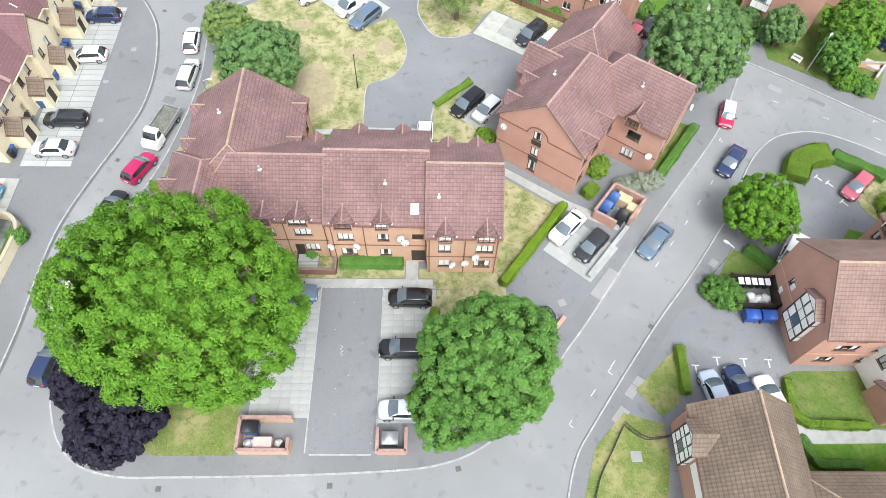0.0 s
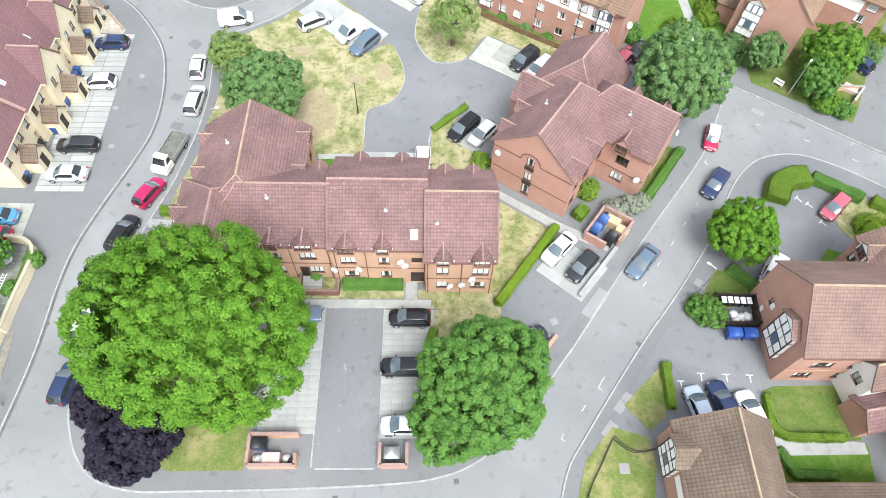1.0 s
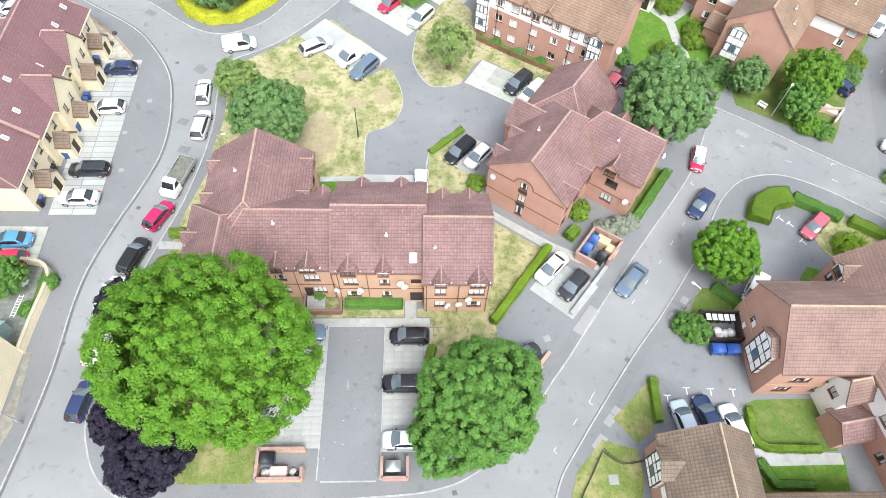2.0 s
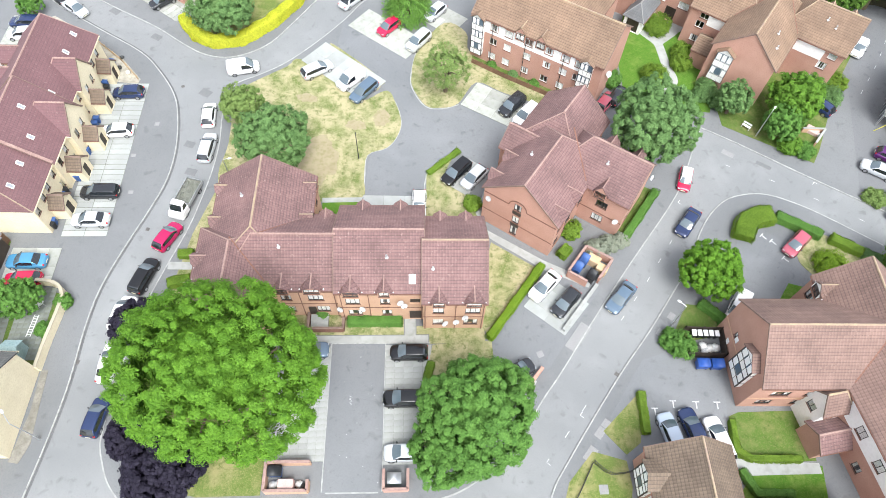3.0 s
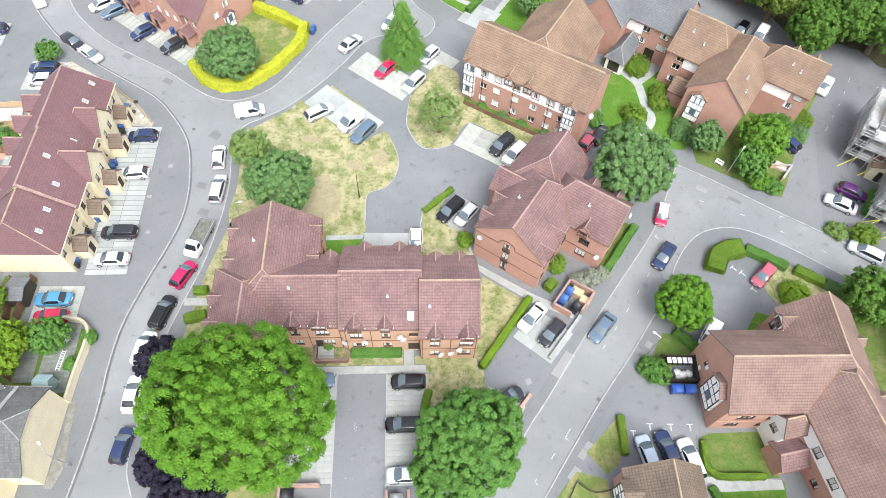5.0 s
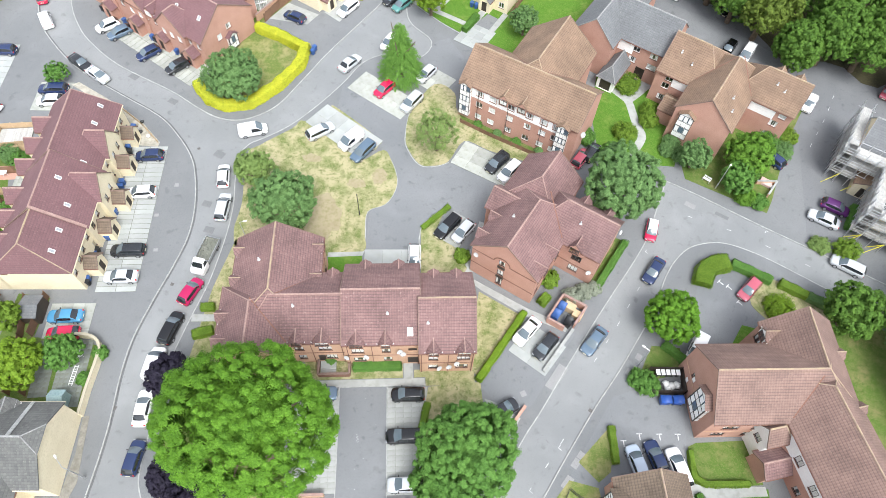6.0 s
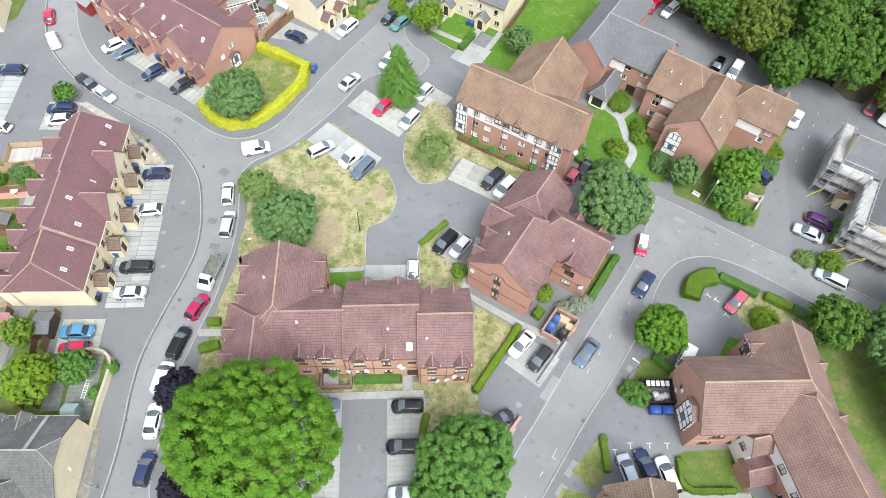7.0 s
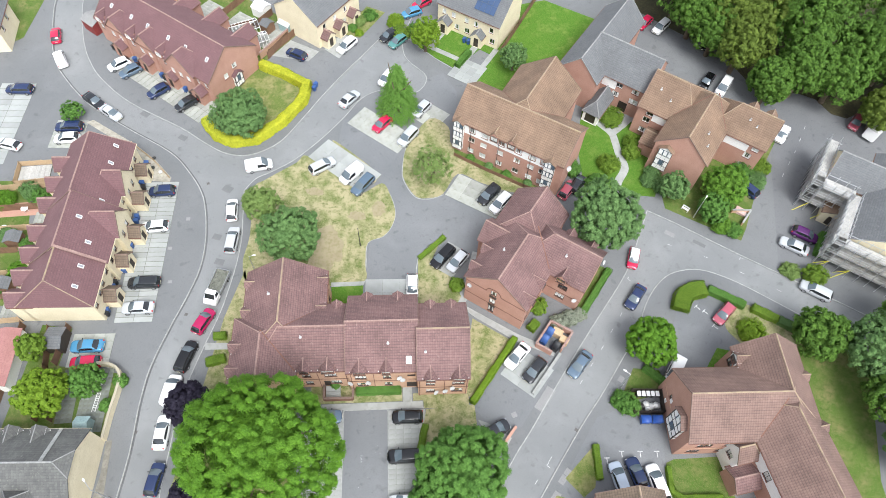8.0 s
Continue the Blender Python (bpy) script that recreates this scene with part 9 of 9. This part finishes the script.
for x, y, d in ((-42.9, 58.6, 30), (-38.9, 35.8, -5), (-39.9, 18.8, -5), (41.6, 51.4, -25), (16.9, 26.6, 62), (-22, 5.3, 10), (-8.6, 7.9, 12), (1.4, 11.0, 25)):
    cover(x, y, d, 0.45, 0.45, 0.002, IRON, "drain_grate", "dark iron drain grate at the kerb")
for k, (x, y, d, lx, ly) in enumerate(((8.6, 27.5, 30, 0.7, 0.7), (22.9, 34.4, 60, 0.9, 0.7), (21.6, 32.2, 60, 0.9, 0.7), (15.9, 21.0, 60, 0.9, 0.8), (15.3, 20.0, 60, 1.2, 0.8), (14.4, 17.7, 60, 1.6, 0.9), (-44.8, 46.0, 10, 0.6, 0.5), (-42.9, 40.5, 10, 0.6, 0.5), (-43.8, 51.5, 10, 0.6, 0.6), (15.8, 14.5, 10, 0.9, 0.9))):
    cover(x, y, d, lx, ly, 0.12 if k != 9 else 0.15, PATCH, "inspection_cover", "pale inspection cover in the footway")
for k, (x, y, d, lx, ly, m_) in enumerate(((12.6, 30.2, 62, 3.6, 1.3, PATCH), (-39.5, 58.0, -20, 1.6, 1.2, DARK_PATCH), (-38.5, 49.0, -10, 1.3, 1.0, DARK_PATCH), (-36.8, 44.8, -5, 1.4, 1.0, DARK_PATCH), (35.5, 58.3, -25, 2.0, 0.6, DARK_PATCH), (31, 59.5, -25, 1.6, 0.8, PATCH), (-50, 67.2, -20, 1.5, 1.0, DARK_PATCH), (-58, 71.4, -25, 1.6, 1.1, DARK_PATCH))):
    cover(x, y, d, lx, ly, 0.002 if k else 0.106, m_, "road_patch", "repaired asphalt patch in the road")
bm = bmesh.new()
for x, y in ((22.8, 24.3), (25.2, 24.6), (27.4, 24.9), (20.9, 23.2), (35.4, 46.4), (36.6, 44.2), (34.3, 47.0)):
    f = turn((x, y), 8 if y < 30 else 50)
    strip(bm, [f(-0.35, 0.25), f(0.35, 0.25)], 0.12, 0.113, 0.119)
    strip(bm, [f(0, 0.25), f(0, -0.5)], 0.12, 0.113, 0.119)
tagged(new("bay_marks", mesh_of(bm, "bay_marks", PAINT)), "white painted bay marks in parking courts", "road marking", kind="structure")
bm = bmesh.new()
strip(bm, [LOT_AT(0.3, 0.0), LOT_AT(5.4, 0.0)], 0.14, 0.1, 0.13)
strip(bm, [LOT_AT(-0.06, 0.1), LOT_AT(-0.06, 15.4), LOT_AT(10.6, 15.4)], 0.12, 0.1, 0.15)
strip(bm, [LOT_AT(5.76, 0.1), LOT_AT(5.76, 15.3)], 0.1, 0.1, 0.14)
tagged(new("car_park_edging", mesh_of(bm, "car_park_edging", KERB)), "pale concrete edging round the car park lane", "kerb", kind="structure")
for name, line in (("edging_court", [(-28.3, 66.3), (-18.2, 60.2), (-15.4, 62.4)]), ("edging_lawn", [(-15.4, 62.6), (-13.6, 60.5), (-12.3, 57.5), (-12.3, 55), (-13.3, 52.7), (-15.5, 51.1), (-15.1, 47.5), (-14.7, 44.5)]), ("edging_island", [(-12.6, 70.8), (-12.5, 66), (-11.8, 63.5), (-9.6, 60.7), (-7.3, 60.6), (-5.1, 61.8)]), ("edging_wedge", [(-6.3, 42.4), (-7.5, 49.3), (-4.3, 53.9)]), ("edging_green", [(-16.8, 99), (-15.2, 96), (-10.4, 92.4), (-6.5, 90)])):
    kerb_line(name, smooth_line(line, 4), "thin pale concrete edging round the grass")

paving("timber_deck", (-72.4, 54.0), 14, 4.8, 3.4, 4.8, 0.14, "grey weathered deck boards behind the terrace", z=0.3, gap=0.03, mat=BOARD)
fence([(-72.5, 53.8), (-67.6, 55.2)], 1.2, "tan timber deck screen", CARD)
fence([(-73.4, 57.6), (-68.2, 58.8)], 1.2, "tan timber deck screen", CARD)
fence([(-73.4, 57.6), (-72.5, 53.8)], 1.2, "tan timber deck screen", CARD)
for k in range(6):
    paving("garden_paving", EF(1.2 + 3.9 * k, 11.0), 98.5, 2.6, 3.4, 0.65, 0.6, "small paved patio behind the cream terrace", z=0.16, mat=SIDE_BAY)

# chalk marks and paper scraps on the car park
litter = bmesh.new()
scatter = random.Random(31)
for k in range(14):
    at = LOT_AT(scatter.uniform(0.4, 5.4), scatter.uniform(0.5, 14.5))
    sz = scatter.uniform(0.025, 0.045)
    box(litter, at[0] - sz, at[0] + sz, at[1] - sz * 0.7, at[1] + sz * 0.7, 0.112, 0.119)
for k in range(9):
    at, to = LOT_AT(2.3 + 0.16 * math.sin(k * 1.9), 8.6 + 0.11 * k), LOT_AT(2.3 + 0.16 * math.sin(k * 1.9 + 1.9), 8.71 + 0.11 * k)
    strip(litter, [at, to], 0.02, 0.112, 0.117)
tagged(new("scattered_litter", mesh_of(litter, "scattered_litter", PAINT)), "small white scraps and chalk marks on asphalt", "litter", kind="stuff")

SAND = material("sandy_gravel", (0.30, 0.28, 0.23), (0.46, 0.43, 0.36), 0.95, 0.8, 2.5, (0.22, 0.21, 0.17), 0.6)
field("gravel_patch", [(-67.0, 68.0), (-66.0, 68.7), (-58.0, 65.0), (-52.8, 62.0), (-49.0, 58.8), (-49.0, 57.9), (-52.4, 57.7), (-54.3, 60.6), (-57.2, 63.2), (-61.6, 65.4)], SAND, "pale sandy forecourt round the terrace end", "gravel", 0.13, straight=True)
fence([(-57.6, 64.6), (-52.8, 61.6), (-49.3, 58.7)], 0.6, "tan low timber fence at the terrace end", CARD)
for k, (u, v) in enumerate(((27.9, -1.6), (27.0, -3.0), (29.9, -1.4))):
    bag(*EF(u, v), 0.13, 0.32, BAG_WHITE if k % 2 else BAG_DARK, "filled rubbish bag dumped at the terrace end", 40 + k)

# drives, paths and planting before the cream houses
field("drive_1", [(-38.6, 93.2), (-32.0, 90.8), (-33.4, 88.0), (-40.4, 88.4)], CONCRETE, "pale concrete drive beside a garden wall", "drive", 0.13, straight=True)
field("drive_2", [(-31.2, 91.6), (-29.0, 96.0), (-25.6, 95.2), (-28.0, 89.6)], CONCRETE, "pale concrete drive before a stone house", "drive", 0.13, straight=True)
field("front_garden_1", [(-29.0, 96.2), (-25.2, 95.6), (-21.8, 103.4), (-25.6, 104.6)], MIXGRASS, "planted front garden of a stone house", straight=True)
brick_wall("garden_wall", [(-42.0, 87.2), (-38.6, 94.2)], 1.5, BRICK_PALE, "orange brick garden wall beside a drive", 0.25, RIDGE_PINK)
field("garden_rear_north", [GF(*q) for q in ((0.3, -8.2), (28.0, -8.2), (28.0, -20.5), (0.3, -20.5))], GRASS, "fenced back gardens behind the brick terrace", straight=True)
for k, (u, v, lu, lv) in enumerate(((1.2, -20.0, 4.6, 8.0), (8.4, -17.0, 5.0, 5.4), (15.6, -16.0, 5.0, 4.6))):
    paving("garden_paving", GF(u, v), 153, lu, lv, 0.75, 0.75, "weathered slab patio behind the brick terrace", z=0.16, mat=SIDE_BAY)
shed(*GF(2.6, -18.4), 153, 2.4, 1.8, 1.9, PALE_BLUE, WHITE_SHEET, "pale green shed with a white sheet roof")
shed(*GF(5.4, -16.2), 153, 1.8, 2.0, 1.8, BROWN_WOOD, TILE_GREY, "brown timber shed behind the brick terrace")
shed(*GF(9.4, -19.0), 153, 2.6, 2.6, 2.0, RENDER, WHITE_SHEET, "white sheeted garden outbuilding")
for k, (x, y, r, h, m_, lab) in enumerate(((-27.0, 97.6, 0.8, 0.9, LEAF_MID, "low green shrub in a front garden"), (-26.0, 99.6, 1.1, 1.2, LEAF_GREY, "pale green shrub in a front garden"), (-24.4, 101.4, 1.2, 1.3, LEAF_MID, "leafy green shrub in a front garden"), (-25.6, 96.6, 0.7, 0.7, LEAF_LIME, "low yellow-green shrub in a front garden"), (-19.2, 100.4, 1.5, 1.6, LEAF_LIME, "yellow-green shrubs at the road corner"), (-13.4, 96.8, 1.3, 1.4, LEAF_LIME, "yellow-green shrubs at the road corner"))):
    shrub(x, y, r, h, m_, lab, 300 + k)
KF = turn((-11.2, 101.6), -23.5)
for k, (u0, u1, v0, v1) in enumerate(((1.5, 2.6, -5.6, -1.6), (8.6, 9.8, -5.6, -1.6), (-3.5, 13.0, -6.6, -5.6), (12.4, 13.4, -5.6, 0.0))):
    field("garden_path_%d" % (k + 1), [KF(u0, v0), KF(u1, v0), KF(u1, v1), KF(u0, v1)], CONCRETE, "pale concrete garden path", "path", 0.155 + 0.003 * k, straight=True)
RUBBLE = material("grey_rubble", (0.17, 0.16, 0.135), (0.27, 0.255, 0.22), 0.95, 1.5, 5.0, (0.15, 0.145, 0.12), 0.9)
field("rubble_strip", [(-43.1, 17.3), (-42.4, 17.4), (-41.6, 13.8), (-40.7, 10.0), (-41.0, 8.0), (-42.0, 8.0), (-42.2, 13.0)], RUBBLE, "rough grey rubble strip below the gable wall", "gravel", 0.14, straight=True)

# things in the garden below the gable
t = thing("garden_bench", pose(33.6, 64.3, 0.14, 0, 0, -33), "white painted garden bench on the verge lawn", "bench", "garden furniture")
for k in range(3):
    bm = bmesh.new()
    box(bm, -0.6, 0.6, -0.2 + k * 0.14, -0.09 + k * 0.14, 0.42, 0.46)
    part("seat_slat", bm, WHITE_TRIM, t)
for k in range(2):
    bm = bmesh.new()
    box(bm, -0.6, 0.6, 0.22, 0.25, 0.58 + k * 0.16, 0.68 + k * 0.16)
    part("back_slat", bm, WHITE_TRIM, t)
for sx in (-0.52, 0.52):
    for sy, top in ((-0.16, 0.42), (0.22, 0.84)):
        bm = bmesh.new()
        box(bm, sx - 0.03, sx + 0.03, sy - 0.03, sy + 0.03, 0, top)
        part("leg", bm, WHITE_TRIM, t)
carton(42.5, 65.2, 0.12, -28, 1.7, 1.2, 0.5, PINK, "faded pink mattress dumped in a brick enclosure", "discarded_mattress")
bag(43.3, 64.6, 0.12, 0.35, BAG_WHITE, "white rubbish bag in a brick enclosure", 51)
